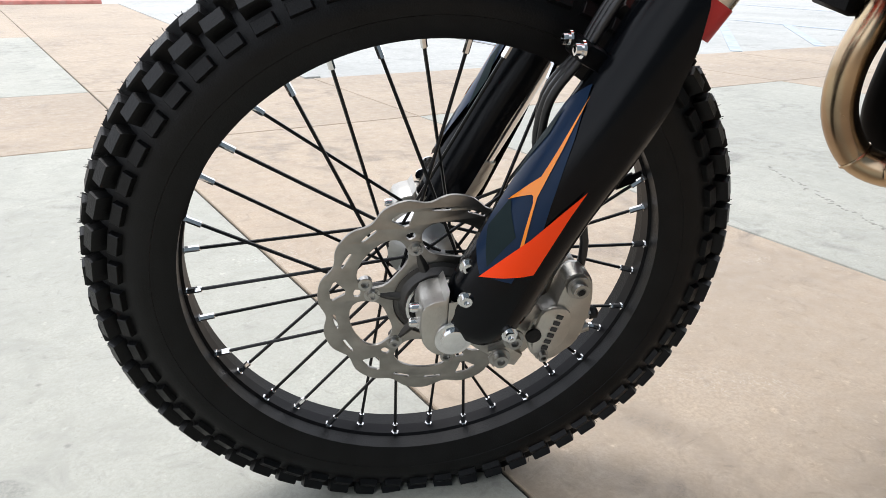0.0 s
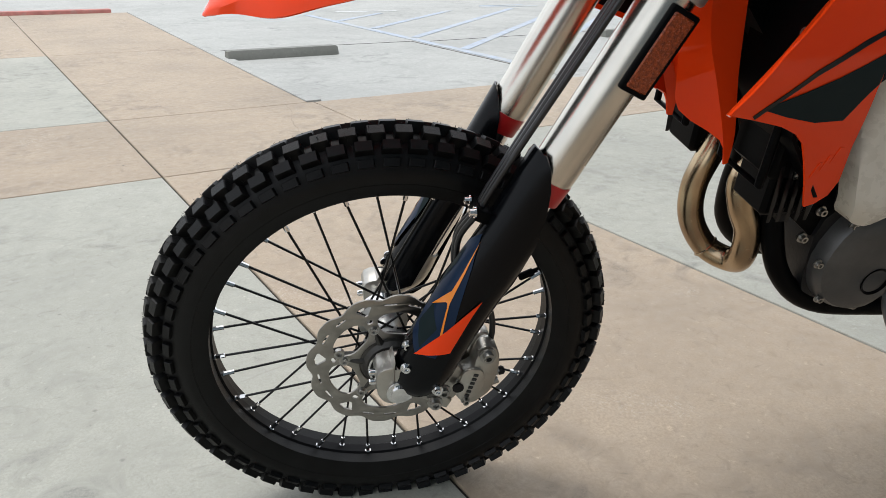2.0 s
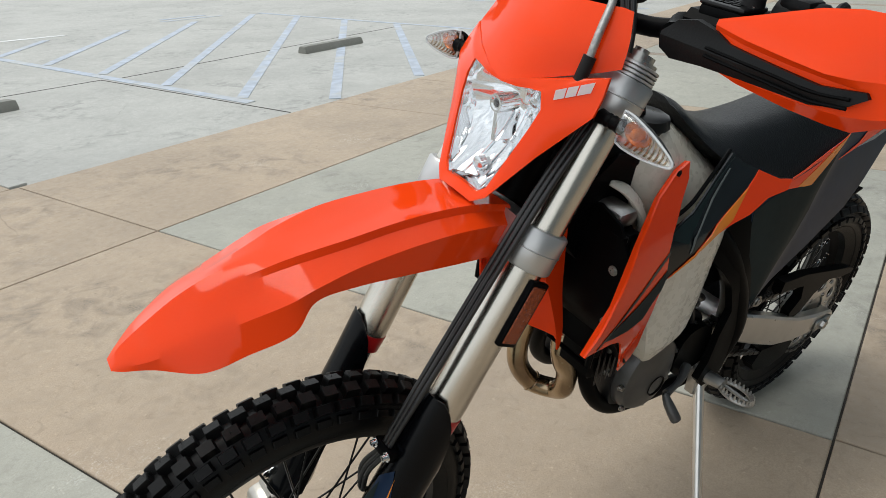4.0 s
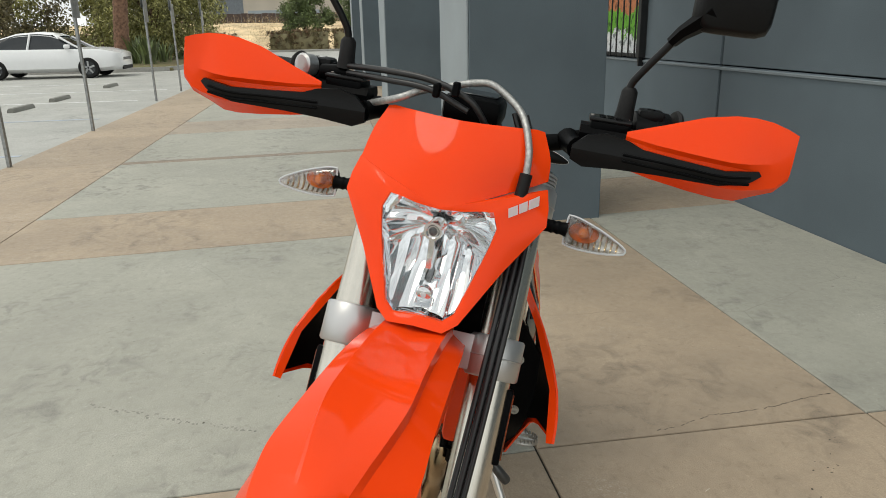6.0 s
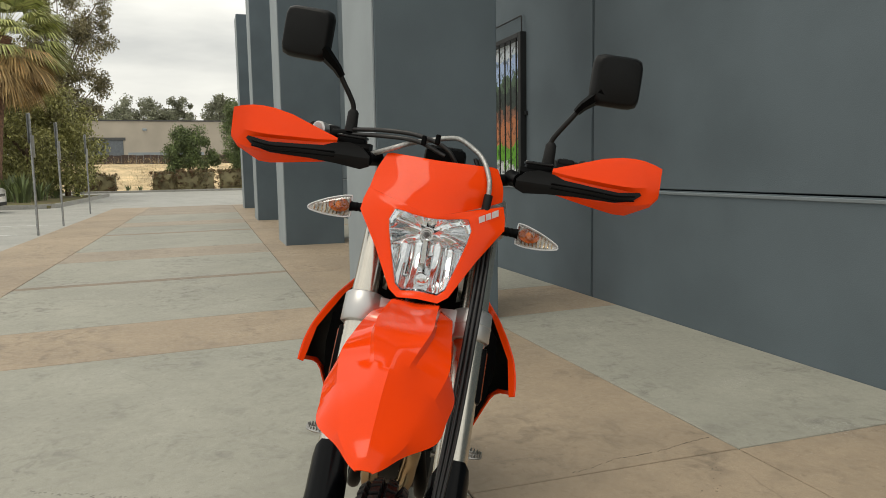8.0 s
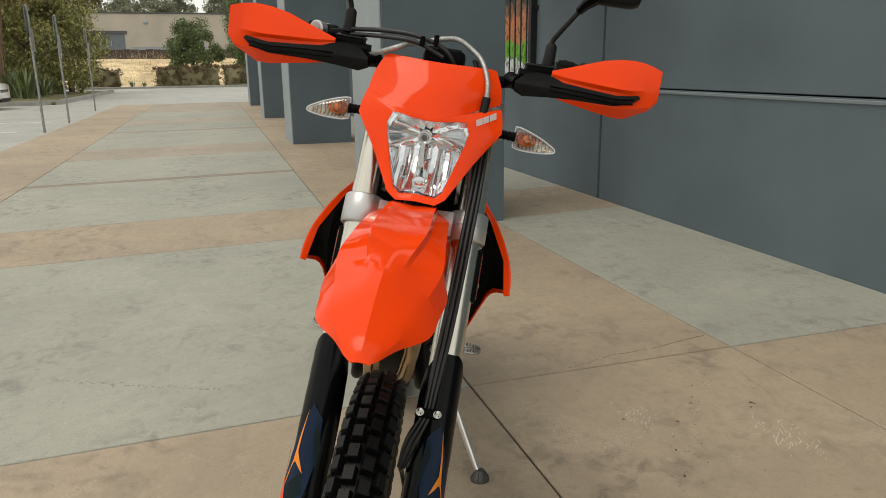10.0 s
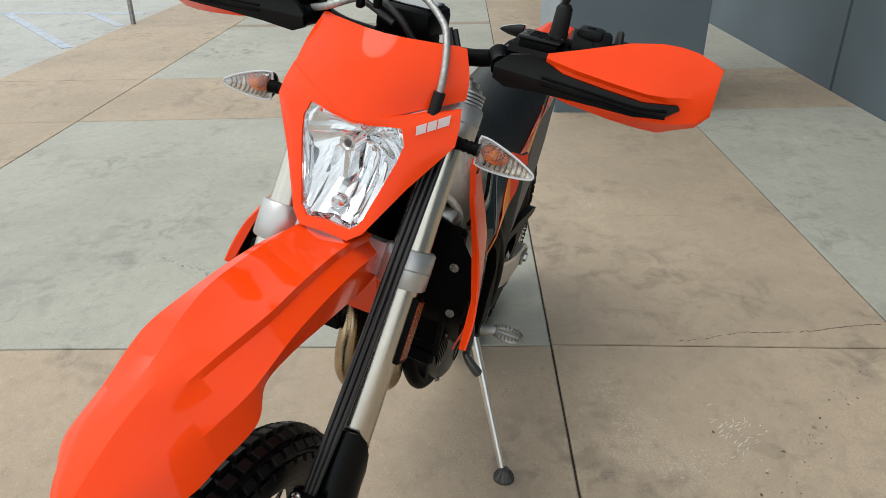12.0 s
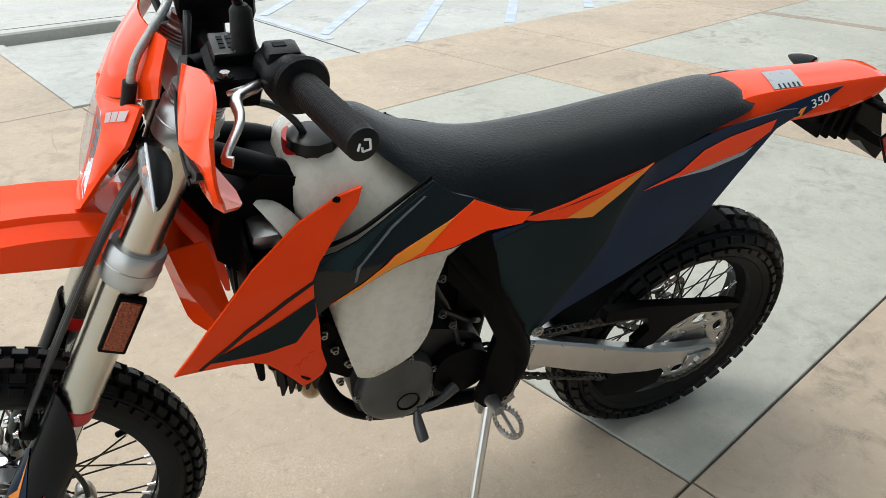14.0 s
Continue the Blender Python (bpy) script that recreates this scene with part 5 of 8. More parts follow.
F("axle", tube([AX + Vector((0.006, -0.1345, -0.003)), AX + Vector((0.006, -0.134, -0.003)), AX + Vector((0.006, -0.130, -0.003)), AX + Vector((0.006, -0.130, -0.003)), AX + Vector((0.006, -0.1275, -0.003)), AX + Vector((0.006, -0.127, -0.003)), AX + Vector((0.004, 0.135, 0))], [0.010, 0.0125, 0.0130, 0.0190, 0.0195, 0.0165, 0.0165], 24, 1), CHROME, moto, "bright stepped axle end")

for name, s0, h in (("lower_triple_clamp", 0.625, 0.058), ("upper_triple_clamp", 0.848, 0.052)):
    tri = F(name, loft([[fork_at(s0 - h * 0.42, yy, 0.026 - 0.02 * (1 - abs(yy) / 0.1)), fork_at(s0 + h * 0.42, yy, 0.026 - 0.02 * (1 - abs(yy) / 0.1)), fork_at(s0 + h * 0.42, yy, -0.05 + 0.02 * abs(yy) / 0.1), fork_at(s0 - h * 0.42, yy, -0.05 + 0.02 * abs(yy) / 0.1)] for yy in np.linspace(-0.09, 0.09, 9)]), CLAMP, moto, "satin silver triple clamp")
    for y in (-0.106, 0.106):
        F("clamp_ring", tube([fork_at(s0 - h / 2, y), fork_at(s0 - h / 2 + 0.003, y), fork_at(s0 + h / 2 - 0.003, y), fork_at(s0 + h / 2, y)], [0.036, 0.0385, 0.0385, 0.036], 28, 1), CLAMP, tri)
    F("clamp_seam", tube([fork_at(s0 + 0.0, -0.106 + 0.0386 * math.cos(a), 0.0386 * math.sin(a)) for a in np.linspace(0, 2 * math.pi, 25)[:-1]], 0.0012, 5, 1, closed=True), CLAMP, tri)

# fork guards: shells round the front and outside of each leg
def guard(s):
    y = 0.106 * s
    rows = []
    for d, r, a0, a1, push in ((-0.020, 0.027, 20, 150, 0.004), (-0.010, 0.033, -18, 168, 0.003), (0.006, 0.037, -62, 176, 0.002), (0.03, 0.0385, -92, 178, 0.002), (0.08, 0.0375, -95, 176, 0.004), (0.14, 0.036, -95, 168, 0.004), (0.20, 0.0365, -95, 148, 0.002), (0.26, 0.0360, -90, 124, 0.0),
                         (0.31, 0.0355, -80, 100, 0.0), (0.34, 0.0355, -62, 80, 0.0), (0.362, 0.0355, -35, 60, 0.0), (0.374, 0.0355, -8, 38, 0.0)):
        row = []
        for k in range(17):
            # angle from dead ahead (0) round the outside (90) to behind (180)
            a = radians(a0 + (a1 - a0) * k / 16)
            row.append(fork_at(d, y + s * math.sin(a) * r, push + math.cos(a) * r * 1.06))
        rows.append(row)
    fine = []
    for i in range(len(rows) - 1):
        for t in (0, 0.5):
            fine.append([p.lerp(q, t) for p, q in zip(rows[i], rows[i + 1])])
    fine.append(rows[-1])
    g = F("fork_guard", sheet(fine, 0.0028 * (1 if s > 0 else -1)), GUARD, moto, "black plastic fork guard with orange and blue graphics", angle=60)

    def strip(poly, mat, lift, label=""):
        """Graphic given in (height along the fork, angle from ahead)."""
        bm = bmesh.new()
        f = bm.faces.new([bm.verts.new((d, a, 0)) for d, a in poly])
        for i in range(1, 30):
            bmesh.ops.bisect_plane(bm, geom=bm.verts[:] + bm.edges[:] + bm.faces[:], plane_co=(-0.04 + i * 0.014, 0, 0), plane_no=(1, 0, 0), dist=1e-5)
        for i in range(1, 16):
            bmesh.ops.bisect_plane(bm, geom=bm.verts[:] + bm.edges[:] + bm.faces[:], plane_co=(0, -100 + i * 18, 0), plane_no=(0, 1, 0), dist=1e-5)
        tab = ((-0.046, 0.0322, 0.006), (-0.022, 0.0402, 0.001), (0.03, 0.0417, 0.002), (0.08, 0.0407, 0.004), (0.14, 0.0392, 0.004), (0.20, 0.0397, 0.002), (0.26, 0.0392, 0.0), (0.372, 0.0387, 0.0))
        for v in bm.verts:
            d, a = v.co.x, radians(v.co.y)
            r = np.interp(d, [q[0] for q in tab], [q[1] for q in tab]) + lift
            push = np.interp(d, [q[0] for q in tab], [q[2] for q in tab])
            v.co = fork_at(d, y + s * math.sin(a) * r, push + math.cos(a) * r * 1.06)
        F("graphic", bm, mat, g, label)
    strip([(0.050, 36), (0.07, 2), (0.15, -20), (0.22, -15), (0.245, 15), (0.2, 40), (0.11, 76), (0.06, 76)], NAVY, 0.0006)
    strip([(0.06, 40), (0.09, 5), (0.125, 12), (0.10, 50)], SLATE, 0.0010)
    strip([(0.13, -20), (0.17, -24), (0.215, -5), (0.19, 2)], SLATE, 0.0010)
    strip([(0.048, 38), (0.062, 66), (0.077, 94), (0.168, 90), (0.105, 66)], ORANGE_FILM, 0.0018, "orange flash")
    strip([(0.094, 61), (0.097, 64), (0.141, 44), (0.190, 35), (0.236, 24), (0.186, 31), (0.158, 33), (0.122, 10), (0.140, 36), (0.140, 39), (0.134, 44)], AMBER_FILM, 0.0014, "light orange forked line")
    for d, a in ((0.020, 36), (0.044, 8), (0.006, 122)):
        at = fork_at(d, y + s * math.sin(radians(a)) * 0.041, 0.002 + math.cos(radians(a)) * 0.042)
        bolt(at, "y", 0.0055, 0.007, s, CHROME, g, True)
    return g


guards = {s: guard(s) for s in (-1, 1)}

# hose guide on the near guard and the two lines down to the caliper
F("hose_clamp", box(-0.012, 0.012, -0.022, 0.022, -0.009, 0.009, 0.004, 2), BLACK, guards[-1], m=Matrix.Translation(fork_at(0.262, -0.088, 0.047)) @ Matrix.Rotation(-RAKE, 4, "Y").inverted())
for dy in (-0.018, 0.014):
    bolt(fork_at(0.264, -0.088 + dy, 0.060), "x", 0.0052, 0.008, -1, CHROME, guards[-1], True)
for k, dy in enumerate((0.0, 0.0085, -0.0085)):
    F("brake_hose" if k == 0 else "cable", tube([Vector((0.435, -0.07 + dy, 1.235)), Vector((0.422, -0.095 + dy, 1.18)), Vector((0.396, -0.106 + dy, 1.12)), fork_at(0.72, -0.108 + dy, 0.042), fork_at(0.60, -0.105 + dy, 0.050), fork_at(0.42, -0.098 + dy, 0.054), fork_at(0.30, -0.09 + dy * 0.8, 0.053), fork_at(0.26, -0.086 + dy * 0.8, 0.050),
                                  fork_at(0.21, -0.068 + dy, 0.046), fork_at(0.16, -0.058 + dy * 0.5, 0.02), fork_at(0.15, -0.06, -0.02), fork_at(0.10, -0.075, -0.075), fork_at(0.03, -0.085, -0.095), fork_at(-0.0, -0.085, -0.085)][:14 if k == 0 else 10],
                                 0.0041 if k else 0.0046, 10, 5), CABLE, moto, "black cable")

# front caliper behind the leg: a cast body in two halves, a bracket to the leg, bolts and a banjo
CAL = [(0.100, 0.316), (0.107, 0.333), (0.124, 0.345), (0.129, 0.366), (0.137, 0.382), (0.149, 0.380), (0.155, 0.362), (0.155, 0.336), (0.148, 0.303), (0.135, 0.289), (0.124, 0.281), (0.111, 0.284), (0.102, 0.299)]
CO = Matrix.Translation((-0.014, 0, 0.040))
caliper = F("brake_caliper", plate([(p[0], p[1]) for p in spline(CAL, 3, True)], [], 0.030, 0.005, -0.104), CALIPER, moto, "cast aluminium brake caliper", angle=35)
F("caliper_half", plate([(0.125 + (p[0] - 0.125) * 0.92, 0.336 + (p[1] - 0.336) * 0.9) for p in spline(CAL, 3, True)], [], 0.026, 0.004, -0.066), CALIPER, caliper, angle=35)
F("caliper_boss", plate([(p[0], p[1]) for p in spline([(0.116, 0.262), (0.120, 0.300), (0.133, 0.308), (0.148, 0.302), (0.150, 0.276), (0.138, 0.256), (0.122, 0.252)], 3, True)], [], 0.006, 0.002, -0.109), CALIPER, caliper, angle=35, m=CO)
F("caliper_bracket", plate(spline([(0.012, 0.345), (0.022, 0.325), (0.036, 0.304), (0.057, 0.288), (0.066, 0.280), (0.083, 0.281), (0.100, 0.296), (0.112, 0.320), (0.098, 0.350), (0.060, 0.375), (0.025, 0.370)], 3, True), [], 0.014, 0.002, -0.100), CALIPER, caliper, "aluminium caliper bracket", angle=35)
F("bracket_tab", plate([(0.056, 0.296), (0.074, 0.300), (0.090, 0.288), (0.084, 0.276), (0.074, 0.280), (0.062, 0.276)], [], 0.010, 0.0015, -0.106), CALIPER, caliper, "bracket tab with a bolt")
for x, z, r, d in ((0.066, 0.289, 0.0078, 0.106), (0.076, 0.318, 0.0075, 0.112), (0.140, 0.374, 0.0085, 0.106), (0.112, 0.290, 0.005, 0.106)):
    bolt((x, -d, z), "y", r, 0.010, -1, STEEL, caliper, True)
F("rubber_plug", turned([(-0.108, 0.0085), (-0.111, 0.0085), (-0.112, 0.006)], "y", 18), RUBBER, caliper, m=Matrix.Translation((0.099, 0, 0.317)))
for z in (0.268, 0.286):
    F("pad_pin", rod(Vector((0.162, -0.095, z)), Vector((0.178, -0.095, z + 0.006)), 0.006, 12), STEEL, caliper, m=CO)
F("bleed_cap", tube([(0.176, -0.095, 0.290), (0.183, -0.095, 0.292), (0.186, -0.095, 0.293)], [0.0065, 0.007, 0.004], 12, 1), RUBBER, caliper, m=CO)
for k in range(6):
    F("mark", box(-0.0022, 0.0022, -0.0012, 0.0, -0.0035, 0.0035), PRINT, caliper, "short engraved bar", smooth=False, m=CO @ Matrix.Translation((0.1275 + 0.0022 * k, -0.1092, 0.260 + 0.0078 * k)) @ Matrix.Rotation(radians(-72), 4, "Y"))
F("caliper_hose_joint", rod(Vector((0.152, -0.104, 0.338)), Vector((0.152, -0.085, 0.340)), 0.012, 16), CALIPER, caliper, m=CO)
F("bolt_hole", turned([(-0.117, 0.0035), (-0.1165, 0.0035)], "y", 12), RUBBER, caliper, m=Matrix.Translation((0.140, 0, 0.374)))

# amber side reflectors on the legs
for s in (-1, 1):
    refl = F("side_reflector", box(-0.019, 0.019, -0.006, 0.006, -0.052, 0.052, 0.003, 2), BLACK, moto, "amber reflector in a black holder", m=Matrix.Translation(fork_at(0.535, s * 0.137, -0.010)) @ Matrix.Rotation(RAKE, 4, "Y"))
    F("reflector_lens", box(-0.0145, 0.0145, -0.0045, 0.0045, -0.046, 0.046, 0.002, 1), REFLECTOR, refl, "amber prismatic lens", m=Matrix.Translation(fork_at(0.535, s * 0.1403, -0.010)) @ Matrix.Rotation(RAKE, 4, "Y"))

# -- front fender --
def fender_rows():
    """Half profiles: ridge, two points of the flat top, foot of its step, flank, lower crease, edge."""
    st = [
        (-0.210, [(0, .8300), (.003, .8300), (.006, .8298), (.0075, .8296), (.009, .8294), (.010, .8290), (.012, .8278)]),
        (-0.198, [(0, .8470), (.006, .8445), (.012, .8420), (.0145, .8408), (.018, .8388), (.021, .8360), (.0235, .8310)]),
        (-0.170, [(0, .8700), (.012, .8655), (.024, .8610), (.029, .8590), (.036, .8550), (.042, .8500), (.0440, .8380)]),
        (-0.124, [(0, .9000), (.014, .8945), (.028, .8890), (.034, .8862), (.048, .8800), (.060, .8730), (.0810, .8440)]),
        (-0.075, [(0, .9195), (.012, .9160), (.023, .9125), (.029, .9085), (.052, .8985), (.070, .8890), (.0900, .8580)]),
        (-0.022, [(0, .9325), (.015, .9315), (.031, .9300), (.036, .9225), (.062, .9135), (.081, .9060), (.0960, .8740)]),
        (0.012, [(0, .9380), (.018, .9390), (.038, .9400), (.0425, .9310), (.063, .9240), (.0825, .9180), (.0815, .8990)]),
        (0.070, [(0, .9470), (.025, .9490), (.046, .9510), (.0495, .9410), (.064, .9350), (.0785, .9290), (.0750, .8990)]),
        (0.140, [(0, .9540), (.024, .9560), (.045, .9575), (.0485, .9475), (.062, .9415), (.0755, .9355), (.0720, .8930)]),
        (0.210, [(0, .9555), (.024, .9575), (.044, .9590), (.0475, .9490), (.060, .9430), (.0725, .9370), (.0690, .8860)]),
        (0.270, [(0, .9510), (.023, .9530), (.043, .9540), (.0465, .9440), (.057, .9385), (.0690, .9320), (.0660, .8810)]),
        (0.325, [(0, .9390), (.022, .9405), (.042, .9410), (.0455, .9320), (.053, .9270), (.0630, .9220), (.0610, .8790)]),
    ]
    return [[(x, -y, z) for y, z in half[::-1][:-1]] + [(x, y, z) for y, z in half] for x, half in st]


fr = fender_rows()
cols = [spline([r[k] for r in fr], 8) for k in range(len(fr[0]))]
G("front_fender", sheet([[c[i] for c in cols] for i in range(len(cols[0]))], 0.003), ORANGE, moto, "glossy orange front fender", angle=27)
# rear drop of the fender between the legs
F("fender_tail", sheet([[(x, y, z) for y in np.linspace(-w, w, 9)] for x, z, w in ((0.30, 0.93, 0.060), (0.36, 0.87, 0.062), (0.40, 0.80, 0.060), (0.43, 0.72, 0.050))], 0.003), ORANGE, moto, "orange inner fender behind the fork", angle=50)


INNER_PANEL = [((0.345, 0.045, 0.90), (0.362, 0.086, 0.90), (0.415, 0.075, 0.90)), ((0.356, 0.048, 0.83), (0.376, 0.087, 0.83), (0.426, 0.075, 0.83)), ((0.365, 0.050, 0.775), (0.399, 0.088, 0.775), (0.435, 0.076, 0.775)),
               ((0.378, 0.052, 0.724), (0.421, 0.088, 0.722), (0.446, 0.080, 0.722)), ((0.428, 0.084, 0.694), (0.433, 0.087, 0.690), (0.450, 0.083, 0.69)), ((0.441, 0.085, 0.660), (0.443, 0.086, 0.659), (0.450, 0.084, 0.66))]
for s in (-1, 1):
    cols = [spline([(x, s * y, z) for x, y, z in [row[k] for row in INNER_PANEL]], 3) for k in range(3)]
    F("fender_flank", sheet([list(r) for r in zip(*cols)], 0.003), ORANGE, moto, "orange flank of the inner fender", angle=25)

# -- headlight mask: a frame round the light, and a plate over it set back behind a crease --
INNER = [(0.263, 0.000, 0.973), (0.265, 0.034, 0.970), (0.272, 0.0475, 0.981), (0.290, 0.0625, 1.028), (0.307, 0.0755, 1.072), (0.3165, 0.0800, 1.096), (0.3205, 0.0715, 1.1165), (0.3175, 0.054, 1.1150), (0.3135, 0.032, 1.1110), (0.312, 0.0, 1.1085)]
OUTER = [(0.254, 0.000, 0.962), (0.256, 0.038, 0.959), (0.266, 0.056, 0.971), (0.306, 0.097, 1.040), (0.345, 0.142, 1.104), (0.357, 0.140, 1.126), (0.369, 0.134, 1.148), (0.333, 0.077, 1.1335), (0.3145, 0.032, 1.1215), (0.3125, 0.0, 1.1105)]


def frame_at(v, f):
    """A point of the frame: v counts along the rim from the chin, f goes from the hole to the edge."""
    i = min(int(v), len(INNER) - 2)
    a = Vector(INNER[i]).lerp(Vector(INNER[i + 1]), v - i)
    b = Vector(OUTER[i]).lerp(Vector(OUTER[i + 1]), v - i)
    p = a.lerp(b, f)
    p.x -= 0.05 * (b - a).length * math.sin(math.pi * f)
    return p


vs_ = [i + k / 3 for i in range(len(INNER) - 1) for k in range(3)] + [len(INNER) - 1.0]
half = [[frame_at(v, f) for f in (0, 0.12, 0.35, 0.6, 0.85, 1)] for v in vs_]
rim_in = [Vector(frame_at(v, 0)) for v in vs_]
ring_rows = []
for sgn, rows_ in ((1, half), (-1, half[::-1][1:-1])):
    for row in rows_:
        p0 = row[0]
        deep = Vector((p0.x + 0.006, p0.y * 0.985, 1.055 + (p0.z - 1.055) * 0.985))
        edge = row[-1] + Vector((0.006, -0.002 if row[-1].y > 0.02 else 0, 0))
        ring_rows.append([Vector((q.x, q.y * sgn, q.z)) for q in [deep, *row, edge]])
bm = loft(ring_rows + [ring_rows[0]], None, False, False)
bmesh.ops.remove_doubles(bm, verts=bm.verts[:], dist=1e-6)
bmesh.ops.recalc_face_normals(bm, faces=bm.faces)
mask = G("headlight_mask", bm, ORANGE, moto, "orange headlight fairing with a plate over the light", angle=28)
PLATE = [((0.312, 0.0, 1.1105), (0.342, 0.0, 1.170), (0.381, 0.0, 1.219)), ((0.3150, 0.030, 1.1205), (0.344, 0.030, 1.172), (0.383, 0.030, 1.2195)), ((0.338, 0.062, 1.130), (0.356, 0.062, 1.175), (0.389, 0.060, 1.2205)),
         ((0.366, 0.094, 1.141), (0.374, 0.095, 1.178), (0.398, 0.089, 1.221)), ((0.377, 0.113, 1.148), (0.384, 0.112, 1.180), (0.404, 0.102, 1.2215)), ((0.390, 0.131, 1.156), (0.397, 0.128, 1.185), (0.410, 0.113, 1.219))]
plate_cols = []
CLOSED = [PLATE[1][0], (0.3345, 0.077, 1.1325), (0.352, 0.105, 1.140), (0.3605, 0.120, 1.1435), (0.370, 0.1335, 1.147)]     # off side: no slot for the lines
for sgn, cols_ in ((-1, PLATE[::-1]), (1, [(b, m_, t_) for b, (_, m_, t_) in zip(CLOSED, PLATE[1:])])):
    for col in cols_:
        plate_cols.append([(x, y * sgn, z) for x, y, z in col])
plate_rows = [spline(c, 4) for c in plate_cols]
plate_fine = [[c[i] for c in plate_rows] for i in range(len(plate_rows[0]))]
G("mask_plate", sheet(plate_fine, 0.003), ORANGE, mask, "orange upper plate of the fairing", angle=30)
for s in (-1,):
    crease = [frame_at(v, 1) for v in (8.0, 7.5, 7.0, 6.6)]
    back = [Vector(PLATE[1][0]), Vector(PLATE[1][0]).lerp(Vector(PLATE[2][0]), 0.6), Vector(PLATE[2][0]), Vector(PLATE[3][0])]
    G("mask_ledge", sheet([[(p.x + 0.001, s * p.y, p.z - 0.001), (q.x + 0.004, s * q.y, q.z - 0.002)] for p, q in zip(crease, back)], 0.002), ORANGE, mask)
for f0, f1 in ((0.24, 0.42), (0.44, 0.60), (0.62, 0.82)):
    bm = bmesh.new()
    top, low = 0.1, 0.62
    quad = [(6 - top, f0 + 0.015), (6 - top, f1 + 0.015), (6 - low, f1 - 0.01), (6 - low, f0 - 0.01)]
    bm.faces.new([bm.verts.new((lambda p: (p.x - 0.0015, -p.y - 0.0008, p.z + 0.0012))(frame_at(v, f))) for v, f in quad])
    bmesh.ops.solidify(bm, geom=bm.faces[:], thickness=0.0005)
    G("badge_block", bm, WHITE_FILM, mask, "white badge shape", smooth=False)

# headlight: clear lens, faceted bowl, bulbs
rim = [Vector((p.x, p.y, p.z)) for p in rim_in] + [Vector((p.x, -p.y, p.z)) for p in rim_in[::-1][1:-1]]
mid = Vector((0.292, 0, 1.05))
lens_rows = []
for f in (0.02, 0.3, 0.6, 0.85, 0.95, 0.985):
    lens_rows.append([mid.lerp(p, f) + Vector((0.002 - 0.011 * (1 - f * f), 0, 0)) for p in rim])
headlight = G("headlight", loft(lens_rows, None, False, True), LENS, moto, "clear headlight with a fluted chrome bowl")
headlight.visible_shadow = False
BULB = Vector((0.316, 0.004, 1.076))


def bowl_x(y, z):
    """Depth of the bowl: a paraboloid under the sloping lens, fluted below and cut in wedges round the bulb."""
    face = 0.262 + 0.42 * (z - 0.972)
    d2 = min(1.0, (y / 0.084) ** 2 + ((z - 1.05) / 0.085) ** 2)
    x = face + 0.010 + 0.052 * (1 - d2)
    r, a = math.hypot(y - BULB.y, z - BULB.z), math.atan2(z - BULB.z, y - BULB.y)
    if z < BULB.z - 0.012 - 0.25 * abs(y):
        x += 0.0042 * abs(math.sin(math.pi * (y + 0.0135) / 0.027))
    else:
        x += 0.0050 * abs(math.sin(4.5 * a)) * min(1.0, r / 0.03)
    return x


bowl_edge = [(0.97 * p.y, 1.05 + 0.97 * (p.z - 1.05)) for p in rim]
G("reflector_bowl", drape(bowl_edge, bowl_x, 0.0012, 0.0045, "x"), MIRROR_BOWL, headlight, "fluted chrome bowl", angle=30)
side_wall = [[mid.lerp(p, 0.99) + Vector((0.003, 0, 0)) for p in rim], [Vector((bowl_x(y, z) + 0.001, y, z)) for y, z in bowl_edge]]
G("bowl_rim", loft(side_wall, None, False, True), MIRROR_BOWL, headlight, "bright edge of the bowl", angle=60)
shield_t = Matrix.Translation(BULB)
G("bulb_shield", turned([(-0.002, 0.0075), (-0.004, 0.0095), (-0.004, 0.0125), (0.0, 0.0135), (0.030, 0.0125)], "x", 28), CHROME, headlight, "round chrome cap over the bulb", m=shield_t)
G("bulb", turned([(-0.0035, 0.001), (-0.003, 0.005), (-0.001, 0.0075), (0.0, 0.0075)], "x", 20), ENGINE, headlight, "dark bulb centre", m=shield_t)
G("shield_strut", box(-0.001, 0.03, -0.0045, 0.0045, -0.055, -0.012, 0.001, 1), CHROME, headlight, m=shield_t)
G("position_bulb", turned([(0.288, 0.001), (0.289, 0.004), (0.294, 0.0062), (0.300, 0.007), (0.31, 0.007)], "x", 18), LAMP_CLEAR, headlight, m=Matrix.Translation((0, 0.0, 0.993)))
G("lamp_socket", turned([(0.289, 0.0085), (0.2905, 0.011), (0.300, 0.0115)], "x", 20), CHROME, headlight, m=Matrix.Translation((0, 0.0, 0.993)))
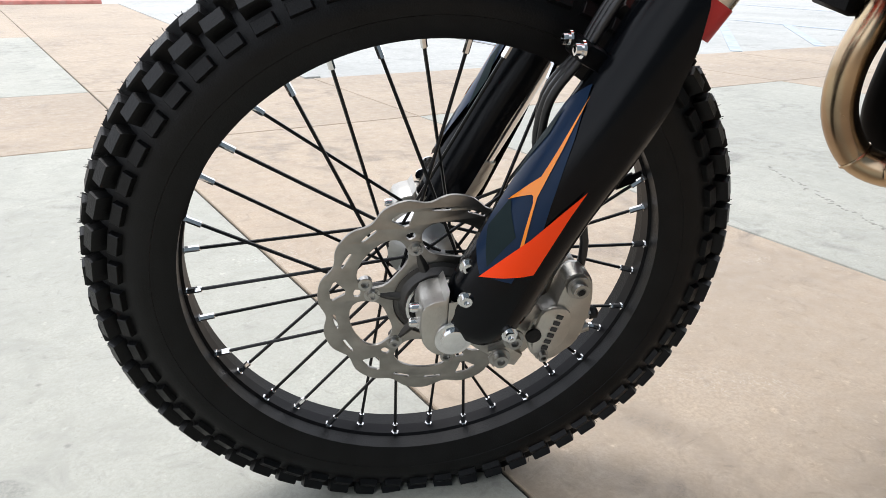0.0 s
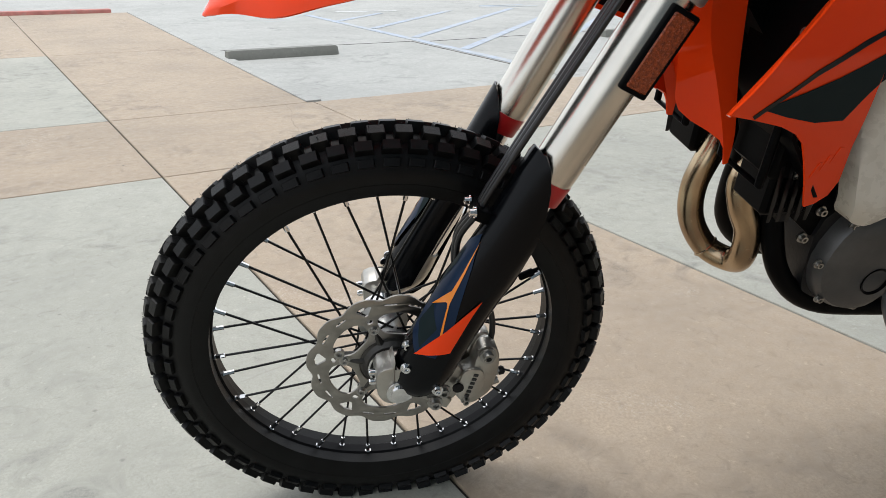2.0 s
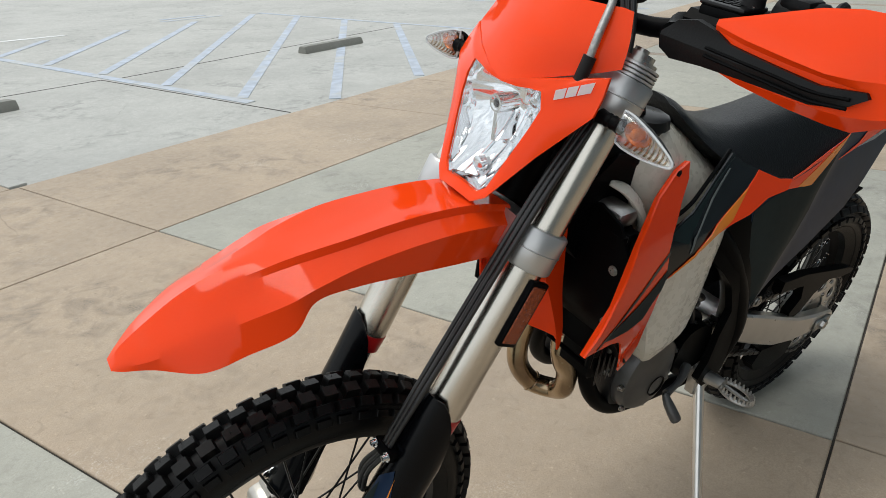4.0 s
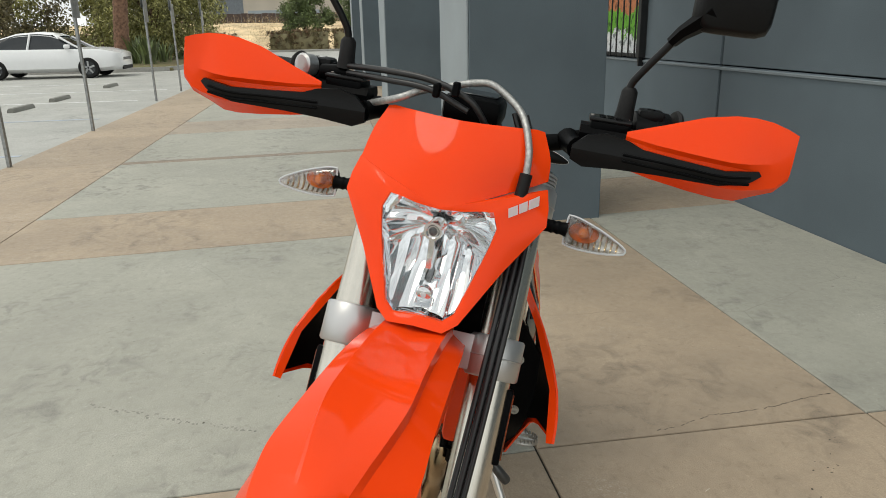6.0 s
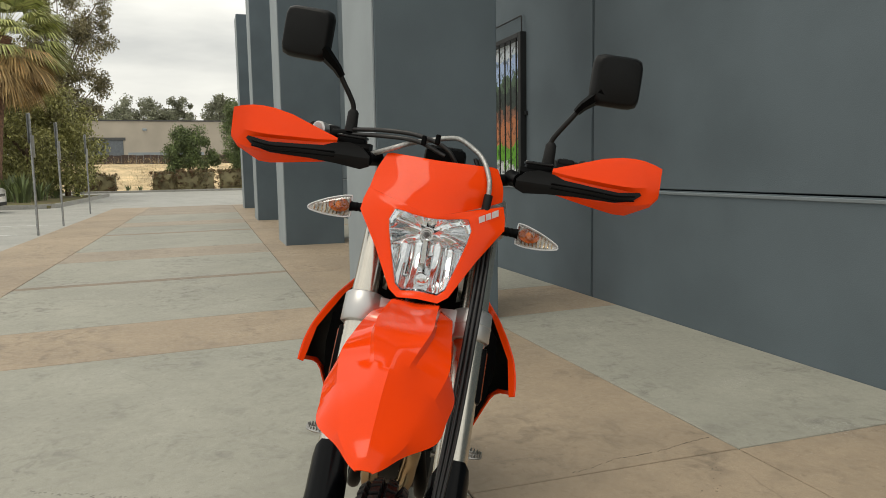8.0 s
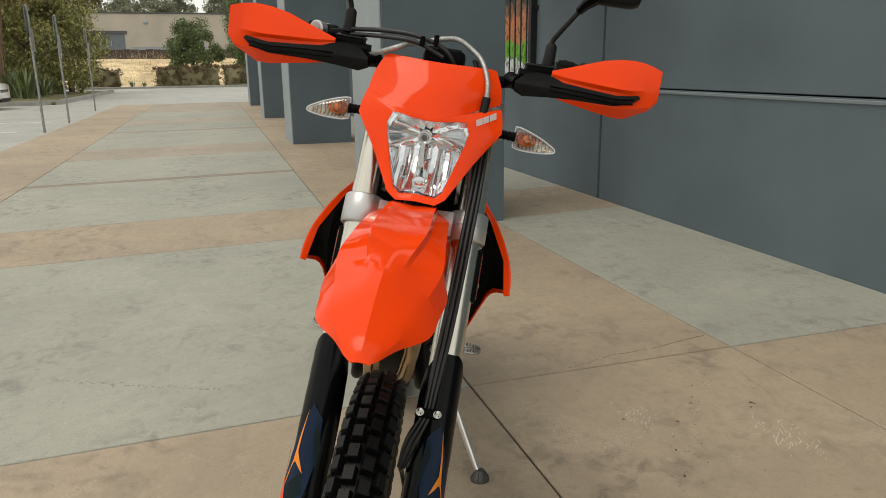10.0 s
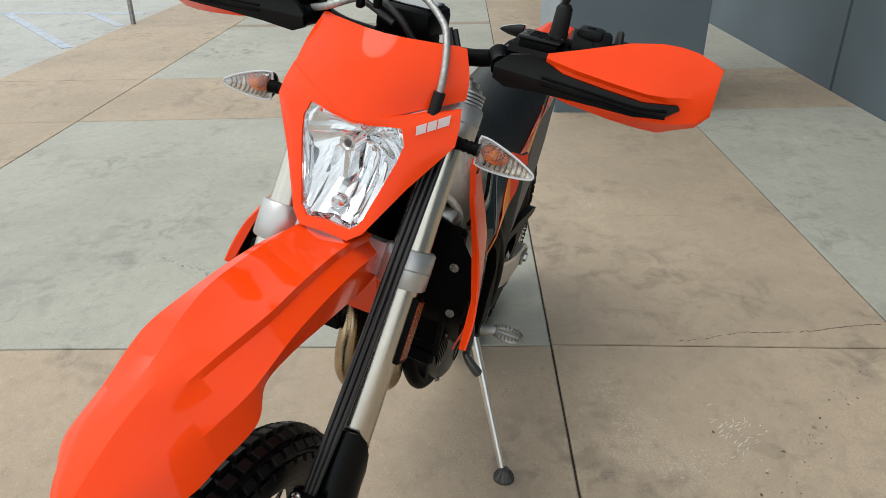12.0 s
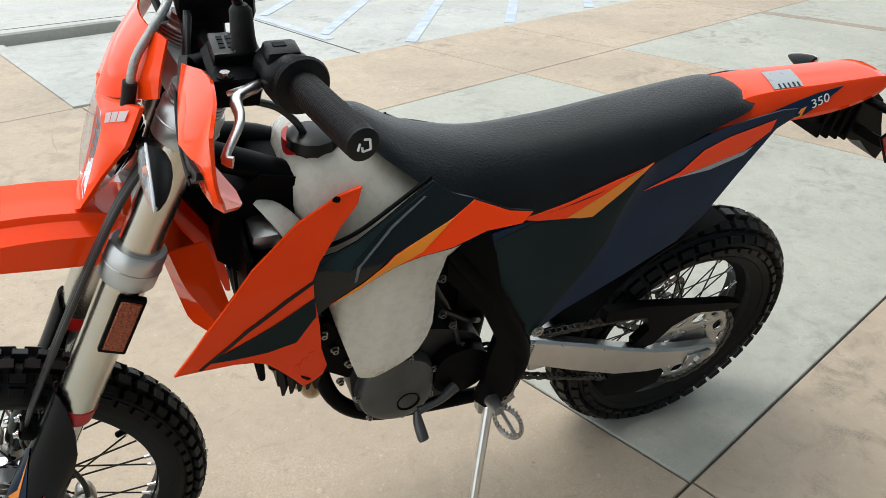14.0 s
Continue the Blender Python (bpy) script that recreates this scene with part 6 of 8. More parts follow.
# -- indicators --
def indicator(root, direction, s, steer, name="turn_signal"):
    """A rubber stalk and a tapered body with a clear ribbed lens on one face."""
    mk = F if steer else P
    r, d = Vector(root), Vector(direction).normalized()
    st = mk(name, tube([r, r + d * 0.010, r + d * 0.014, r + d * 0.018, r + d * 0.022, r + d * 0.026, r + d * 0.035], [0.010, 0.0085, 0.0095, 0.008, 0.0095, 0.0085, 0.0105], 14, 2), BLACK, moto, "turn signal with clear lens and amber bulb on a rubber stalk")
    lens_n = (Vector((-1, 0, 0.1)) if steer else Vector((1, 0, 0))).normalized()
    side = d.cross(lens_n).normalized()
    stations = [(0.033, 0.0165, 0.013), (0.036, 0.0205, 0.019), (0.048, 0.0212, 0.021), (0.066, 0.0188, 0.020), (0.085, 0.0148, 0.0165), (0.103, 0.0092, 0.011), (0.116, 0.0035, 0.005)]

    def shell(k, f, flat=False, turns=13):
        rows = []
        for t, w, dep in stations:
            c = r + d * t + Vector((0, 0, -0.012 * (t - 0.035) / 0.08))
            rows.append([c + side * math.cos(a) * w * k + lens_n * (math.sin(a) * dep * f) for a in np.linspace(0, math.pi, turns)])
        return rows
    mk("housing", sheet(shell(1.0, -1.25 if steer else -0.9), 0.0012), SHELL, st, "black housing")
    le = mk("lens", sheet(shell(0.985, 0.55), 0.0012), LENS, st, "clear ribbed lens")
    le.visible_shadow = False
    mk("lens_rim", tube([row[0] for row in shell(0.99, 0.1)] + [row[-1] for row in shell(0.99, 0.1)][::-1], 0.0016, 6, 2, closed=True), LAMP_CLEAR, st, "bright lens edge")
    mk("bowl", sheet(shell(0.90, -0.62), 0.001), SIGNAL_BOWL, st, "bright bowl")
    for k in range(9):
        t = 0.046 + k * 0.0075
        w = float(np.interp(t, [q[0] for q in stations], [q[1] for q in stations])) * 0.86
        dep = float(np.interp(t, [q[0] for q in stations], [q[2] for q in stations]))
        c = r + d * t + Vector((0, 0, -0.012 * (t - 0.035) / 0.08))
        mk("lens_rib", tube([c + side * math.cos(a) * w - lens_n * (math.sin(a) * dep * 0.52) for a in np.linspace(0.2, math.pi - 0.2, 7)], 0.0016, 5, 2), SIGNAL_RIB, st, "clear inner rib")
    c = r + d * 0.058 - lens_n * 0.004
    bulb = turned([(-0.011, 0.001), (-0.010, 0.0045), (-0.005, 0.0075), (0.006, 0.0080)], "x", 16)
    mk("amber_bulb", bulb, AMBER, st, "amber bulb", m=Matrix.Translation(c))
    mk("amber_cup", sheet([[c + d * (0.021 * math.cos(a) * q) + side * (0.0140 * math.sin(a) * q) - lens_n * (0.010 * (1 - q * q)) for a in np.linspace(0, 2 * math.pi, 21)] for q in (0.35, 0.6, 0.85, 1.0)], 0.001), AMBER, st, "amber cup round the bulb")
    return st


for s in (-1, 1):
    indicator((0.362, s * 0.132, 1.104), (0.0, s, -0.03), s, True)

# -- bars and controls --
bar_pts = [(0.545, -0.408, 1.246), (0.522, -0.30, 1.2475), (0.500, -0.215, 1.240), (0.462, -0.13, 1.213), (0.455, -0.06, 1.206), (0.455, 0.06, 1.206), (0.462, 0.13, 1.213), (0.500, 0.215, 1.240), (0.522, 0.30, 1.2475), (0.545, 0.408, 1.246)]
bars = H("handlebar", tube(bar_pts, 0.0125, 16, 5), BLACK, moto, "black tapered handlebar")
H("bar_clamp", box(0.43, 0.48, -0.045, 0.045, 1.175, 1.228, 0.008, 2), BLACK, bars)
for s in (-1, 1):
    a, b = Vector((0.5195, s * 0.290, 1.248)), Vector((0.546, s * 0.414, 1.2455))
    grip = H("grip", tube([a, a.lerp(b, 0.03), a.lerp(b, 0.06), a.lerp(b, 0.07), a.lerp(b, 0.97), a.lerp(b, 1.0)], [0.029, 0.031, 0.029, 0.0168, 0.0168, 0.0155], 28, 1), RUBBER, bars, "black rubber grip with fine ribs")
    for k in range(34):
        t = 0.1 + 0.84 * k / 33
        c = a.lerp(b, t)
        d = (b - a).normalized()
        e1 = d.cross(Vector((0, 0, 1))).normalized()
        e2 = e1.cross(d)
        H("grip_rib", tube([c + e1 * 0.0165 * math.cos(q) + e2 * 0.0165 * math.sin(q) + d * 0.002 * math.sin(q * 2) for q in np.linspace(0, 2 * math.pi, 17)[:-1]], 0.0008, 4, 1, closed=True), RUBBER, grip)
    d = (b - a).normalized()
    H("grip_end", tube([b, b + d * 0.003, b + d * 0.004], [0.0165, 0.0165, 0.015], 20, 1), RUBBER, grip)
    e1 = d.cross(Vector((0, 0, 1))).normalized()
    e2 = e1.cross(d)
    for pa, pb in (((-0.006, 0.005), (0.0, 0.006)), ((-0.006, 0.005), (-0.007, -0.005)), ((-0.007, -0.005), (0.001, -0.006)), ((0.004, 0.003), (0.006, -0.004)), ((0.001, -0.006), (0.002, -0.001))):
        H("end_mark", tube([b + d * 0.0045 + e1 * pa[0] + e2 * pa[1], b + d * 0.0045 + e1 * pb[0] + e2 * pb[1]], 0.0012, 4, 1), WHITE_FILM, grip, "white end mark")
    # switch cluster / throttle housing
    c0 = Vector((0.5115, s * 0.254, 1.2445))
    sw = H("switch_housing" if s < 0 else "throttle_housing", tube([c0 - d * 0.026, c0 - d * 0.024, c0 + d * 0.004, c0 + d * 0.006, c0 + d * 0.026, c0 + d * 0.030], [0.021, 0.0255, 0.0265, 0.0285, 0.0290, 0.026], 24, 1), SHELL, bars, "black switch housing on the bar")
    H("housing_top", box(-0.020, 0.016, -0.020, 0.018, 0.012, 0.031, 0.006, 2), SHELL, sw, m=Matrix.Translation(c0))
    if s > 0:
        H("throttle_tube", tube([c0 + Vector((-0.026, -0.012, 0.010)), c0 + Vector((-0.034, -0.040, 0.014)), c0 + Vector((-0.038, -0.056, 0.014))], [0.0135, 0.012, 0.007], 14, 2), BLACK, sw, "black cable elbow")
        H("start_switch", tube([c0 + Vector((-0.020, 0.012, 0.016)), c0 + Vector((-0.036, 0.020, 0.018)), c0 + Vector((-0.038, 0.021, 0.018))], [0.018, 0.0175, 0.014], 18, 1), CLAMP, sw, "silver ring of the housing")
    H("switch_button", box(-0.008, 0.008, -0.007, 0.007, -0.004, 0.004, 0.002, 1), CAST if s > 0 else BLACK, sw, m=Matrix.Translation(c0 + Vector((-0.004, 0, 0.028))))
    # lever perch, reservoir and lever
    pc = Vector((0.470, s * 0.185, 1.232))
    perch = H("master_cylinder", loft([[pc + Vector((x + dx, s * yy, z)) for x, z in ((-0.030, -0.014), (-0.032, 0.004), (-0.022, 0.014), (0.022, 0.014), (0.028, 0.004), (0.024, -0.016))] for yy, dx in ((-0.028, 0), (-0.024, 0), (0.036, 0), (0.055, -0.006), (0.078, -0.012))]), BLACK, bars, "black hydraulic master cylinder", angle=40)
    H("reservoir", box(-0.025, 0.025, -0.028, 0.028, 0.0, 0.018, 0.004, 2), BLACK, perch, m=Matrix.Translation(pc + Vector((0.0, s * 0.012, 0.004))))
    H("reservoir_cap", box(-0.024, 0.024, -0.030, 0.030, -0.003, 0.003, 0.0025, 2), BLACK_GLOSS, perch, "black reservoir cap with raised ribs", m=Matrix.Translation(pc + Vector((0.0, s * 0.012, 0.024))))
    for k in range(4):
        for n in range(3):
            H("cap_rib", box(-0.0165 + k * 0.009, -0.0105 + k * 0.009, -0.016 + n * 0.0115, -0.007 + n * 0.0115, 0.0, 0.0012), BLACK, perch, smooth=False, m=Matrix.Translation(pc + Vector((0.0, s * 0.012, 0.0268))))
    for dy in (-0.025, 0.025):
        H("cap_screw", rod(pc + Vector((0.0, s * 0.012 + dy, 0.025)), pc + Vector((0.0, s * 0.012 + dy, 0.0285)), 0.0035, 10), STEEL, perch)
    pv = pc + Vector((-0.018, s * 0.070, 0.0))
    H("pivot_bolt", rod(pv - Vector((0, 0, 0.016)), pv + Vector((0, 0, 0.020)), 0.0055, 6), STEEL, perch)
    H("pivot_washer", rod(pv + Vector((0, 0, 0.012)), pv + Vector((0, 0, 0.0155)), 0.0085, 18), BLACK, perch)
    H("lever", tube([pv, (0.480, s * 0.262, 1.237), (0.457, s * 0.285, 1.237), (0.455, s * 0.315, 1.227), (0.435, s * 0.345, 1.208), (0.441, s * 0.351, 1.205)], [0.009, 0.0085, 0.0075, 0.006, 0.0055, 0.0065], 12, 4, None, 0.75), ALUMINIUM, perch, "bright forged lever")

# hand guards
def hand_guard(s):
    def gb(y):
        u = (abs(y) - 0.16) / 0.27
        return 0.408 + 0.03 * max(0, 0.4 - u) + 0.03 * max(0, u - 0.80)

    # sections from the inner end outwards: (y, (x, z) of top edge, upper fold, fold over the spar, spar top, spar foot, lower edge)
    cuts = [
        (0.220, (.417, 1.2485), (.4165, 1.2465), (.416, 1.2440), (.417, 1.2400), (.416, 1.206), (.416, 1.2010)),
        (0.262, (.421, 1.2625), (.4150, 1.2540), (.409, 1.2400), (.413, 1.2340), (.411, 1.200), (.415, 1.1935)),
        (0.320, (.429, 1.2830), (.4120, 1.2560), (.403, 1.2370), (.411, 1.2300), (.409, 1.199), (.427, 1.1840)),
        (0.358, (.432, 1.2905), (.4110, 1.2570), (.400, 1.2355), (.410, 1.2290), (.410, 1.199), (.440, 1.1785)),
        (0.382, (.431, 1.2920), (.4150, 1.2640), (.405, 1.2360), (.411, 1.2280), (.412, 1.200), (.442, 1.1790)),
        (0.404, (.429, 1.2905), (.4210, 1.2660), (.412, 1.2380), (.414, 1.2260), (.415, 1.204), (.436, 1.1910)),
        (0.424, (.424, 1.2855), (.4200, 1.2630), (.416, 1.2400), (.416, 1.2260), (.417, 1.210), (.424, 1.2030)),
        (0.438, (.420, 1.2800), (.4195, 1.2640), (.419, 1.2480), (.419, 1.2380), (.420, 1.228), (.422, 1.2210)),
    ]
    rows = []
    for (y0, *a), (y1, *b) in zip(cuts, cuts[1:]):
        for t in (0, 0.5):
            rows.append([(p[0] * (1 - t) + q[0] * t, s * (y0 * (1 - t) + y1 * t), p[1] * (1 - t) + q[1] * t) for p, q in zip(a, b)])
    rows.append([(x, s * cuts[-1][0], z) for x, z in cuts[-1][1:]])
    g = H("hand_guard", sheet(rows, 0.0032 * (1 if s < 0 else -1)), ORANGE, bars, "orange hand guard shield", angle=16)
    spar = [(0.150, 1.220), (0.168, 1.236), (0.195, 1.243), (0.225, 1.238), (0.245, 1.230), (0.300, 1.225), (0.355, 1.221), (0.398, 1.227), (0.402, 1.222), (0.384, 1.208), (0.350, 1.200), (0.270, 1.200), (0.215, 1.197), (0.168, 1.192), (0.150, 1.200)]
    H("guard_spar", drape([(s * y, z) for y, z in spar], lambda y, z: gb(y) - 0.004 - 0.006 * max(0, 1 - abs(z - 1.213) / 0.016), 0.009, 0.008, "x"), SHELL, g, "ribbed black guard frame", angle=22)
    for k, dz in enumerate((-0.005, 0.004)):
        H("spar_rib", tube([(gb(y) - 0.0095, s * y, z + dz) for y, z in ((0.22, 1.216), (0.30, 1.213), (0.35, 1.210), (0.388, 1.214))], 0.0018, 6, 4), BLACK, g)
    H("guard_mount", tube([(0.425, s * 0.158, 1.215), (0.440, s * 0.150, 1.216), (0.462, s * 0.142, 1.220)], [0.016, 0.014, 0.017], 12, 3), BLACK, g)
    return g


for s in (-1, 1):
    hand_guard(s)


# mirrors on stalks
def mirror(s, y0, z0, stalk):
    st = F("mirror", tube(stalk, [0.0055] * len(stalk), 12, 5), BLACK_GLOSS, moto, "square black mirror on a bent stalk")
    base = Vector(stalk[0])
    F("stalk_boot", tube([base - Vector((0, 0, 0.012)), base, base + Vector((0, 0, 0.028)), base + Vector((0, 0, 0.034))], [0.014, 0.0125, 0.0115, 0.007], 16, 1), RUBBER, st)
    c = Vector((0.462, y0, z0))
    rings = []
    for x, k in ((0.0, 1.0), (-0.008, 1.0), (-0.012, 0.985), (-0.022, 0.90), (-0.0245, 0.865), (-0.026, 0.80)):
        ring = []
        for a in np.linspace(0, 2 * math.pi, 33)[:-1]:
            ca, sa = math.cos(a), math.sin(a)
            p = 6.5
            r = (abs(ca) ** p + abs(sa) ** p) ** (-1 / p)
            ring.append(c + Vector((x, ca * r * 0.052 * k, sa * r * 0.052 * k)))
        rings.append(ring)
    T = Matrix.Translation(c) @ Matrix.Rotation(s * radians(-8), 4, "Z") @ Matrix.Rotation(radians(s * 2), 4, "X") @ Matrix.Translation(-c)
    F("shell", loft(rings), SHELL, st, "black textured mirror shell", m=T, angle=55)
    F("mirror_glass", loft([[p + Vector((0.0012 - q, 0, 0)) for p in [c + (v - c) * 0.93 for v in rings[0]]] for q in (0.002, 0.0)]), CHROME, st, "mirror glass", m=T)
    e = Vector(stalk[-1])
    F("ball_housing", tube([e + Vector((0, -s * 0.006, -0.008)), e + Vector((-0.006, s * 0.004, 0.006)), e + Vector((-0.012, s * 0.038, 0.036))], [0.0120, 0.0150, 0.0240], 6, 1, None, 0.62), BLACK, st)
    return st


mirror(-1, -0.318, 1.436, [(0.478, -0.214, 1.262), (0.476, -0.213, 1.296), (0.472, -0.222, 1.316), (0.466, -0.245, 1.352), (0.462, -0.258, 1.372)])
mirror(1, 0.318, 1.432, [(0.478, 0.207, 1.262), (0.476, 0.208, 1.300), (0.472, 0.218, 1.322), (0.466, 0.235, 1.348), (0.462, 0.246, 1.366)])

# speedometer and lines over the mask
speedo = F("speedometer", box(0.425, 0.520, -0.043, 0.043, 1.205, 1.248, 0.012, 2), BLACK, moto, "black digital speedometer housing")
F("display", box(0.445, 0.505, -0.033, 0.033, 1.248, 1.2505, 0.001, 1), CAR_GLASS, speedo)
F("clutch_line", tube([(0.455, 0.165, 1.205), (0.400, 0.103, 1.230), (0.415, 0.070, 1.246), (0.425, 0.031, 1.258), (0.430, 0.001, 1.267), (0.430, -0.027, 1.268), (0.414, -0.066, 1.246), (0.395, -0.083, 1.226), (0.373, -0.094, 1.200), (0.364, -0.097, 1.182), (0.358, -0.098, 1.164)], 0.0052, 10, 6), BRAID, moto, "braided silver hose with black print")
F("hose_sleeve", rod(Vector((0.359, -0.098, 1.168)), Vector((0.346, -0.095, 1.120)), 0.0085, 12), RUBBER, moto)
F("control_cable", tube([(0.47, 0.20, 1.255), (0.43, 0.13, 1.262), (0.41, 0.06, 1.262), (0.40, 0.0, 1.245), (0.41, -0.03, 1.21)], 0.0048, 10, 6), CABLE, moto)
F("control_cable", tube([(0.47, 0.20, 1.245), (0.425, 0.13, 1.25), (0.405, 0.06, 1.25), (0.40, 0.0, 1.23)], 0.0045, 10, 6), CABLE, moto)
for q in ((0.383, 0.045, 1.253), (0.380, 0.018, 1.259)):
    F("cable_clip", box(-0.006, 0.006, -0.005, 0.005, -0.010, 0.010, 0.002, 1), BLACK, moto, m=Matrix.Translation(q))

# -- tank, shrouds, radiators --
def tank_rows():
    rows = []
    for x, zt, zb, wt, wm, wb in ((0.535, 0.990, 0.93, 0.040, 0.055, 0.055), (0.548, 1.018, 0.90, 0.052, 0.078, 0.080), (0.575, 1.034, 0.86, 0.062, 0.096, 0.108), (0.61, 1.030, 0.79, 0.066, 0.106, 0.128), (0.66, 1.008, 0.75, 0.058, 0.110, 0.138), (0.71, 0.985, 0.77, 0.050, 0.112, 0.140), (0.76, 0.950, 0.80, 0.048, 0.110, 0.138), (0.80, 0.925, 0.82, 0.046, 0.105, 0.132), (0.83, 0.905, 0.84, 0.045, 0.10, 0.125)):
        zm = zb + (zt - zb) * 0.62
        half = [(0, zt + 0.004), (wt * 0.6, zt), (wt, zt - 0.012), (wt + (wm - wt) * 0.6, zt - (zt - zm) * 0.5), (wm, zm), (wb, zb + (zm - zb) * 0.45), (wb - 0.002, zb + 0.02), (wb - 0.012, zb + 0.003), (wb - 0.03, zb)]
        rows.append([(x, -y, z) for y, z in half[::-1]] + [(x, y, z) for y, z in half[1:]])
    cols = [spline([r[k] for r in rows], 4) for k in range(len(rows[0]))]
    return [[c[i] for c in cols] for i in range(len(cols[0]))]


tank = P("fuel_tank", loft(tank_rows(), None, True, True), TANK, moto, "milky white translucent plastic fuel tank", angle=50)
LOBE = [(0.575, 0.83), (0.579, 0.78), (0.590, 0.730), (0.601, 0.683), (0.614, 0.634), (0.626, 0.594), (0.634, 0.584), (0.645, 0.579), (0.658, 0.576), (0.669, 0.578), (0.700, 0.599), (0.738, 0.627), (0.756, 0.650), (0.766, 0.676), (0.766, 0.732), (0.763, 0.772), (0.777, 0.808), (0.807, 0.869), (0.812, 0.895), (0.74, 0.892), (0.66, 0.875), (0.61, 0.85)]


def lobe_y(x, z):
    # flat flank with a soft upright crease, rounding inwards at its foot and front edge
    return -(0.153 - 0.9 * max(0, 0.615 - z) ** 1.3 - 1.6 * max(0, 0.605 - x) ** 1.2 - 0.35 * max(0, x - 0.735) ** 1.1 - 0.12 * max(0, z - 0.80) - 0.10 * abs(x - 0.672 - 0.10 * (z - 0.7)))


for s in (-1, 1):
    lobe = drape(LOBE, lobe_y, 0.035, 0.011)
    P("tank_lobe", lobe if s < 0 else mirror_y(lobe), TANK, tank, "milky lower lobe of the tank", angle=60)
P("filler_cap", tube([(0.584, -0.040, z) for z in (0.998, 1.019, 1.021, 1.036, 1.040)], [0.032, 0.033, 0.040, 0.037, 0.029], 12, 1), BLACK_GLOSS, tank, "black filler cap")
P("cap_ring", rod(Vector((0.576, -0.028, 1.000)), Vector((0.576, -0.028, 1.030)), 0.034, 28), RED, tank, "red ring behind the cap")
P("vent_hose", tube([(0.575, -0.040, 1.032), (0.560, -0.042, 1.060), (0.535, -0.040, 1.085), (0.50, -0.03, 1.095)], 0.0055, 10, 4), CABLE, tank)


def shroud_y(x, z):
    # widest along a fold at the front tip's height, running inwards to the rear
    d = math.sqrt((z - 0.79) ** 2 + 0.05 ** 2) - 0.05
    bulge = 0.014 * math.sin(math.pi * min(1.0, max(0.0, (z - 0.79) / 0.175)))
    return -(0.218 - 0.205 * (x - 0.338) - (0.38 if z > 0.79 else 0.145) * d + bulge)


def wing_y(x, z):
    return -(0.168 + 0.009 * max(0.0, min(1.0, (0.70 - x) / 0.2)) - 0.12 * (min(z, 0.87) - 0.85) - 0.58 * max(0, z - 0.87) - 0.02 * max(0, x - 0.8) - 0.22 * max(0, 0.62 - x))


def side_y(x, z):
    return -(0.141 - 0.09 * (z - 0.6) - 0.03 * max(0, x - 1.0))


SHROUD = [(0.335, 0.788), (0.386, 0.848), (0.460, 0.911), (0.532, 0.949), (0.602, 0.968), (0.641, 0.972), (0.631, 0.952), (0.598, 0.930), (0.559, 0.894), (0.546, 0.872), (0.545, 0.840), (0.553, 0.780), (0.556, 0.718), (0.567, 0.664), (0.560, 0.642), (0.541, 0.632), (0.525, 0.630), (0.506, 0.667), (0.484, 0.706), (0.466, 0.734), (0.447, 0.750), (0.418, 0.764), (0.372, 0.778)]


def both(name, make, mat, parent=moto, label="", **kw):
    """One part for each flank of the machine."""
    out = []
    for s in (-1, 1):
        bm = make()
        if s > 0:
            mirror_y(bm)
        par = parent[0 if s < 0 else 1] if isinstance(parent, list) else parent
        out.append(P(name, bm, mat, par, label, **kw))
    return out


shrouds = both("radiator_shroud", lambda: drape(SHROUD, shroud_y, 0.0035, 0.015), ORANGE, moto, "orange radiator shroud", angle=30)
# front lip turned inwards and dark inner liner
both("shroud_lip", lambda: sheet([[(x, shroud_y(x, z) + 0.001, z), (x + 0.004, shroud_y(x, z) + 0.012, z - 0.004)] for x, z in SHROUD[:6]], 0.003), ORANGE, shrouds)
LINER = [(0.360, 0.790), (0.400, 0.845), (0.470, 0.900), (0.541, 0.938), (0.540, 0.840), (0.548, 0.720), (0.556, 0.664), (0.545, 0.645), (0.530, 0.642), (0.512, 0.672), (0.490, 0.712), (0.470, 0.742), (0.425, 0.771)]
both("shroud_liner", lambda: drape(LINER, lambda x, z: shroud_y(x, z) + 0.006, 0.002, 0.03), BLACK, shrouds, "black inner face of the shroud")
for s in (-1, 1):
    for x, y, z in ((0.454, 0.172, 0.851), (0.454, 0.182, 0.760), (0.512, 0.168, 0.669)):
        bolt((x - 0.0005, s * (y - 0.026), z), "x", 0.0055, 0.003, -1, STEEL, shrouds[0 if s < 0 else 1])
    bolt((0.598, s * (abs(shroud_y(0.598, 0.966)) + 0.002), 0.966), "y", 0.0042, 0.0015, s, BLACK, shrouds[0 if s < 0 else 1])
lift = lambda f, d: (lambda x, z: f(x, z) - d)
both("graphic", lambda: drape([(0.368, 0.783), (0.438, 0.829), (0.502, 0.857), (0.549, 0.872), (0.549, 0.867), (0.505, 0.851), (0.441, 0.823), (0.372, 0.779)], lift(shroud_y, 0.0012), 0.0008, 0.02), BLACK_GLOSS, shrouds, "thin black line")
both("graphic", lambda: drape([(0.379, 0.79), (0.42, 0.776), (0.468, 0.763), (0.514, 0.76), (0.547, 0.802), (0.545, 0.842), (0.51, 0.829), (0.476, 0.817), (0.438, 0.806), (0.401, 0.796)], lift(shroud_y, 0.0014), 0.0008, 0.02), SLATE, shrouds, "slate grey swoosh")
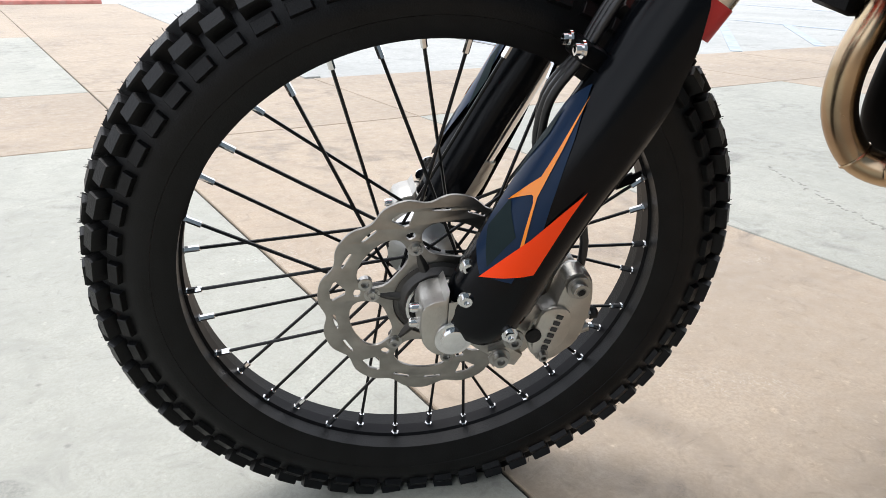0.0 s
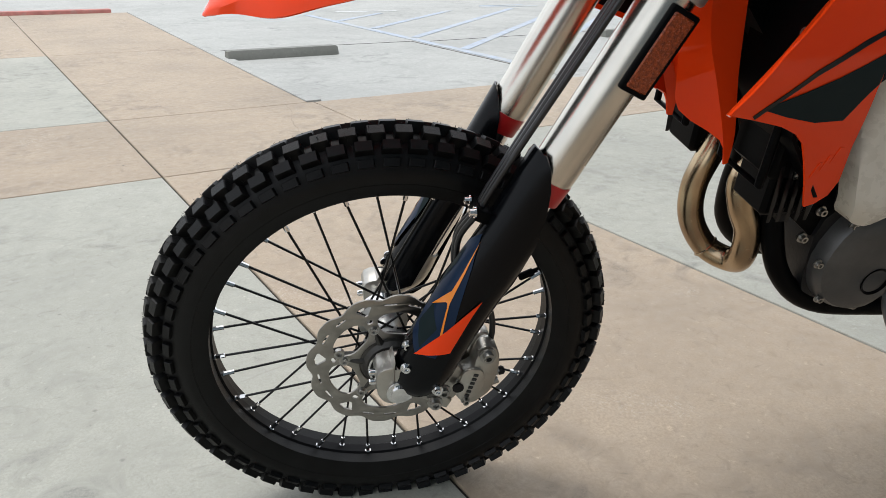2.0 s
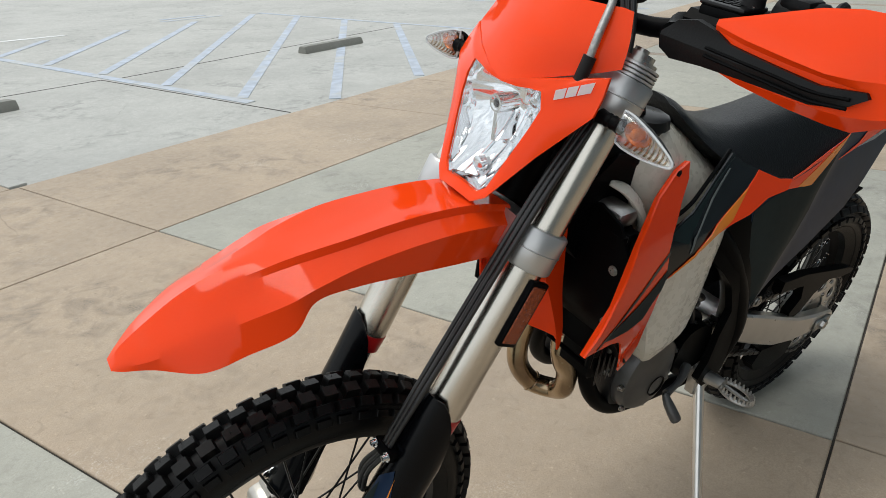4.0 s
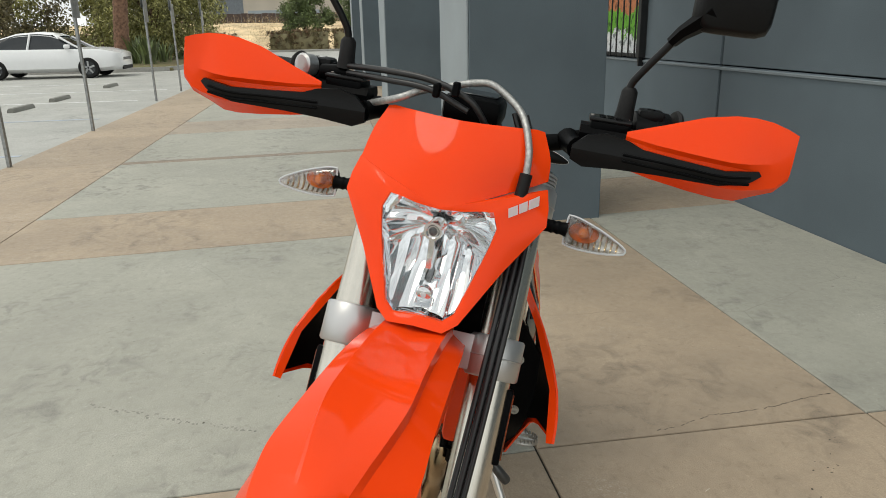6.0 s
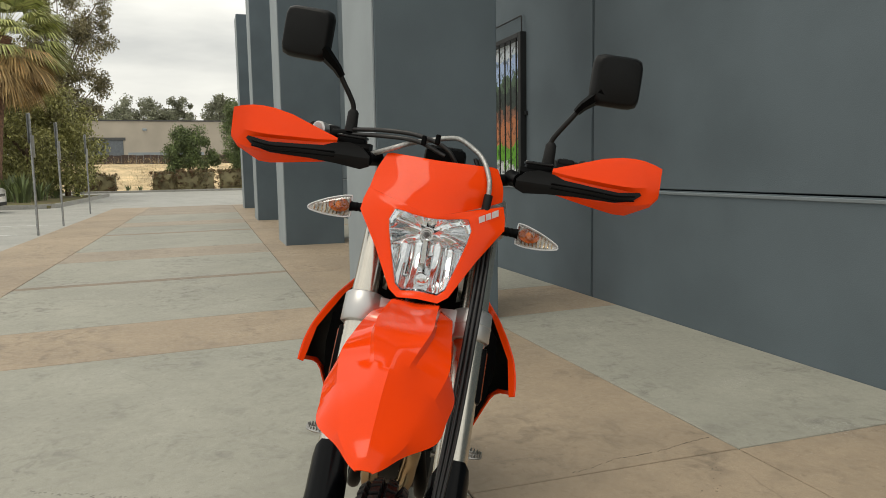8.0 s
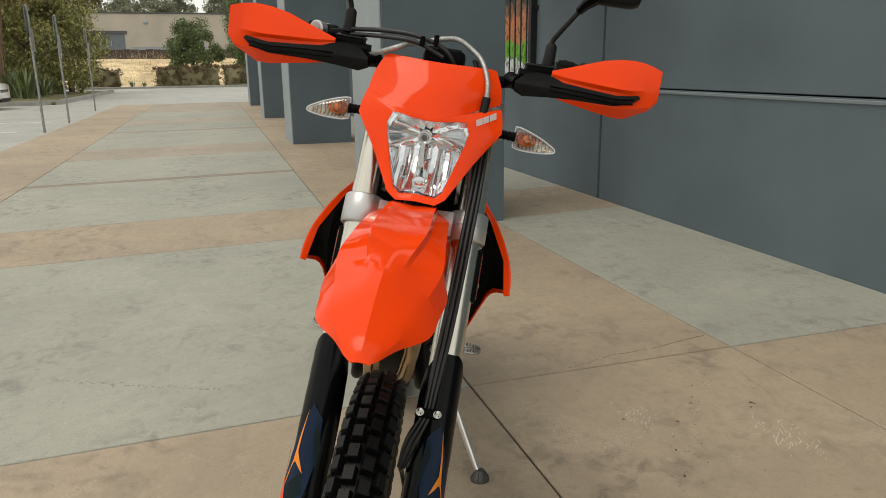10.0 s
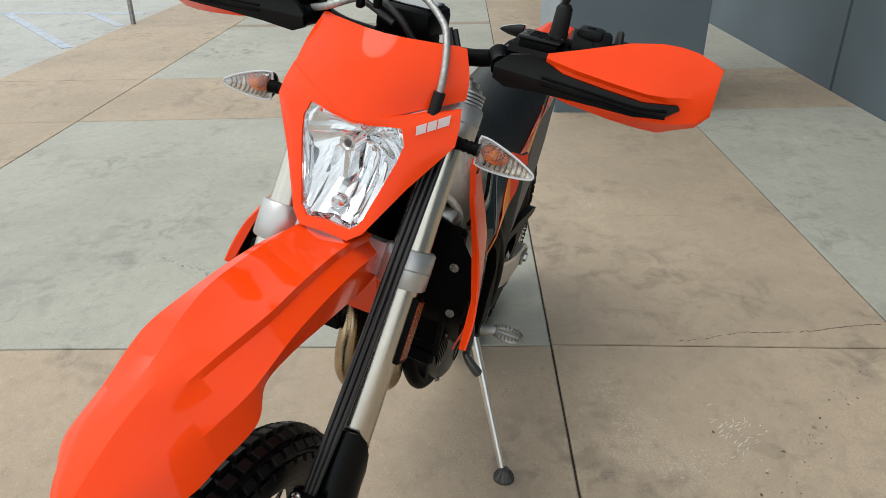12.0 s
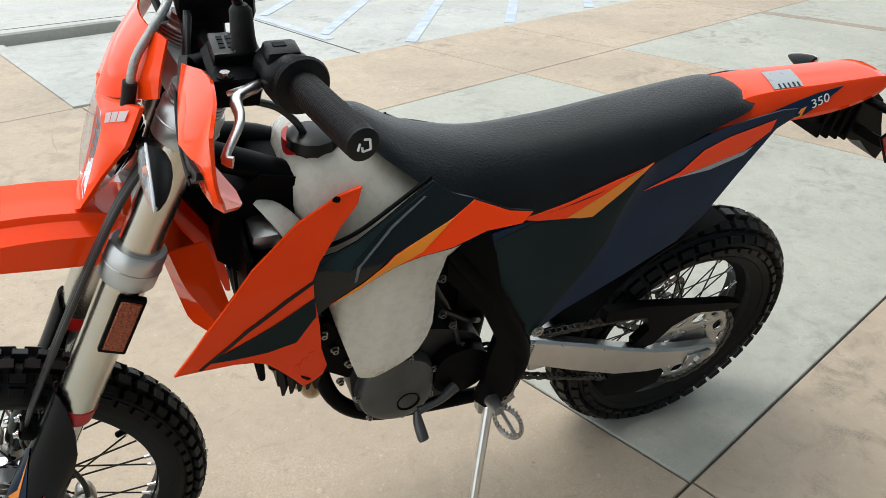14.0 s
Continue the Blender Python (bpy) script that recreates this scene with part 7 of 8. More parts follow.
for k in range(3):
    both("moulded_mark", lambda: drape([(0.505 + k * 0.012, 0.68 + k * 0.009), (0.512 + k * 0.012, 0.678 + k * 0.009), (0.519 + k * 0.012, 0.70 + k * 0.009), (0.511 + k * 0.012, 0.702 + k * 0.009)], lift(shroud_y, 0.001), 0.0012, 0.05), ORANGE, shrouds)
# rear wing of the shroud on the tank: dark band, orange edge
WING = [(0.538, 0.883), (0.589, 0.895), (0.627, 0.910), (0.667, 0.927), (0.753, 0.967), (0.783, 0.946), (0.819, 0.934), (0.880, 0.909), (0.925, 0.900), (0.900, 0.884), (0.834, 0.884), (0.772, 0.871), (0.723, 0.868), (0.676, 0.859), (0.629, 0.841), (0.572, 0.809), (0.548, 0.789)]
wings = both("shroud_wing", lambda: drape(WING, wing_y, 0.003, 0.02), WING_FILM, moto, "black rear half of the shroud with orange edge", angle=40)
both("graphic", lambda: drape([(0.572, 0.811), (0.612, 0.838), (0.676, 0.878), (0.737, 0.898), (0.778, 0.912), (0.819, 0.932), (0.880, 0.907), (0.922, 0.899), (0.900, 0.886), (0.834, 0.886), (0.772, 0.873), (0.723, 0.870), (0.676, 0.861), (0.629, 0.843)], lift(wing_y, 0.0014), 0.0008, 0.02), ORANGE_FILM, wings, "orange band")
both("graphic", lambda: drape([(0.572, 0.811), (0.612, 0.839), (0.677, 0.878), (0.737, 0.899), (0.780, 0.913), (0.722, 0.876), (0.676, 0.862), (0.629, 0.844)], lift(wing_y, 0.0024), 0.0006, 0.02), AMBER_FILM, wings, "light orange edge")
both("graphic", lambda: drape([(0.609, 0.847), (0.614, 0.873), (0.675, 0.917), (0.736, 0.949), (0.739, 0.948), (0.677, 0.914), (0.619, 0.873), (0.613, 0.850)], lift(wing_y, 0.0014), 0.0006, 0.02), DULL_FILM, wings, "thin grey line")
both("graphic", lambda: drape([(0.602, 0.866), (0.614, 0.884), (0.673, 0.923), (0.735, 0.953), (0.755, 0.962), (0.667, 0.925), (0.627, 0.908), (0.589, 0.893), (0.562, 0.879)], lift(wing_y, 0.0012), 0.0006, 0.02), SLATE, wings, "slate grey field")
both("wing_edge", lambda: tube([(x, wing_y(x, z) + 0.007, z + 0.001) for x, z in ((0.536, 0.892), (0.587, 0.902), (0.626, 0.915), (0.666, 0.930), (0.753, 0.968))], 0.0035, 8, 4), BLACK, wings)

# black screens closing the space between shroud and frame, bolted to the shroud
both("radiator_screen", lambda: drape([(max(y, shroud_y(0.452, z) + 0.014), z) for y, z in ((-0.045, 0.70), (-0.045, 0.92), (-0.09, 0.935), (-0.135, 0.92), (-0.178, 0.865), (-0.208, 0.80), (-0.207, 0.77), (-0.200, 0.735), (-0.190, 0.70), (-0.180, 0.665), (-0.165, 0.645), (-0.12, 0.65), (-0.09, 0.68))], lambda y, z: 0.454 + 0.10 * max(0, z - 0.88) + 0.82 * max(0, 0.74 - z), 0.006, 0.04, "x"), BLACK, shrouds, "black plastic radiator screen")
# radiators behind the shrouds
for s in (-1, 1):
    rad = P("radiator", box(0.475, 0.51, min(s * 0.05, s * 0.145), max(s * 0.05, s * 0.145), 0.66, 0.90, 0.006, 1), BLACK, moto, "black aluminium radiator")
    P("radiator_frame", tube([(0.462, s * 0.052, 0.655), (0.462, s * 0.052, 0.905), (0.462, s * 0.144, 0.905), (0.462, s * 0.144, 0.655)], 0.006, 8, 1, closed=True), BLACK, rad)
    P("radiator_tank", box(0.47, 0.515, min(s * 0.055, s * 0.125), max(s * 0.055, s * 0.125), 0.90, 0.93, 0.012, 2), CAST, rad, "cast alloy header tank")
for s in (-1, 1):
    fins = P("radiator_guard", box(0.488, 0.562, min(s * 0.06, s * 0.135), max(s * 0.06, s * 0.135), 0.60, 0.70, 0.006, 1), BLACK, moto, "black louvred radiator guard")
    for k in range(5):
        P("fin", loft([[(x - 0.012 * f, s * (0.136 + 0.010 * f), z0 - 0.02 * f) for x, z0 in ((0.497 + k * 0.014, 0.700), (0.502 + k * 0.014, 0.700), (0.508 + k * 0.014, 0.618), (0.503 + k * 0.014, 0.618))] for f in (0, 1)]), BLACK_GLOSS, fins)
P("coolant_hose", tube([(0.50, -0.09, 0.66), (0.53, -0.085, 0.61), (0.58, -0.07, 0.56)], 0.013, 12, 4), RUBBER, moto)
both("white_duct", lambda: tube([(0.492, -0.072, 0.955), (0.512, -0.092, 0.945), (0.535, -0.106, 0.915), (0.548, -0.110, 0.88)], [0.010, 0.019, 0.024, 0.020], 14, 4, None, 0.35), TANK, moto, "pale moulded duct behind the fork")

# -- seat and tail --
def body_rows(tab, prof):
    rows = []
    for row in tab:
        half = prof(*row[1:])
        rows.append([(row[0], -y, z) for y, z in half[::-1]] + [(row[0], y, z) for y, z in half[1:]])
    cols = [spline([r[k] for r in rows], 4) for k in range(len(rows[0]))]
    return [[c[i] for c in cols] for i in range(len(cols[0]))]


SWAY = Matrix.Translation((0.9, 0, 0)) @ Matrix.Rotation(radians(-1.2), 4, "Z") @ Matrix.Translation((-0.9, 0, 0))   # the subframe sits a little to the near side


def seat_prof(zt, ze, w, wt):
    h = zt - 0.010 - ze
    return [(0, zt), (wt * 0.6, zt - 0.002), (wt, zt - 0.010), (wt + (w - wt) * 0.32, zt - 0.010 - h * 0.20), (wt + (w - wt) * 0.62, zt - 0.010 - h * 0.48), (wt + (w - wt) * 0.86, zt - 0.010 - h * 0.80), (w, ze), (w - 0.012, ze - 0.006), (w - 0.04, ze - 0.006)]


seat = P("seat", loft(body_rows([(0.655, 1.047, 1.035, 0.045, 0.035), (0.68, 1.038, 1.005, 0.072, 0.042), (0.74, 1.003, 0.958, 0.100, 0.048), (0.81, 0.980, 0.920, 0.113, 0.052), (0.88, 0.967, 0.886, 0.120, 0.055), (0.95, 0.966, 0.868, 0.123, 0.057), (1.05, 0.973, 0.884, 0.121, 0.058), (1.15, 0.985, 0.912, 0.112, 0.059), (1.25, 0.996, 0.948, 0.100, 0.059), (1.34, 1.007, 0.974, 0.088, 0.056), (1.40, 1.011, 0.988, 0.078, 0.050), (1.432, 1.003, 0.993, 0.058, 0.040)], seat_prof), None, True, True), SEAT, moto, "long black textured seat", angle=50)
seat.matrix_basis = SWAY


def tail_prof(zt, ze, w, wt):
    return [(0, zt), (wt * 0.6, zt - 0.001), (wt, zt - 0.004), (wt + 0.004, zt - 0.008), ((wt + w) / 2, (zt + ze) / 2 + 0.002), (w, ze + 0.010), (w - 0.002, ze), (w - 0.008, ze), (w - 0.03, ze + 0.006), (w * 0.3, ze + 0.012)]


tail = P("rear_fender", loft(body_rows([(1.28, 0.975, 0.955, 0.084, 0.066), (1.36, 0.994, 0.955, 0.080, 0.056), (1.42, 1.006, 0.954, 0.078, 0.050), (1.50, 1.010, 0.950, 0.074, 0.047), (1.60, 1.010, 0.948, 0.069, 0.045), (1.69, 1.010, 0.953, 0.063, 0.043), (1.765, 1.010, 0.966, 0.056, 0.041), (1.797, 1.006, 0.975, 0.050, 0.038)], tail_prof), None, True, True), ORANGE, moto, "orange rear fender and tail", angle=32)
tail.matrix_basis = SWAY
P("graphic", sheet([[(x + 0.35 * y, y, z + 0.0014) for y, z in ((-0.044, 1.0066), (-0.030, 1.0086), (-0.010, 1.0098), (0.020, 1.0094))] for x in (1.50, 1.54, 1.575)], 0.0008), SILVER_FILM, tail, "silver patch")
for k in range(5):
    P("graphic", sheet([[(x + 0.35 * y, y, z + 0.0020) for y, z in ((-0.044, 1.0066), (-0.030, 1.0086))] for x in (1.515 + k * 0.012, 1.519 + k * 0.012)], 0.0006), SLATE, tail, "grey bar on the silver patch")
P("tail_light", box(1.782, 1.812, -0.040, 0.040, 0.968, 1.002, 0.008, 2), TAIL_RED, tail, "red tail light")


def tail_side(x, z):
    w = 0.0775 - 0.055 * (x - 1.45)
    return -(w - max(0.0, z - 0.960) * (w - 0.050) / 0.042) - 0.002


# unseen inner fender, added to keep sky light off the rear tyre
P("inner_fender", sheet([[(RAX.x + math.cos(a) * 0.385, y, RAX.z + math.sin(a) * 0.385 + 0.02) for y in (-0.092, -0.05, 0.05, 0.092)] for a in np.linspace(radians(97), radians(168), 9)], 0.004), BLACK, moto, "unseen black inner fender added to shade the rear tyre")

SIDE = [(0.870, 0.845), (0.882, 0.80), (0.893, 0.73), (0.946, 0.635), (0.980, 0.580), (1.0, 0.590), (1.054, 0.622), (1.178, 0.672), (1.302, 0.729), (1.357, 0.781), (1.414, 0.863), (1.478, 0.948), (1.515, 0.966), (1.52, 0.984), (1.48, 0.986), (1.40, 0.977), (1.32, 0.963), (1.25, 0.943), (1.19, 0.926), (1.10, 0.904), (1.016, 0.880), (0.945, 0.858)]


def side_relief(x, z):
    # a crease runs from the seat corner down to the foot of the panel
    d = (x - 0.985) * 0.866 - (z - 0.578) * 0.5
    return side_y(x, z) + 0.010 / (1 + math.exp(-d * 120)) - 0.004


panels = both("side_panel", lambda: drape(SIDE, side_relief, 0.003, 0.018), NAVY, moto, "dark blue side panel with orange and grey graphics", angle=35)
for panel in panels:
    panel.matrix_basis = SWAY
both("graphic", lambda: drape([(0.878, 0.83), (0.893, 0.735), (0.945, 0.642), (0.978, 0.588), (1.035, 0.655), (1.089, 0.715), (1.122, 0.77), (1.140, 0.841), (1.172, 0.908), (1.10, 0.885), (1.016, 0.85), (0.945, 0.852)], lift(side_relief, 0.0012), 0.0007, 0.018), SLATE, panels, "slate grey front field")
both("graphic", lambda: drape([(0.915, 0.866), (0.958, 0.872), (1.016, 0.884), (1.10, 0.908), (1.186, 0.929), (1.126, 0.886), (1.069, 0.845), (1.014, 0.850), (0.956, 0.857)], lift(side_relief, 0.0022), 0.0007, 0.018), ORANGE_FILM, panels, "orange band under the seat")
both("graphic", lambda: drape([(1.186, 0.929), (1.13, 0.910), (1.075, 0.880), (1.014, 0.852), (1.040, 0.846), (1.069, 0.843), (1.126, 0.884)], lift(side_relief, 0.0030), 0.0005, 0.018), AMBER_FILM, panels, "light orange edge")
both("graphic", lambda: drape([(1.183, 0.868), (1.26, 0.893), (1.306, 0.931), (1.362, 0.950), (1.468, 0.970), (1.462, 0.947), (1.41, 0.914), (1.33, 0.897), (1.274, 0.886)], lift(side_relief, 0.0022), 0.0007, 0.018), ORANGE_FILM, panels, "orange rear flash")
both("graphic", lambda: drape([(1.255, 0.882), (1.32, 0.894), (1.41, 0.913), (1.428, 0.920), (1.41, 0.905), (1.33, 0.886)], lift(side_relief, 0.0026), 0.0006, 0.018), SILVER_FILM, panels, "silver line")
tails = [tail, tail]
both("graphic", lambda: drape([(1.46, 0.972), (1.53, 0.984), (1.60, 0.995), (1.665, 1.0015), (1.628, 0.984), (1.585, 0.968), (1.55, 0.958), (1.50, 0.960)], tail_side, 0.0007, 0.012), NAVY, tails, "dark field round the number")
both("graphic", lambda: drape([(1.533, 0.955), (1.549, 0.959), (1.563, 0.974), (1.548, 0.971)], lift(tail_side, 0.0012), 0.0007, 0.1), AMBER_FILM, tails, "small light orange wedge")
for s in (-1, 1):
    bolt((0.992, s * 0.148, 0.597), "y", 0.009, 0.006, s, STEEL, panels[0 if s < 0 else 1])


def lettering(text, size, mat, parent, m, name="lettering", label=""):
    """Flat letters from the built-in font, as a mesh."""
    cu = bpy.data.curves.new("t", "FONT")
    cu.body, cu.size, cu.extrude = text, size, 0.0003
    cu.align_x, cu.align_y = "CENTER", "CENTER"
    tmp = bpy.data.objects.new("t", cu)
    me = bpy.data.meshes.new_from_object(tmp)
    bpy.data.objects.remove(tmp)
    ob = mesh_part(name, me, mat, parent, label)
    ob.matrix_basis = m
    return ob


for s in (-1, 1):
    turn_on = Matrix.Rotation(radians(-13), 4, "Y") if s < 0 else Matrix.Rotation(radians(180), 4, "Z") @ Matrix.Rotation(radians(13), 4, "Y")
    lettering("350", 0.029, WHITE_FILM, tail, Matrix.Translation((1.600, s * 0.0635, 0.980)) @ Matrix.Rotation(radians(s * 25), 4, "X") @ turn_on @ Matrix.Rotation(radians(90), 4, "X") @ Matrix.Diagonal((1.15, 0.85, 1, 1)), "number_350", "white number 350")

# plate carrier, side reflectors and rear indicators
carrier = P("plate_carrier", loft([[Vector((x, y * w, z)) for y, z in ((-0.045, z1), (0.045, z1), (0.04, z0), (-0.04, z0))] for x, z0, z1, w in ((1.60, 0.925, 0.952, 1), (1.69, 0.900, 0.955, 1), (1.74, 0.872, 0.962, 1), (1.79, 0.850, 0.968, 0.95), (1.825, 0.842, 0.945, 0.9), (1.865, 0.812, 0.880, 0.85), (1.905, 0.785, 0.825, 0.8), (1.925, 0.775, 0.800, 0.75))]), BLACK, moto, "black plate carrier under the tail", angle=25)
carrier.matrix_basis = SWAY
for k in range(4):
    P("carrier_rib", box(1.66 + k * 0.03, 1.667 + k * 0.03, -0.049, 0.049, 0.878 - k * 0.006, 0.945, 0.002, 1), BLACK, carrier)
for s in (-1, 1):
    P("reflector_bracket", sheet([[(x, s * y, z + dz) for dz in (-0.011, 0.011)] for x, y, z in ((1.80, 0.038, 0.875), (1.815, 0.070, 0.868), (1.83, 0.094, 0.865), (1.842, 0.096, 0.853))], 0.003), BLACK, carrier)
    P("reflector_back", box(-0.016, 0.016, -0.003, 0.003, -0.048, 0.048, 0.002, 1), BLACK, carrier, m=Matrix.Translation((1.830, s * 0.098, 0.863)) @ Matrix.Rotation(radians(-41), 4, "Y"))
    P("side_reflector", box(-0.013, 0.013, -0.004, 0.004, -0.044, 0.044, 0.002, 1), TAIL_RED, carrier, "dark red side reflector", m=Matrix.Translation((1.830, s * 0.1005, 0.863)) @ Matrix.Rotation(radians(-41), 4, "Y"))
    stalk = indicator((1.765, s * 0.078, 0.957), (0.12, s, 0.0), s, False, "rear_turn_signal")
    P("stalk_arm", rod(Vector((1.762, s * 0.03, 0.955)), Vector((1.765, s * 0.080, 0.957)), 0.008, 12), BLACK, stalk)
    stalk.matrix_basis = SWAY

# -- frame, engine, swingarm --
frame_tube = bmesh.new()
tube([(0.42, 0, 1.08), (0.385, 0, 0.99), (0.36, 0, 0.93)], [0.030, 0.030, 0.030], 16, 2, frame_tube)
for s in (-1, 1):
    tube([(0.42, 0.02 * s, 1.02), (0.52, 0.05 * s, 0.99), (0.66, 0.055 * s, 0.92), (0.78, 0.075 * s, 0.83), (0.86, 0.108 * s, 0.74), (0.93, 0.122 * s, 0.63), (0.975, 0.12 * s, 0.52), (0.965, 0.11 * s, 0.42), (0.93, 0.10 * s, 0.375)], [0.026, 0.024, 0.024, 0.026, 0.030, 0.032, 0.034, 0.032, 0.026], 14, 4, frame_tube, 0.75)
    tube([(0.565, 0.03 * s, 0.66), (0.578, 0.060 * s, 0.54), (0.608, 0.078 * s, 0.455), (0.680, 0.085 * s, 0.398), (0.80, 0.090 * s, 0.380), (0.93, 0.098 * s, 0.375)], 0.0165, 12, 5, frame_tube)
    tube([(0.83, 0.10 * s, 0.83), (1.0, 0.085 * s, 0.87), (1.3, 0.07 * s, 0.93), (1.58, 0.05 * s, 0.95)], 0.012, 10, 3, frame_tube)
    tube([(0.93, 0.11 * s, 0.63), (1.1, 0.09 * s, 0.75), (1.3, 0.075 * s, 0.90)], 0.010, 10, 3, frame_tube)
tube([(0.41, 0, 0.96), (0.48, 0, 0.82), (0.535, 0, 0.70), (0.57, 0, 0.62)], [0.028, 0.026, 0.026, 0.028], 14, 4, frame_tube)
chassis = P("frame", frame_tube, BLACK, moto, "black tubular steel frame")
P("head_shroud", loft([[(x, y, z) for x, z in ((0.425, 0.86), (0.44, 0.96), (0.50, 1.0), (0.56, 0.985), (0.585, 0.90), (0.575, 0.80), (0.50, 0.78))] for y in (-0.074, -0.066, 0.066, 0.074)]), BLACK, chassis, "black bundle of covers round the steering head", angle=50)
GUARD_SHAPE = [(0.815, 0.870), (0.868, 0.868), (0.880, 0.800), (0.893, 0.735), (0.940, 0.650), (0.972, 0.603), (0.985, 0.560), (0.988, 0.480), (0.978, 0.432), (0.945, 0.395), (0.905, 0.392), (0.880, 0.420), (0.892, 0.470), (0.893, 0.540), (0.902, 0.600), (0.868, 0.672), (0.830, 0.715), (0.800, 0.745), (0.800, 0.800)]
both("frame_guard", lambda: drape(GUARD_SHAPE, lambda x, z: -(0.146 - 0.16 * max(0, z - 0.70) - 1.2 * (abs(x - 0.93) - 0.03 if abs(x - 0.93) > 0.03 else 0) ** 1.6), 0.016, 0.02), BLACK, chassis, "black plastic frame guard", angle=40)
P("air_box", box(0.835, 1.10, -0.088, 0.088, 0.62, 0.90, 0.02, 2), BLACK, chassis, "black air filter box behind the tank")
for x, z in ((0.790, 0.752), (0.825, 0.625), (0.850, 0.560), (0.905, 0.412), (0.950, 0.405), (0.800, 0.660)):
    bolt((x, -0.140 if z < 0.45 else -0.105, z), "y", 0.0058, 0.008, -1, ENGINE, chassis)

eng = P("crankcase", loft([[(x, y * k, z) for x, z in spline([(0.635, 0.47), (0.655, 0.42), (0.72, 0.40), (0.83, 0.41), (0.90, 0.46), (0.90, 0.55), (0.83, 0.60), (0.72, 0.62), (0.635, 0.56)], 3, True)] for y, k in ((-0.095, 1), (-0.085, 1.0), (0.085, 1.0), (0.10, 1))]), ENGINE_DARK, moto, "dark grey engine crankcase", angle=35)
cover_prof = spline([(0.638, 0.50), (0.655, 0.44), (0.70, 0.408), (0.75, 0.405), (0.785, 0.44), (0.792, 0.50), (0.775, 0.555), (0.72, 0.582), (0.665, 0.565)], 3, True)
cx, cz = 0.716, 0.492
cover = P("ignition_cover", loft([[(cx + (x - cx) * k, y, cz + (z - cz) * k) for x, z in cover_prof] for y, k in ((-0.09, 1.04), (-0.112, 1.02), (-0.122, 0.95), (-0.128, 0.80), (-0.131, 0.5))]), ENGINE, eng, "grey cast engine side cover", angle=30)
P("cover_plug", turned([(-0.128, 0.024), (-0.133, 0.024), (-0.131, 0.020), (-0.127, 0.018)], "y", 24), BLACK, cover, "black round plug", m=Matrix.Translation((0.735, 0, 0.465)))
for k in range(7):
    a = 2 * math.pi * k / 7 + 0.4
    bolt((cx + math.cos(a) * 0.082, -0.114, cz + math.sin(a) * 0.085), "y", 0.005, 0.008, -1, STEEL, cover)
P("sprocket_cover", loft([[(0.85 + x, y, 0.50 + z) for x, z in spline([(-0.055, -0.03), (-0.05, 0.045), (0.0, 0.065), (0.05, 0.04), (0.055, -0.03), (0.0, -0.06)], 3, True)] for y in (-0.095, -0.118, -0.124)]), BLACK, eng)
cyl = P("cylinder", loft([[(x + (z - 0.60) * -0.12, y, z) for x, y in ((0.59, -0.06), (0.615, -0.082), (0.72, -0.082), (0.745, -0.06), (0.745, 0.06), (0.72, 0.082), (0.615, 0.082), (0.59, 0.06))] for z in (0.58, 0.66, 0.67, 0.76, 0.80, 0.86)]), ENGINE_DARK, eng, "dark engine cylinder and head")
for k in range(9):
    P("head_detail", box(0.60, 0.74, -0.089, -0.083, 0.605 + k * 0.026, 0.617 + k * 0.026, 0.002, 1), BLACK, cyl)
both("engine_bracket", lambda: loft([[(x, y, z) for x, z in ((0.555, 0.68), (0.59, 0.69), (0.64, 0.61), (0.655, 0.54), (0.625, 0.53), (0.575, 0.57))] for y in (-0.088, -0.072)]), BLACK, eng, "black engine mount plate")
for x, z in ((0.58, 0.665), (0.625, 0.575), (0.61, 0.53), (0.60, 0.62)):
    bolt((x, -0.09, z), "y", 0.0055, 0.010, -1, STEEL, eng)
P("starter", rod(Vector((0.62, -0.05, 0.60)), Vector((0.62, 0.04, 0.60)), 0.03, 18), CAST, eng)
P("throttle_body", rod(Vector((0.76, 0.0, 0.70)), Vector((0.87, 0.0, 0.74)), 0.035, 18), CAST, eng, "bright throttle body")
P("shock_absorber", tube([(0.96, 0.0, 0.85), (0.93, 0, 0.65), (0.92, 0, 0.45)], [0.028, 0.034, 0.03], 16, 3), BLACK, moto, "rear shock absorber")
for x0, y0, z0, x1, y1, z1, r in ((0.80, -0.09, 0.66, 0.90, -0.07, 0.58, 0.006), (0.79, -0.08, 0.72, 0.86, -0.05, 0.52, 0.005), (0.83, -0.095, 0.62, 0.84, -0.09, 0.50, 0.005)):
    P("wiring", tube([(x0, y0, z0), ((x0 + x1) / 2 + 0.01, y0 - 0.008, (z0 + z1) / 2), (x1, y1, z1)], r, 8, 4), CABLE, moto)

# header pipe with its loop
HP = [(0.565, -0.042, 0.665), (0.518, -0.044, 0.615), (0.528, -0.044, 0.565), (0.556, -0.042, 0.515), (0.566, -0.036, 0.465), (0.572, -0.008, 0.436), (0.543, 0.026, 0.442), (0.512, 0.042, 0.49), (0.503, 0.046, 0.55), (0.52, 0.05, 0.61), (0.56, 0.08, 0.67), (0.65, 0.12, 0.70), (0.80, 0.15, 0.715), (0.95, 0.16, 0.74)]
header = P("exhaust_header", tube(HP, 0.0205, 20, 6), HEADER, moto, "heat-tinted bronze header pipe with a loop")
wd = (Vector((0.530, 0.033, 0.460)) - Vector((0.556, 0.012, 0.436))).normalized()
we = wd.cross(Vector((0, 1, 0))).normalized()
wf = we.cross(wd)
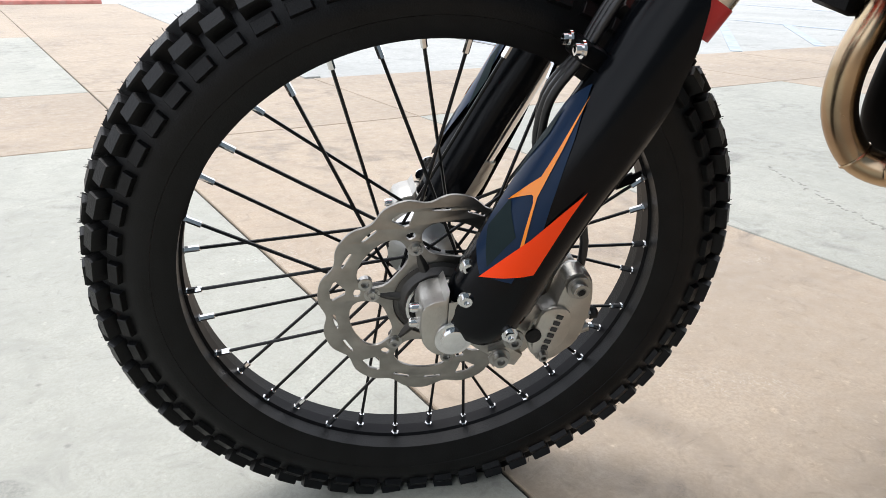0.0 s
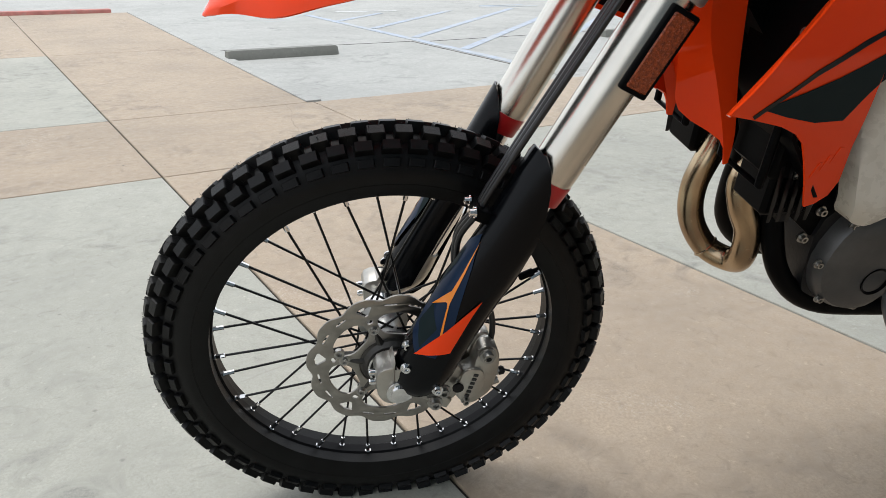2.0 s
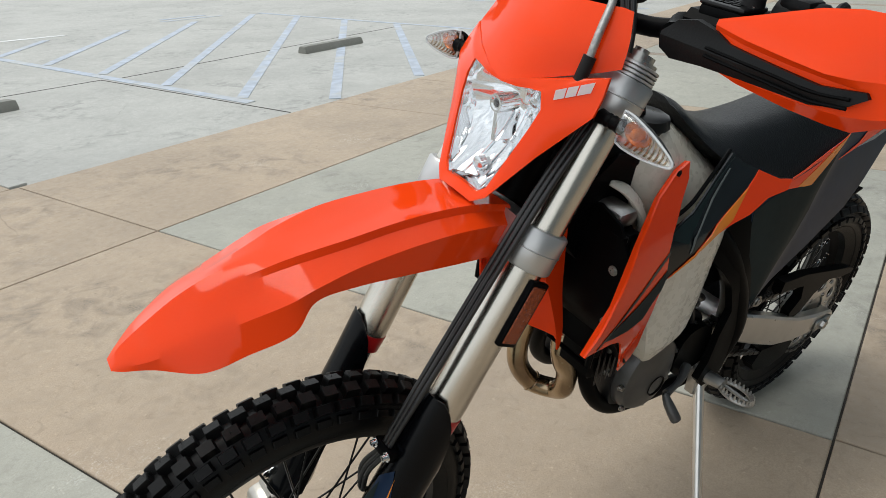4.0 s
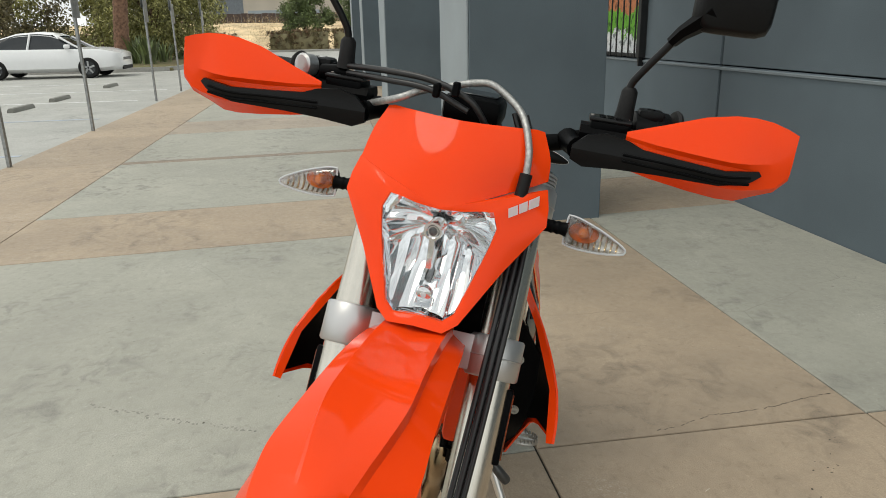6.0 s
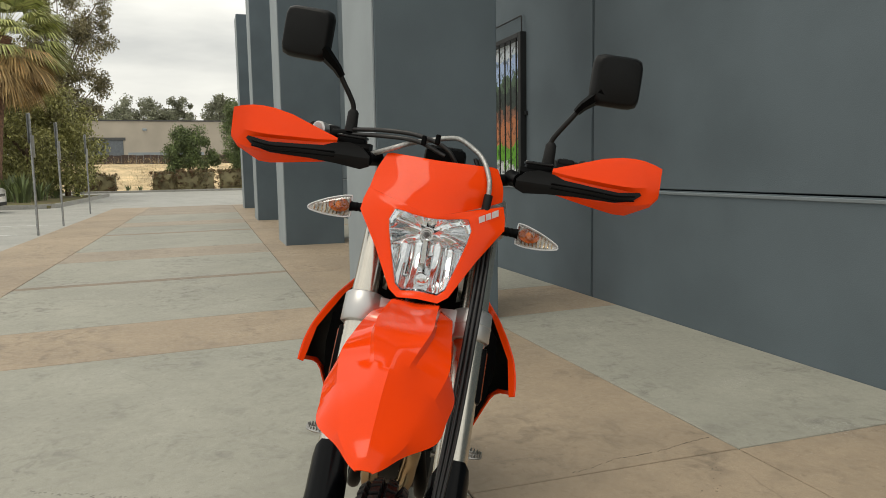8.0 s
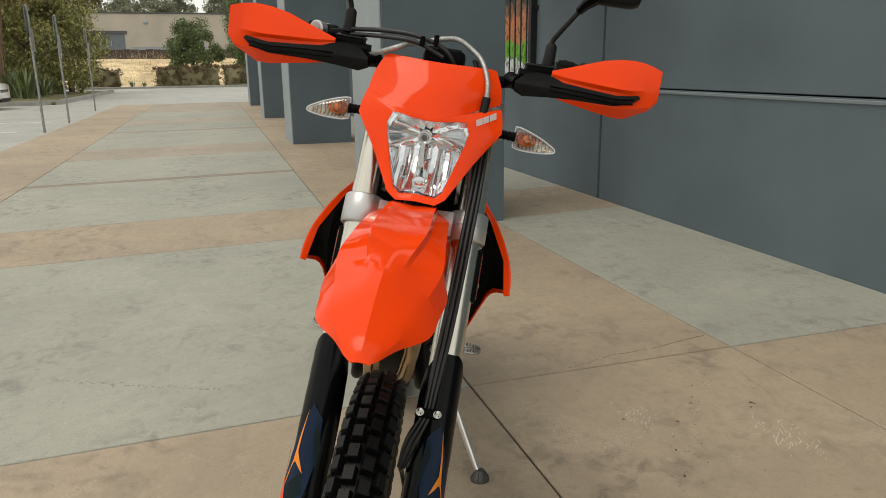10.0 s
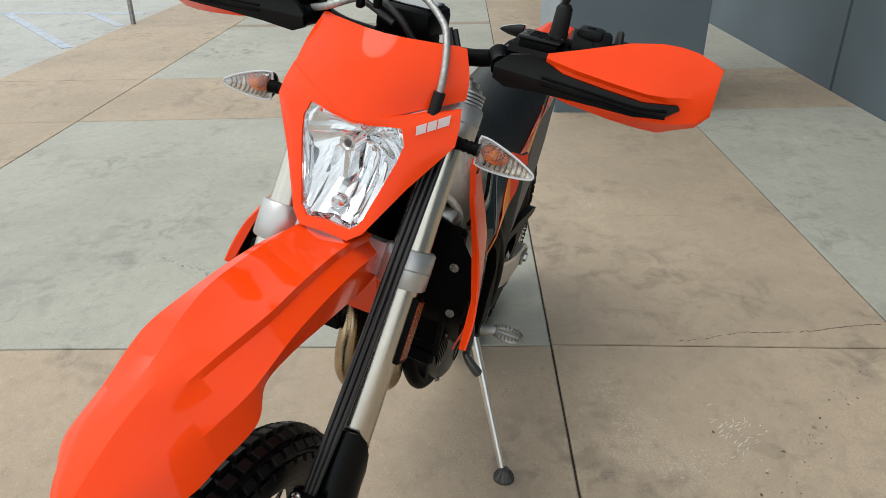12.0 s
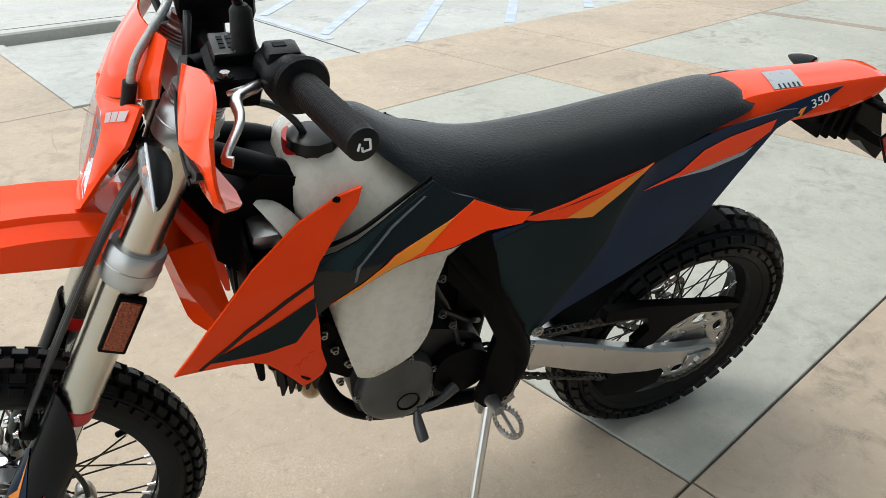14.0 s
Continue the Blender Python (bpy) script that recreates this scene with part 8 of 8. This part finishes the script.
P("weld_bead", tube([Vector((0.543, 0.026, 0.442)) + (we * math.cos(a) + wf * math.sin(a)) * 0.0208 for a in np.linspace(0, 2 * math.pi, 25)[:-1]], 0.0022, 6, 1, closed=True), HEADER, header)
P("port_flange", rod(Vector((0.60, -0.04, 0.685)), Vector((0.555, -0.043, 0.653)), 0.027, 18), CAST, header)
swing = P("swingarm", loft([[Vector((x, y0 + dy, z)) for dy, z in ((-0.014, z1 - 0.006), (-0.008, z1), (0.012, z1), (0.012, z0), (-0.008, z0), (-0.014, z0 + 0.006))] for x, y0, z0, z1 in ((0.95, -0.099, 0.472, 0.535), (1.02, -0.104, 0.448, 0.524), (1.14, -0.109, 0.390, 0.478), (1.26, -0.112, 0.336, 0.426), (1.36, -0.113, 0.309, 0.386), (1.45, -0.113, 0.297, 0.360), (1.555, -0.113, 0.288, 0.338), (1.572, -0.113, 0.298, 0.330))]), ALUMINIUM, moto, "bright aluminium swingarm", angle=40)
P("swingarm_leg", loft([[Vector((x, y0 + dy, z)) for dy, z in ((0.014, z1), (-0.012, z1), (-0.012, z0), (0.014, z0))] for x, y0, z0, z1 in ((0.95, 0.095, 0.44, 0.51), (1.14, 0.106, 0.375, 0.468), (1.36, 0.112, 0.30, 0.375), (1.58, 0.113, 0.312, 0.352))]), ALUMINIUM, swing)
P("swingarm_bridge", box(1.03, 1.12, -0.10, 0.10, 0.40, 0.47, 0.012, 2), ALUMINIUM, swing)
P("rear_axle", tube([(1.512, -0.142, 0.314), (1.512, -0.134, 0.314), (1.512, -0.134, 0.314), (1.512, 0.14, 0.314)], [0.014, 0.016, 0.012, 0.012], 6, 1), STEEL, moto, "rear axle nut")
P("chain_adjuster", box(1.475, 1.550, -0.134, -0.127, 0.298, 0.332, 0.003, 1), CAST, swing)

# chain, sprocket, guides
seg = 104
teeth = [(math.cos(2 * math.pi * i / seg) * (0.122 + 0.005 * (i % 2)), math.sin(2 * math.pi * i / seg) * (0.122 + 0.005 * (i % 2))) for i in range(seg)]
gaps = [[(math.cos(2 * math.pi * i / 36) * 0.056, math.sin(2 * math.pi * i / 36) * 0.056) for i in range(36)]]
for k in range(6):
    gaps.append(polar(0.0900, 60 * k + 30, 0.0150, 13, 2.6, 20))
    gaps.append(polar(0.1030, 60 * k, 0.0075, 9, 2.4, 16))
    gaps.append(polar(0.0800, 60 * k + 8, 0.0060, 4, 2.2, 12))
SPROCKET = material("sprocket_alloy", (0.60, 0.60, 0.59), 0.32, 1.0, vary=0.08, scale=30)
spr = P("rear_sprocket", plate(teeth, gaps, 0.006, 0.0006), SPROCKET, moto, "aluminium rear sprocket with cut-outs", m=Matrix.Translation(RAX + Vector((0, -0.094, 0))))
for k in range(6):
    a = 2 * math.pi * k / 6
    bolt(RAX + Vector((math.cos(a) * 0.062, -0.091, math.sin(a) * 0.062)), "y", 0.006, 0.006, -1, STEEL, spr)
P("sprocket_ring", turned([(-0.002, 0.04), (-0.002, 0.058), (0.007, 0.058), (0.007, 0.04)], "y", 40), ALLOY, spr, m=Matrix.Translation(RAX + Vector((0, -0.088, 0))))
loop = []
for i in range(40):
    a = radians(-95 + 190 * i / 39)
    loop.append(Vector((RAX.x + math.cos(a) * 0.126, -0.094, RAX.z + math.sin(a) * 0.126)))
for x, z in ((1.324, 0.488), (1.236, 0.500), (1.10, 0.511), (1.0, 0.519)):
    loop.append(Vector((x, -0.096, z)))
for i in range(12):
    a = radians(95 + 170 * i / 11)
    loop.append(Vector((0.86 + math.cos(a) * 0.034, -0.094, 0.492 + math.sin(a) * 0.034)))
loop.append(loop[0])
length = [0.0]
for p, q in zip(loop, loop[1:]):
    length.append(length[-1] + (q - p).length)
pitch = 0.0159
count = int(length[-1] / pitch)
chain_bm = bmesh.new()
for i in range(count):
    s0 = length[-1] * i / count
    j = max(k for k in range(len(length)) if length[k] <= s0 + 1e-9)
    j = min(j, len(loop) - 2)
    t = (s0 - length[j]) / max(1e-9, length[j + 1] - length[j])
    c = loop[j].lerp(loop[j + 1], t)
    d = (loop[j + 1] - loop[j]).normalized()
    n_ = Vector((-d.z, 0, d.x))
    for side in (-1, 1):
        yy = side * (0.0068 if i % 2 else 0.0050)
        ring = [c + d * (0.0105 * math.cos(a)) + n_ * (0.0062 * math.sin(a)) * (0.8 if abs(math.sin(a)) > 0.9 else 1.0) + Vector((0, yy, 0)) for a in np.linspace(0, 2 * math.pi, 9)[:-1]]
        loft([[p + Vector((0, -0.0011, 0)) for p in ring], [p + Vector((0, 0.0011, 0)) for p in ring]], chain_bm)
    tube([c + d * 0.008 + Vector((0, -0.008, 0)), c + d * 0.008 + Vector((0, 0.008, 0))], 0.0042, 6, 1, chain_bm)
P("drive_chain", chain_bm, CHAIN, moto, "steel drive chain", smooth=False)
P("chain_guard", drape([(1.19, 0.552), (1.30, 0.538), (1.45, 0.500), (1.56, 0.474), (1.60, 0.458), (1.595, 0.448), (1.54, 0.452), (1.46, 0.47), (1.40, 0.445), (1.36, 0.40), (1.31, 0.39), (1.30, 0.42), (1.33, 0.455), (1.31, 0.500), (1.24, 0.516), (1.19, 0.520)], lambda x, z: -0.116, 0.024, 0.1), BLACK, moto, "black plastic chain guard", angle=30)
P("chain_guide", drape([(1.27, 0.30), (1.40, 0.275), (1.45, 0.255), (1.44, 0.215), (1.37, 0.20), (1.28, 0.225), (1.25, 0.26)], lambda x, z: -0.103, 0.03, 0.1), BLACK, moto, "black chain guide", angle=30)
P("chain_slider", box(0.93, 1.12, -0.100, -0.072, 0.496, 0.506, 0.003, 1), BLACK, moto)

# footrests, shift lever, brake pedal, stand
for s in (-1, 1):
    base = Vector((0.915, s * 0.135, 0.415))
    peg = P("footrest", tube([base, base + Vector((0, s * 0.035, 0.006)), base + Vector((0.0, s * 0.05, 0.008))], [0.016, 0.014, 0.012], 12, 2), CAST, moto, "serrated steel footrest")
    c = base + Vector((0.006, s * 0.078, 0.004))
    loopp = [c + Vector((0.024 * math.cos(a), 0.038 * math.sin(a), 0)) for a in np.linspace(0, 2 * math.pi, 25)[:-1]]
    P("peg_frame", tube(loopp, 0.0045, 8, 1, closed=True), CAST, peg)
    P("peg_bar", tube([c + Vector((0, -0.036, 0)), c + Vector((0, 0.036, 0))], 0.004, 8, 1), CAST, peg)
    for k in range(24):
        p = loopp[k]
        P("tooth", tube([p + Vector((0, 0, 0.002)), p + Vector((0, 0, 0.013))], [0.0042, 0.0016], 5, 1), CAST, peg, smooth=False)
shift = P("shift_lever", tube([(0.835, -0.13, 0.47), (0.80, -0.145, 0.462), (0.77, -0.15, 0.458), (0.748, -0.152, 0.455)], [0.012, 0.008, 0.007, 0.009], 12, 4), ENGINE, moto, "grey folding shift lever")
P("shift_tip", tube([(0.746, -0.15, 0.455), (0.744, -0.165, 0.44), (0.747, -0.187, 0.418), (0.748, -0.192, 0.413)], [0.006, 0.0105, 0.0115, 0.010], 12, 2), ENGINE, shift)
P("brake_pedal", tube([(0.92, 0.12, 0.40), (0.85, 0.135, 0.385), (0.76, 0.14, 0.40), (0.745, 0.16, 0.405)], 0.007, 10, 4), ENGINE, moto)
FOOT = Vector((0.811, -0.318, 0.068))
top = Vector((0.925, -0.128, 0.385))
stand = P("side_stand", tube([top, top.lerp(FOOT, 0.05), top.lerp(FOOT, 0.94)], [0.013, 0.0115, 0.0095], 14, 1), ALUMINIUM, moto, "bright aluminium side stand")
down = BIKE.to_3x3().inverted() @ Vector((0, 0, 1))
foot_bm = bmesh.new()
e1 = down.cross(Vector((1, 0, 0))).normalized()
e2 = down.cross(e1)
ground_pt = FOOT - down * ((BIKE @ FOOT).z)
rings = []
for h, r in ((0.0, 0.024), (0.006, 0.024), (0.012, 0.021), (0.026, 0.013), (0.034, 0.011)):
    rings.append([ground_pt + down * h + (e1 * math.cos(a) * 1.15 + e2 * math.sin(a)) * r for a in np.linspace(0, 2 * math.pi, 25)[:-1]])
loft(rings, foot_bm)
P("stand_foot", foot_bm, ENGINE, stand, "round cast foot of the stand")
for k in range(10):
    a = 2 * math.pi * k / 10
    P("foot_rib", tube([ground_pt + down * 0.009 + (e1 * math.cos(a) * 1.15 + e2 * math.sin(a)) * 0.0235, ground_pt + down * 0.028 + (e1 * math.cos(a) * 1.15 + e2 * math.sin(a)) * 0.0135], 0.0016, 4, 1), ENGINE, stand)
P("stand_link", tube([FOOT.lerp(top, 0.04), ground_pt + down * 0.02], [0.0095, 0.011], 12, 1), ALUMINIUM, stand)
coil = []
sa, sb = Vector((0.994, -0.138, 0.552)), Vector((0.965, -0.14, 0.405))
dd = (sb - sa).normalized()
f1 = dd.cross(Vector((0, 1, 0))).normalized()
f2 = f1.cross(dd)
for i in range(26 * 8):
    a = 2 * math.pi * i / 8
    coil.append(sa.lerp(sb, i / (26 * 8 - 1)) + f1 * math.cos(a) * 0.006 + f2 * math.sin(a) * 0.006)
P("stand_spring", tube(coil, 0.0015, 5, 1), STEEL, stand, "coiled return spring")
P("stand_bracket", loft([[(x, y, z) for x, z in ((0.89, 0.43), (0.96, 0.44), (0.985, 0.38), (0.94, 0.34), (0.90, 0.36))] for y in (-0.135, -0.115)]), CAST, moto, "cast footrest bracket")
